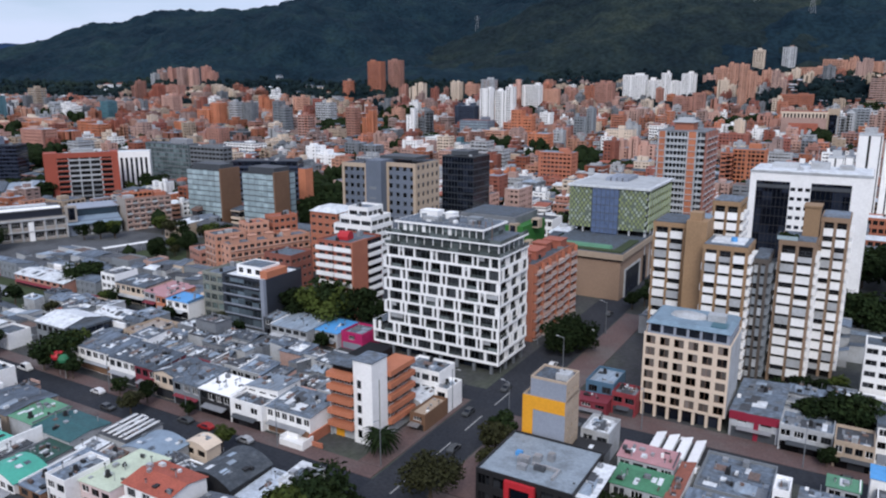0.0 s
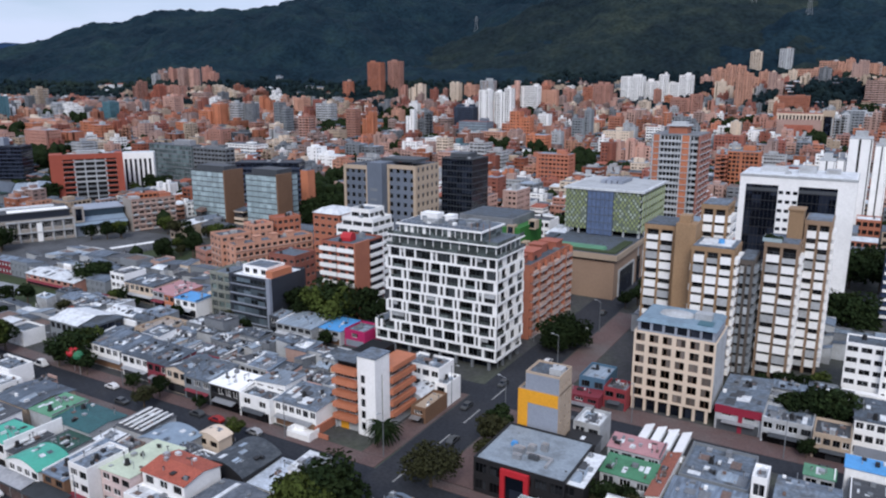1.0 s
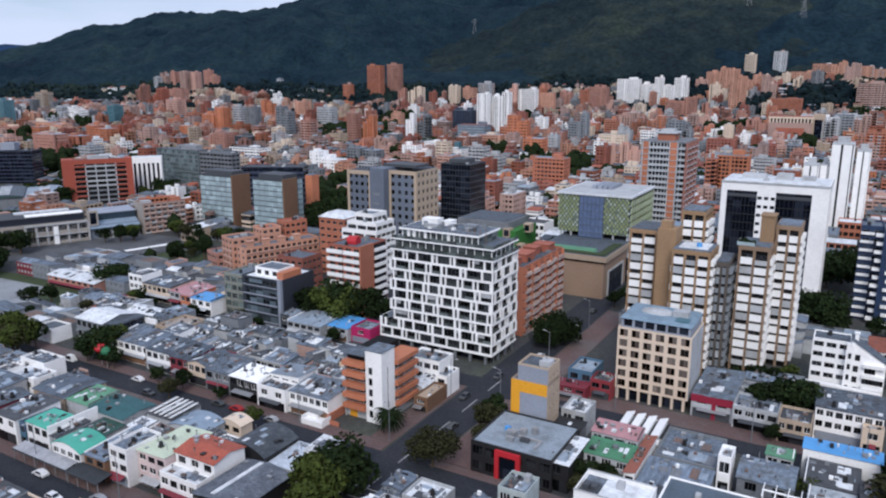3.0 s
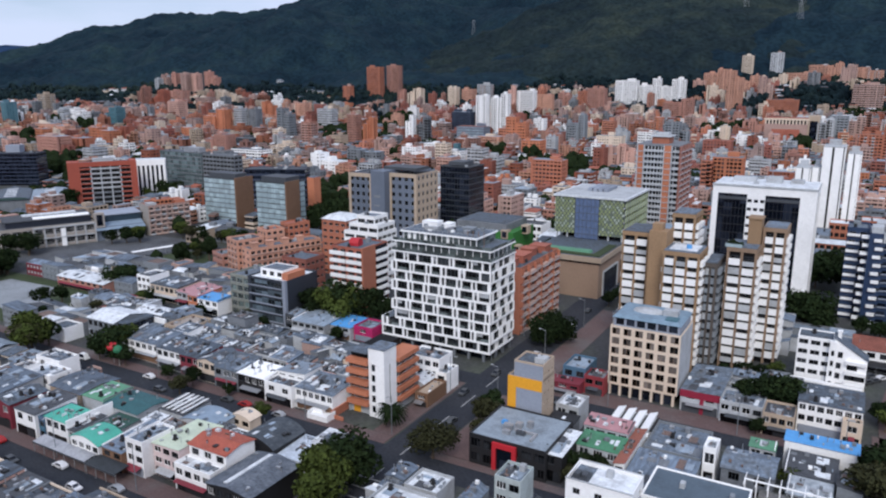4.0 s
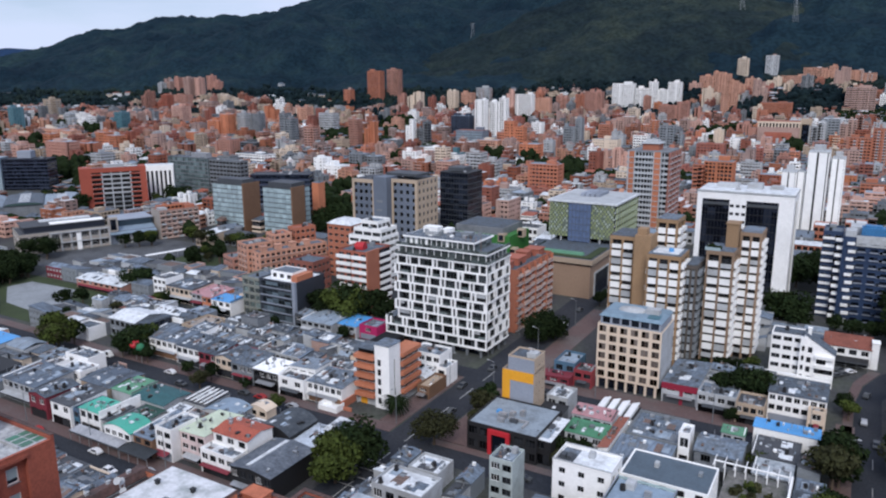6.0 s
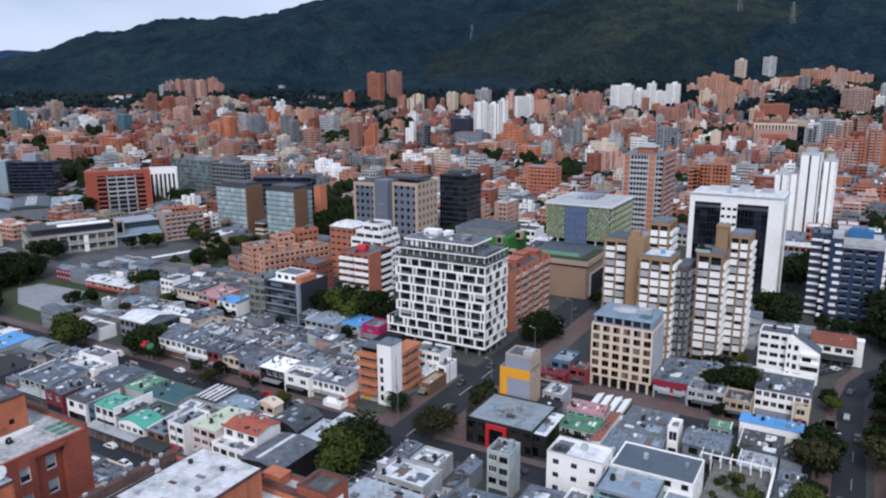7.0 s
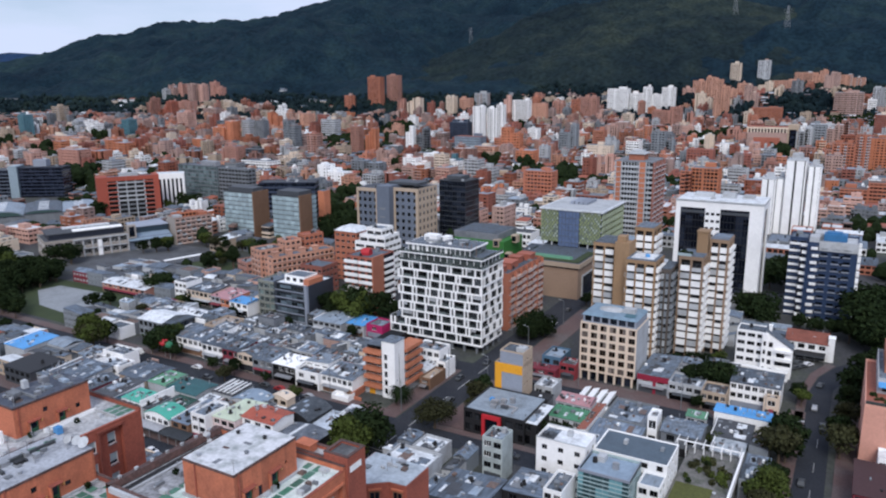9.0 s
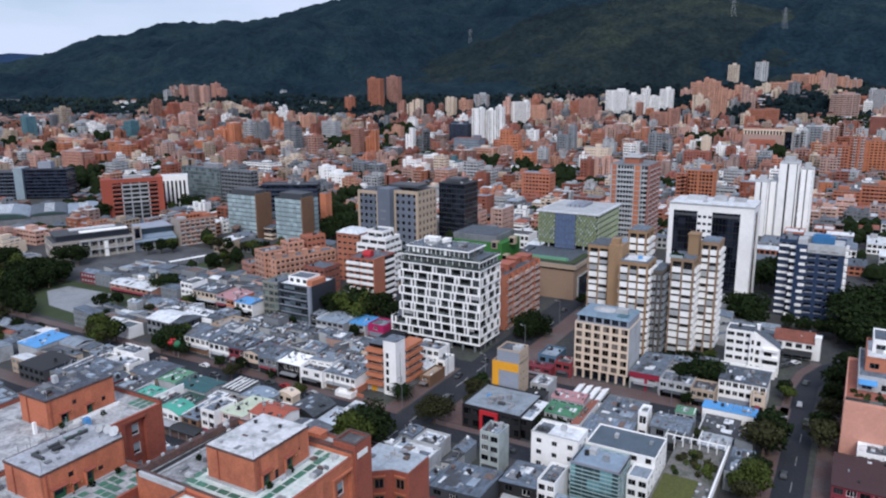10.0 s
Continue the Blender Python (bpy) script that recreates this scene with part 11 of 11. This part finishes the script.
def infill():
    """Low roofs crowded between the taller distant blocks."""
    rnd = random.Random(61)
    walls = FIRED + [OFFWHITE] * 3 + [PINKISH, WHITE, WHITE, CONC, CREAM, BEIGE]
    roofs = (ROOFG, TILE, ROOFG, CONC, ROOFX, RUST, ROOFL, BRICK3, ROOFW)
    for s0 in range(420, 1200, 11):
        wide = int((s0 + 190) * 0.72) + 30
        for l0 in range(-wide, wide, 13):
            s, l = s0 + rnd.uniform(-4, 4), l0 + rnd.uniform(-5, 5)
            cx, cy = s * FWD[0] + l * SIDE[0], s * FWD[1] + l * SIDE[1]
            w, d = rnd.uniform(7, 13), rnd.uniform(6, 11)
            if not clear(cx - w / 2, cx + w / 2, cy - d / 2, cy + d / 2, 0.3):
                w, d = w * 0.6, d * 0.6
                if not clear(cx - w / 2, cx + w / 2, cy - d / 2, cy + d / 2, 0.3):
                    continue
            GRID.append((cx - w / 2, cx + w / 2, cy - d / 2, cy + d / 2))
            h, z = rnd.uniform(4.5, 9.5), footing(cx, cy) - 0.3
            a, g, r = (REST.slots.setdefault(q, len(REST.slots)) for q in (rnd.choice(walls), FARG, rnd.choice(roofs)))
            x0, x1, y0, y1 = cx - w / 2, cx + w / 2, cy - d / 2, cy + d / 2
            REST.box(x0 + 0.2, x1 - 0.2, y0 + 0.2, y1 - 0.2, z, z + h - 0.2, g)
            for k in range(max(1, int(h / 3))):
                REST.box(x0, x1, y0, y1, z + k * 3, z + k * 3 + 1.6, a)
            REST.box(x0, x1, y0, y1, z + h - 0.8, z + h, a)
            REST.prism([(x0 - 0.2, y0 - 0.2, z + h), (x1 + 0.2, y0 - 0.2, z + h), (x1 + 0.2, y1 + 0.2, z + h), (x0 - 0.2, y1 + 0.2, z + h)], [(x0, y0, z + h + 0.2), (x1, y0, z + h + 0.2), (x1, y1, z + h + 1.3), (x0, y1, z + h + 1.3)], r)


def far_trees():
    """Clumps of tree crowns between the distant buildings."""
    rnd = random.Random(31)
    s = Solid()
    ico = bmesh.new()
    bmesh.ops.create_icosphere(ico, subdivisions=1, radius=1)
    base = [tuple(p.co) for p in ico.verts]
    faces = [tuple(q.index for q in f.verts) for f in ico.faces]
    ico.free()
    spots = [(x + rnd.uniform(-9, 9), y + rnd.uniform(-9, 9)) for x, y in tree_spots for k in range(6)]
    for s0 in range(330, 1500, 22):
        for k in range(int(s0 / 9)):
            l = rnd.uniform(-0.75, 0.75) * (s0 + 150)
            q = s0 + rnd.uniform(-11, 11)
            x, y = q * FWD[0] + l * SIDE[0], q * FWD[1] + l * SIDE[1]
            if footing(x, y) < 72 and clear(x - 2, x + 2, y - 2, y + 2, 0.5):
                spots.append((x, y))
    spots = [(x, y, rnd.uniform(2.6, 5.2), rnd.uniform(0.8, 1.6)) for x, y in spots]
    spots += [(x + rnd.uniform(-2, 2), y + rnd.uniform(-2, 2), rnd.uniform(3.0, 5.2), up) for x, y in groves for up in (0.9, 1.9, 2.9)]
    for x, y, r, up in spots:
        z = footing(x, y) + r * up
        o = len(s.v)
        # crowns beyond 1060 m take the material with haze in its colour
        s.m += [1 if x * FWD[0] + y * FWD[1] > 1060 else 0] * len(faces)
        for bx, by, bz in base:
            q = r * (1 + 0.45 * noise.noise(Vector((bx * 2 + x, by * 2 + y, bz * 2))) + rnd.uniform(-0.16, 0.16))
            s.v.append((x + bx * q, y + by * q, z + bz * q * 1.1))
        s.f += [tuple(o + q for q in f) for f in faces]
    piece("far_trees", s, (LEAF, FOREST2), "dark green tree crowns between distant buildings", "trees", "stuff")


scatter()
infill()
piece("distant_city", REST.mesh("distant_city", *REST.slots), None, "crowded brick and white buildings below the hills", "buildings", "stuff")
far_trees()


# ---- cars ----
def car(name, label, paint, length=4.2, height=1.5):
    ob = thing(name, label, "car", group="parked cars")
    L, w = length / 2, 0.86
    prof = [(-L, 0.35), (-L, 0.85), (-L * 0.88, 0.95), (-L * 0.62, height), (L * 0.18, height), (L * 0.5, 0.95), (L * 0.96, 0.8), (L, 0.6), (L, 0.35)]
    s = Solid()
    n = len(prof)
    taper = lambda z: w if z < 1.0 else w * 0.84
    s.v = [(x, -taper(z), z) for x, z in prof] + [(x, taper(z), z) for x, z in prof]
    s.f = [tuple(range(n)), tuple(range(2 * n - 1, n - 1, -1))] + [(i, n + i, n + (i + 1) % n, (i + 1) % n) for i in range(n)]
    s.m = [0] * len(s.f)
    part("body", s, paint, ob)
    g = Solid()
    g.prism([(-L * 0.7, -w - 0.005, 0.98), (L * 0.4, -w - 0.005, 0.98), (L * 0.4, w + 0.005, 0.98), (-L * 0.7, w + 0.005, 0.98)], [(-L * 0.58, -w * 0.87, height - 0.08), (L * 0.17, -w * 0.87, height - 0.08), (L * 0.17, w * 0.87, height - 0.08), (-L * 0.58, w * 0.87, height - 0.08)])
    part("window_band", g, GLASSN, ob)
    part("windscreen", Solid().prism([(L * 0.44, -w * 0.8, 1.0), (L * 0.53, -w * 0.8, 0.97), (L * 0.53, w * 0.8, 0.97), (L * 0.44, w * 0.8, 1.0)], [(L * 0.16, -w * 0.74, height - 0.06), (L * 0.22, -w * 0.74, height - 0.04), (L * 0.22, w * 0.74, height - 0.04), (L * 0.16, w * 0.74, height - 0.06)]), GLASSN, ob)
    wheel = Solid().tube((0, -0.11, 0), (0, 0.11, 0), 0.33, None, 12).mesh("wheel", BLACK)
    for x in (-L * 0.62, L * 0.62):
        for y in (-w + 0.1, w - 0.1):
            part("wheel", wheel, None, ob, "", (x, y, 0.33))
    return ob


CARS = [car("car", "white parked hatchback on the street", mat("white_car_paint", (0.7, 0.7, 0.72), 0.3, 0.02, tone=0.02)), car("car", "dark grey parked car on the street", mat("grey_car_paint", (0.06, 0.065, 0.07), 0.3, 0.02, tone=0.02)), car("car", "silver parked car on the street", mat("silver_car_paint", (0.42, 0.43, 0.45), 0.3, 0.02, metal=0.4, tone=0.02)), car("car", "red parked car on the street", mat("red_car_paint", (0.32, 0.02, 0.02), 0.3, 0.02, tone=0.02)), car("van", "white delivery van at the kerb", mat("van_paint", (0.74, 0.74, 0.74), 0.4, 0.02, tone=0.02), 5.4, 2.2)]
PLACES = ((-77.5, 88.2, 90, 1), (-74, 132, 90, 1), (-73.4, 190, 90, 0), (-80, 150, 270, 1), (-78, 168, 270, 1), (-72.5, 223, 90, 0), (-74, 245, 90, 1), (-110, 106.2, 0, 1), (-118, 111.2, 180, 2), (-131, 111.4, 180, 3), (-138, 111.3, 180, 1), (-147, 106.2, 0, 0), (-161, 106.3, 0, 1), (-172, 111.3, 180, 0), (-205, 111.0, 180, 4), (-208, 106.4, 0, 3),
          (-112, 63.8, 180, 1)) + ((-124, 63.9, 180, 2), (-133, 59.4, 0, 0), (-145, 63.9, 180, 0), (-158, 59.5, 0, 1), (-171, 63.9, 180, 3), (-55, 157, 0, 1), (-30, 161, 180, 0), (-12, 157, 0, 2), (3, 161, 180, 1), (12, 157, 0, 3), (33, 132, 90, 1), (36, 170, 270, 1), (33, 184, 90, 2), (33.5, 205, 80, 1), (24.6, 218.6, 50, 1), (26.6, 221.4, 50, 1), (28.4, 224.2, 50, 0), (25.2, 224.6, 50, 1), (-40, 108, 0, 1), (-22, 109.5, 180, 2))
for k, (x, y, a, i) in enumerate(PLACES):
    first = i not in [p[3] for p in PLACES[:k]]
    if first:
        CARS[i].matrix_basis = pose(x, y, 0.05, 0, 0, a)
    else:
        copy_thing(CARS[i], pose(x, y, 0.05, 0, 0, a))


# ---- street lamps, poles and the red canopy ----
def street_lamp(x, y, a, h=9.0):
    ob = thing("street_lamp", "grey metal street lamp with one arm", "street lamp", (x, y, 0.1), a, "street lamps")
    part("post", Solid().tube((0, 0, 0), (0, 0, h), 0.13, 0.08, 8), CONC, ob)
    part("arm", Solid().tube((0, 0, h - 0.2), (1.8, 0, h + 0.3), 0.06, 0.05, 6), METAL, ob)
    part("lamp_head", Solid().box(1.5, 2.3, -0.16, 0.16, h + 0.22, h + 0.4), OFFWHITE, ob)
    return ob


LAMP = street_lamp(-84.6, 178, 0, 11)
for x, y, a in ((-84.4, 118, -90), (-84.6, 150, 0), (-68.8, 150, 180), (-68.8, 186, 180), (-84.6, 205, 0), (-68.9, 225, 180), (-110, 113.4, -90), (-140, 113.4, -90), (-170, 113.4, -90), (-200, 113.4, -90), (-120, 66.2, -90), (-150, 66.2, -90), (-180, 66.2, -90), (29.4, 147, 0), (-40, 163.2, -90), (-5, 163.2, -90), (20, 163.2, -90)):
    copy_thing(LAMP, pose(x, y, 0.1, 0, 0, a))


def garden_canopy(x, y, k, mt, colour):
    """A domed cover on a pole."""
    ob = thing("garden_canopy", "%s domed canopy among street trees" % colour, "canopy", (x, y, 0), group="domed canopies")
    part("pole", Solid().tube((0, 0, 0), (0, 0, 6.0), 0.12, None, 8), METAL, ob)
    n = 14
    ring = lambda r, z: [(k * r * math.cos(2 * math.pi * i / n), k * r * math.sin(2 * math.pi * i / n), z) for i in range(n)]
    part("cover", Solid().prism(ring(2.4, 5.2), ring(2.7, 6.0)).prism(ring(2.7, 6.0), ring(1.9, 6.9)).prism(ring(1.9, 6.9), ring(0.4, 7.4)), mt, ob, "%s domed cover" % colour)


garden_canopy(-192.6, 113.9, 0.72, RED, "red")
garden_canopy(-188.6, 113.0, 0.6, mat("green_canvas", (0.02, 0.15, 0.07), 0.7, 0.15, 0.5), "green")
tree(-197.5, 122.5, 9.5, "lime")


# ---- patched sheets, vents, pipes and ledges on the low roofs ----
def roof_clutter():
    rnd = random.Random(77)
    s = Solid()
    mats = (ROOFW, ROOFD, CONC, RUST, METAL, BLACK, WHITE, ROOFG, ROOFL)
    for x0, x1, y0, y1, h, kind, axis, rise, grey in ROOFS:
        def level(x, y):
            k = (y - y0) / (y1 - y0) if axis == "y" else (x - x0) / (x1 - x0)
            if kind == "flat":
                return h - 0.01
            if kind == "shed":
                return h + 0.18 + rise * k
            k = (x - x0) / (x1 - x0) if axis == "y" else (y - y0) / (y1 - y0)
            return h + 0.18 + rise * (1 - abs(2 * k - 1))
        w, d = x1 - x0, y1 - y0
        if w < 2.4 or d < 2.4:
            continue
        for k in range(min(12, int(w * d / 20) + 3) if grey else 0):
            a, b = rnd.uniform(0.7, min(3.2, w * 0.6)), rnd.uniform(0.9, min(4.5, d * 0.7))
            x, y = rnd.uniform(x0 + 0.5, max(x0 + 0.6, x1 - a - 0.5)), rnd.uniform(y0 + 0.5, max(y0 + 0.6, y1 - b - 0.5))
            if x + a > x1 - 0.3 or y + b > y1 - 0.3:
                continue
            if kind == "gable" and ((axis == "y" and x < (x0 + x1) / 2 < x + a) or (axis == "x" and y < (y0 + y1) / 2 < y + b)):
                continue
            m = rnd.choice((0, 0, 2, 1, 1, 1, 2, 3, 8, 8, 8, 7, 7))
            e = rnd.uniform(0.03, 0.09)
            pts = ((x, y), (x + a, y), (x + a, y + b), (x, y + b))
            s.prism([(p, q, level(p, q) - 0.05) for p, q in pts], [(p, q, level(p, q) + e) for p, q in pts], m)
        for k in range(rnd.randint(2, 5)):
            x, y = rnd.uniform(x0 + 0.6, x1 - 0.6), rnd.uniform(y0 + 0.6, y1 - 0.6)
            z = level(x, y)
            if rnd.random() < 0.5:
                a, b, c = rnd.uniform(0.2, 0.6), rnd.uniform(0.2, 0.5), rnd.uniform(0.3, 0.9)
                s.box(x - a, x + a, y - b, y + b, z - 0.2, z + c, rnd.choice((2, 4, 5, 6, 1, 2)))
            else:
                c = rnd.uniform(0.6, 1.6)
                s.box(x - 0.09, x + 0.09, y - 0.09, y + 0.09, z - 0.2, z + c, 4)
                s.box(x - 0.18, x + 0.18, y - 0.18, y + 0.18, z + c, z + c + 0.12, 5)
        if kind != "flat" and rnd.random() < 0.6:
            # party wall standing above the sheets
            x = rnd.choice((x0, x1 - 0.2))
            pts = ((x, y0 + 0.1), (x + 0.2, y0 + 0.1), (x + 0.2, y1 - 0.1), (x, y1 - 0.1))
            if axis == "y" and kind == "shed":
                s.prism([(p, q, level(p, q) - 0.1) for p, q in pts], [(p, q, level(p, q) + 0.35) for p, q in pts], rnd.choice((2, 6, 6, 1)))
    piece("roof_clutter", s, mats, "patched sheets, vents and ledges crowding the low roofs", "roof fittings", "stuff")


roof_clutter()
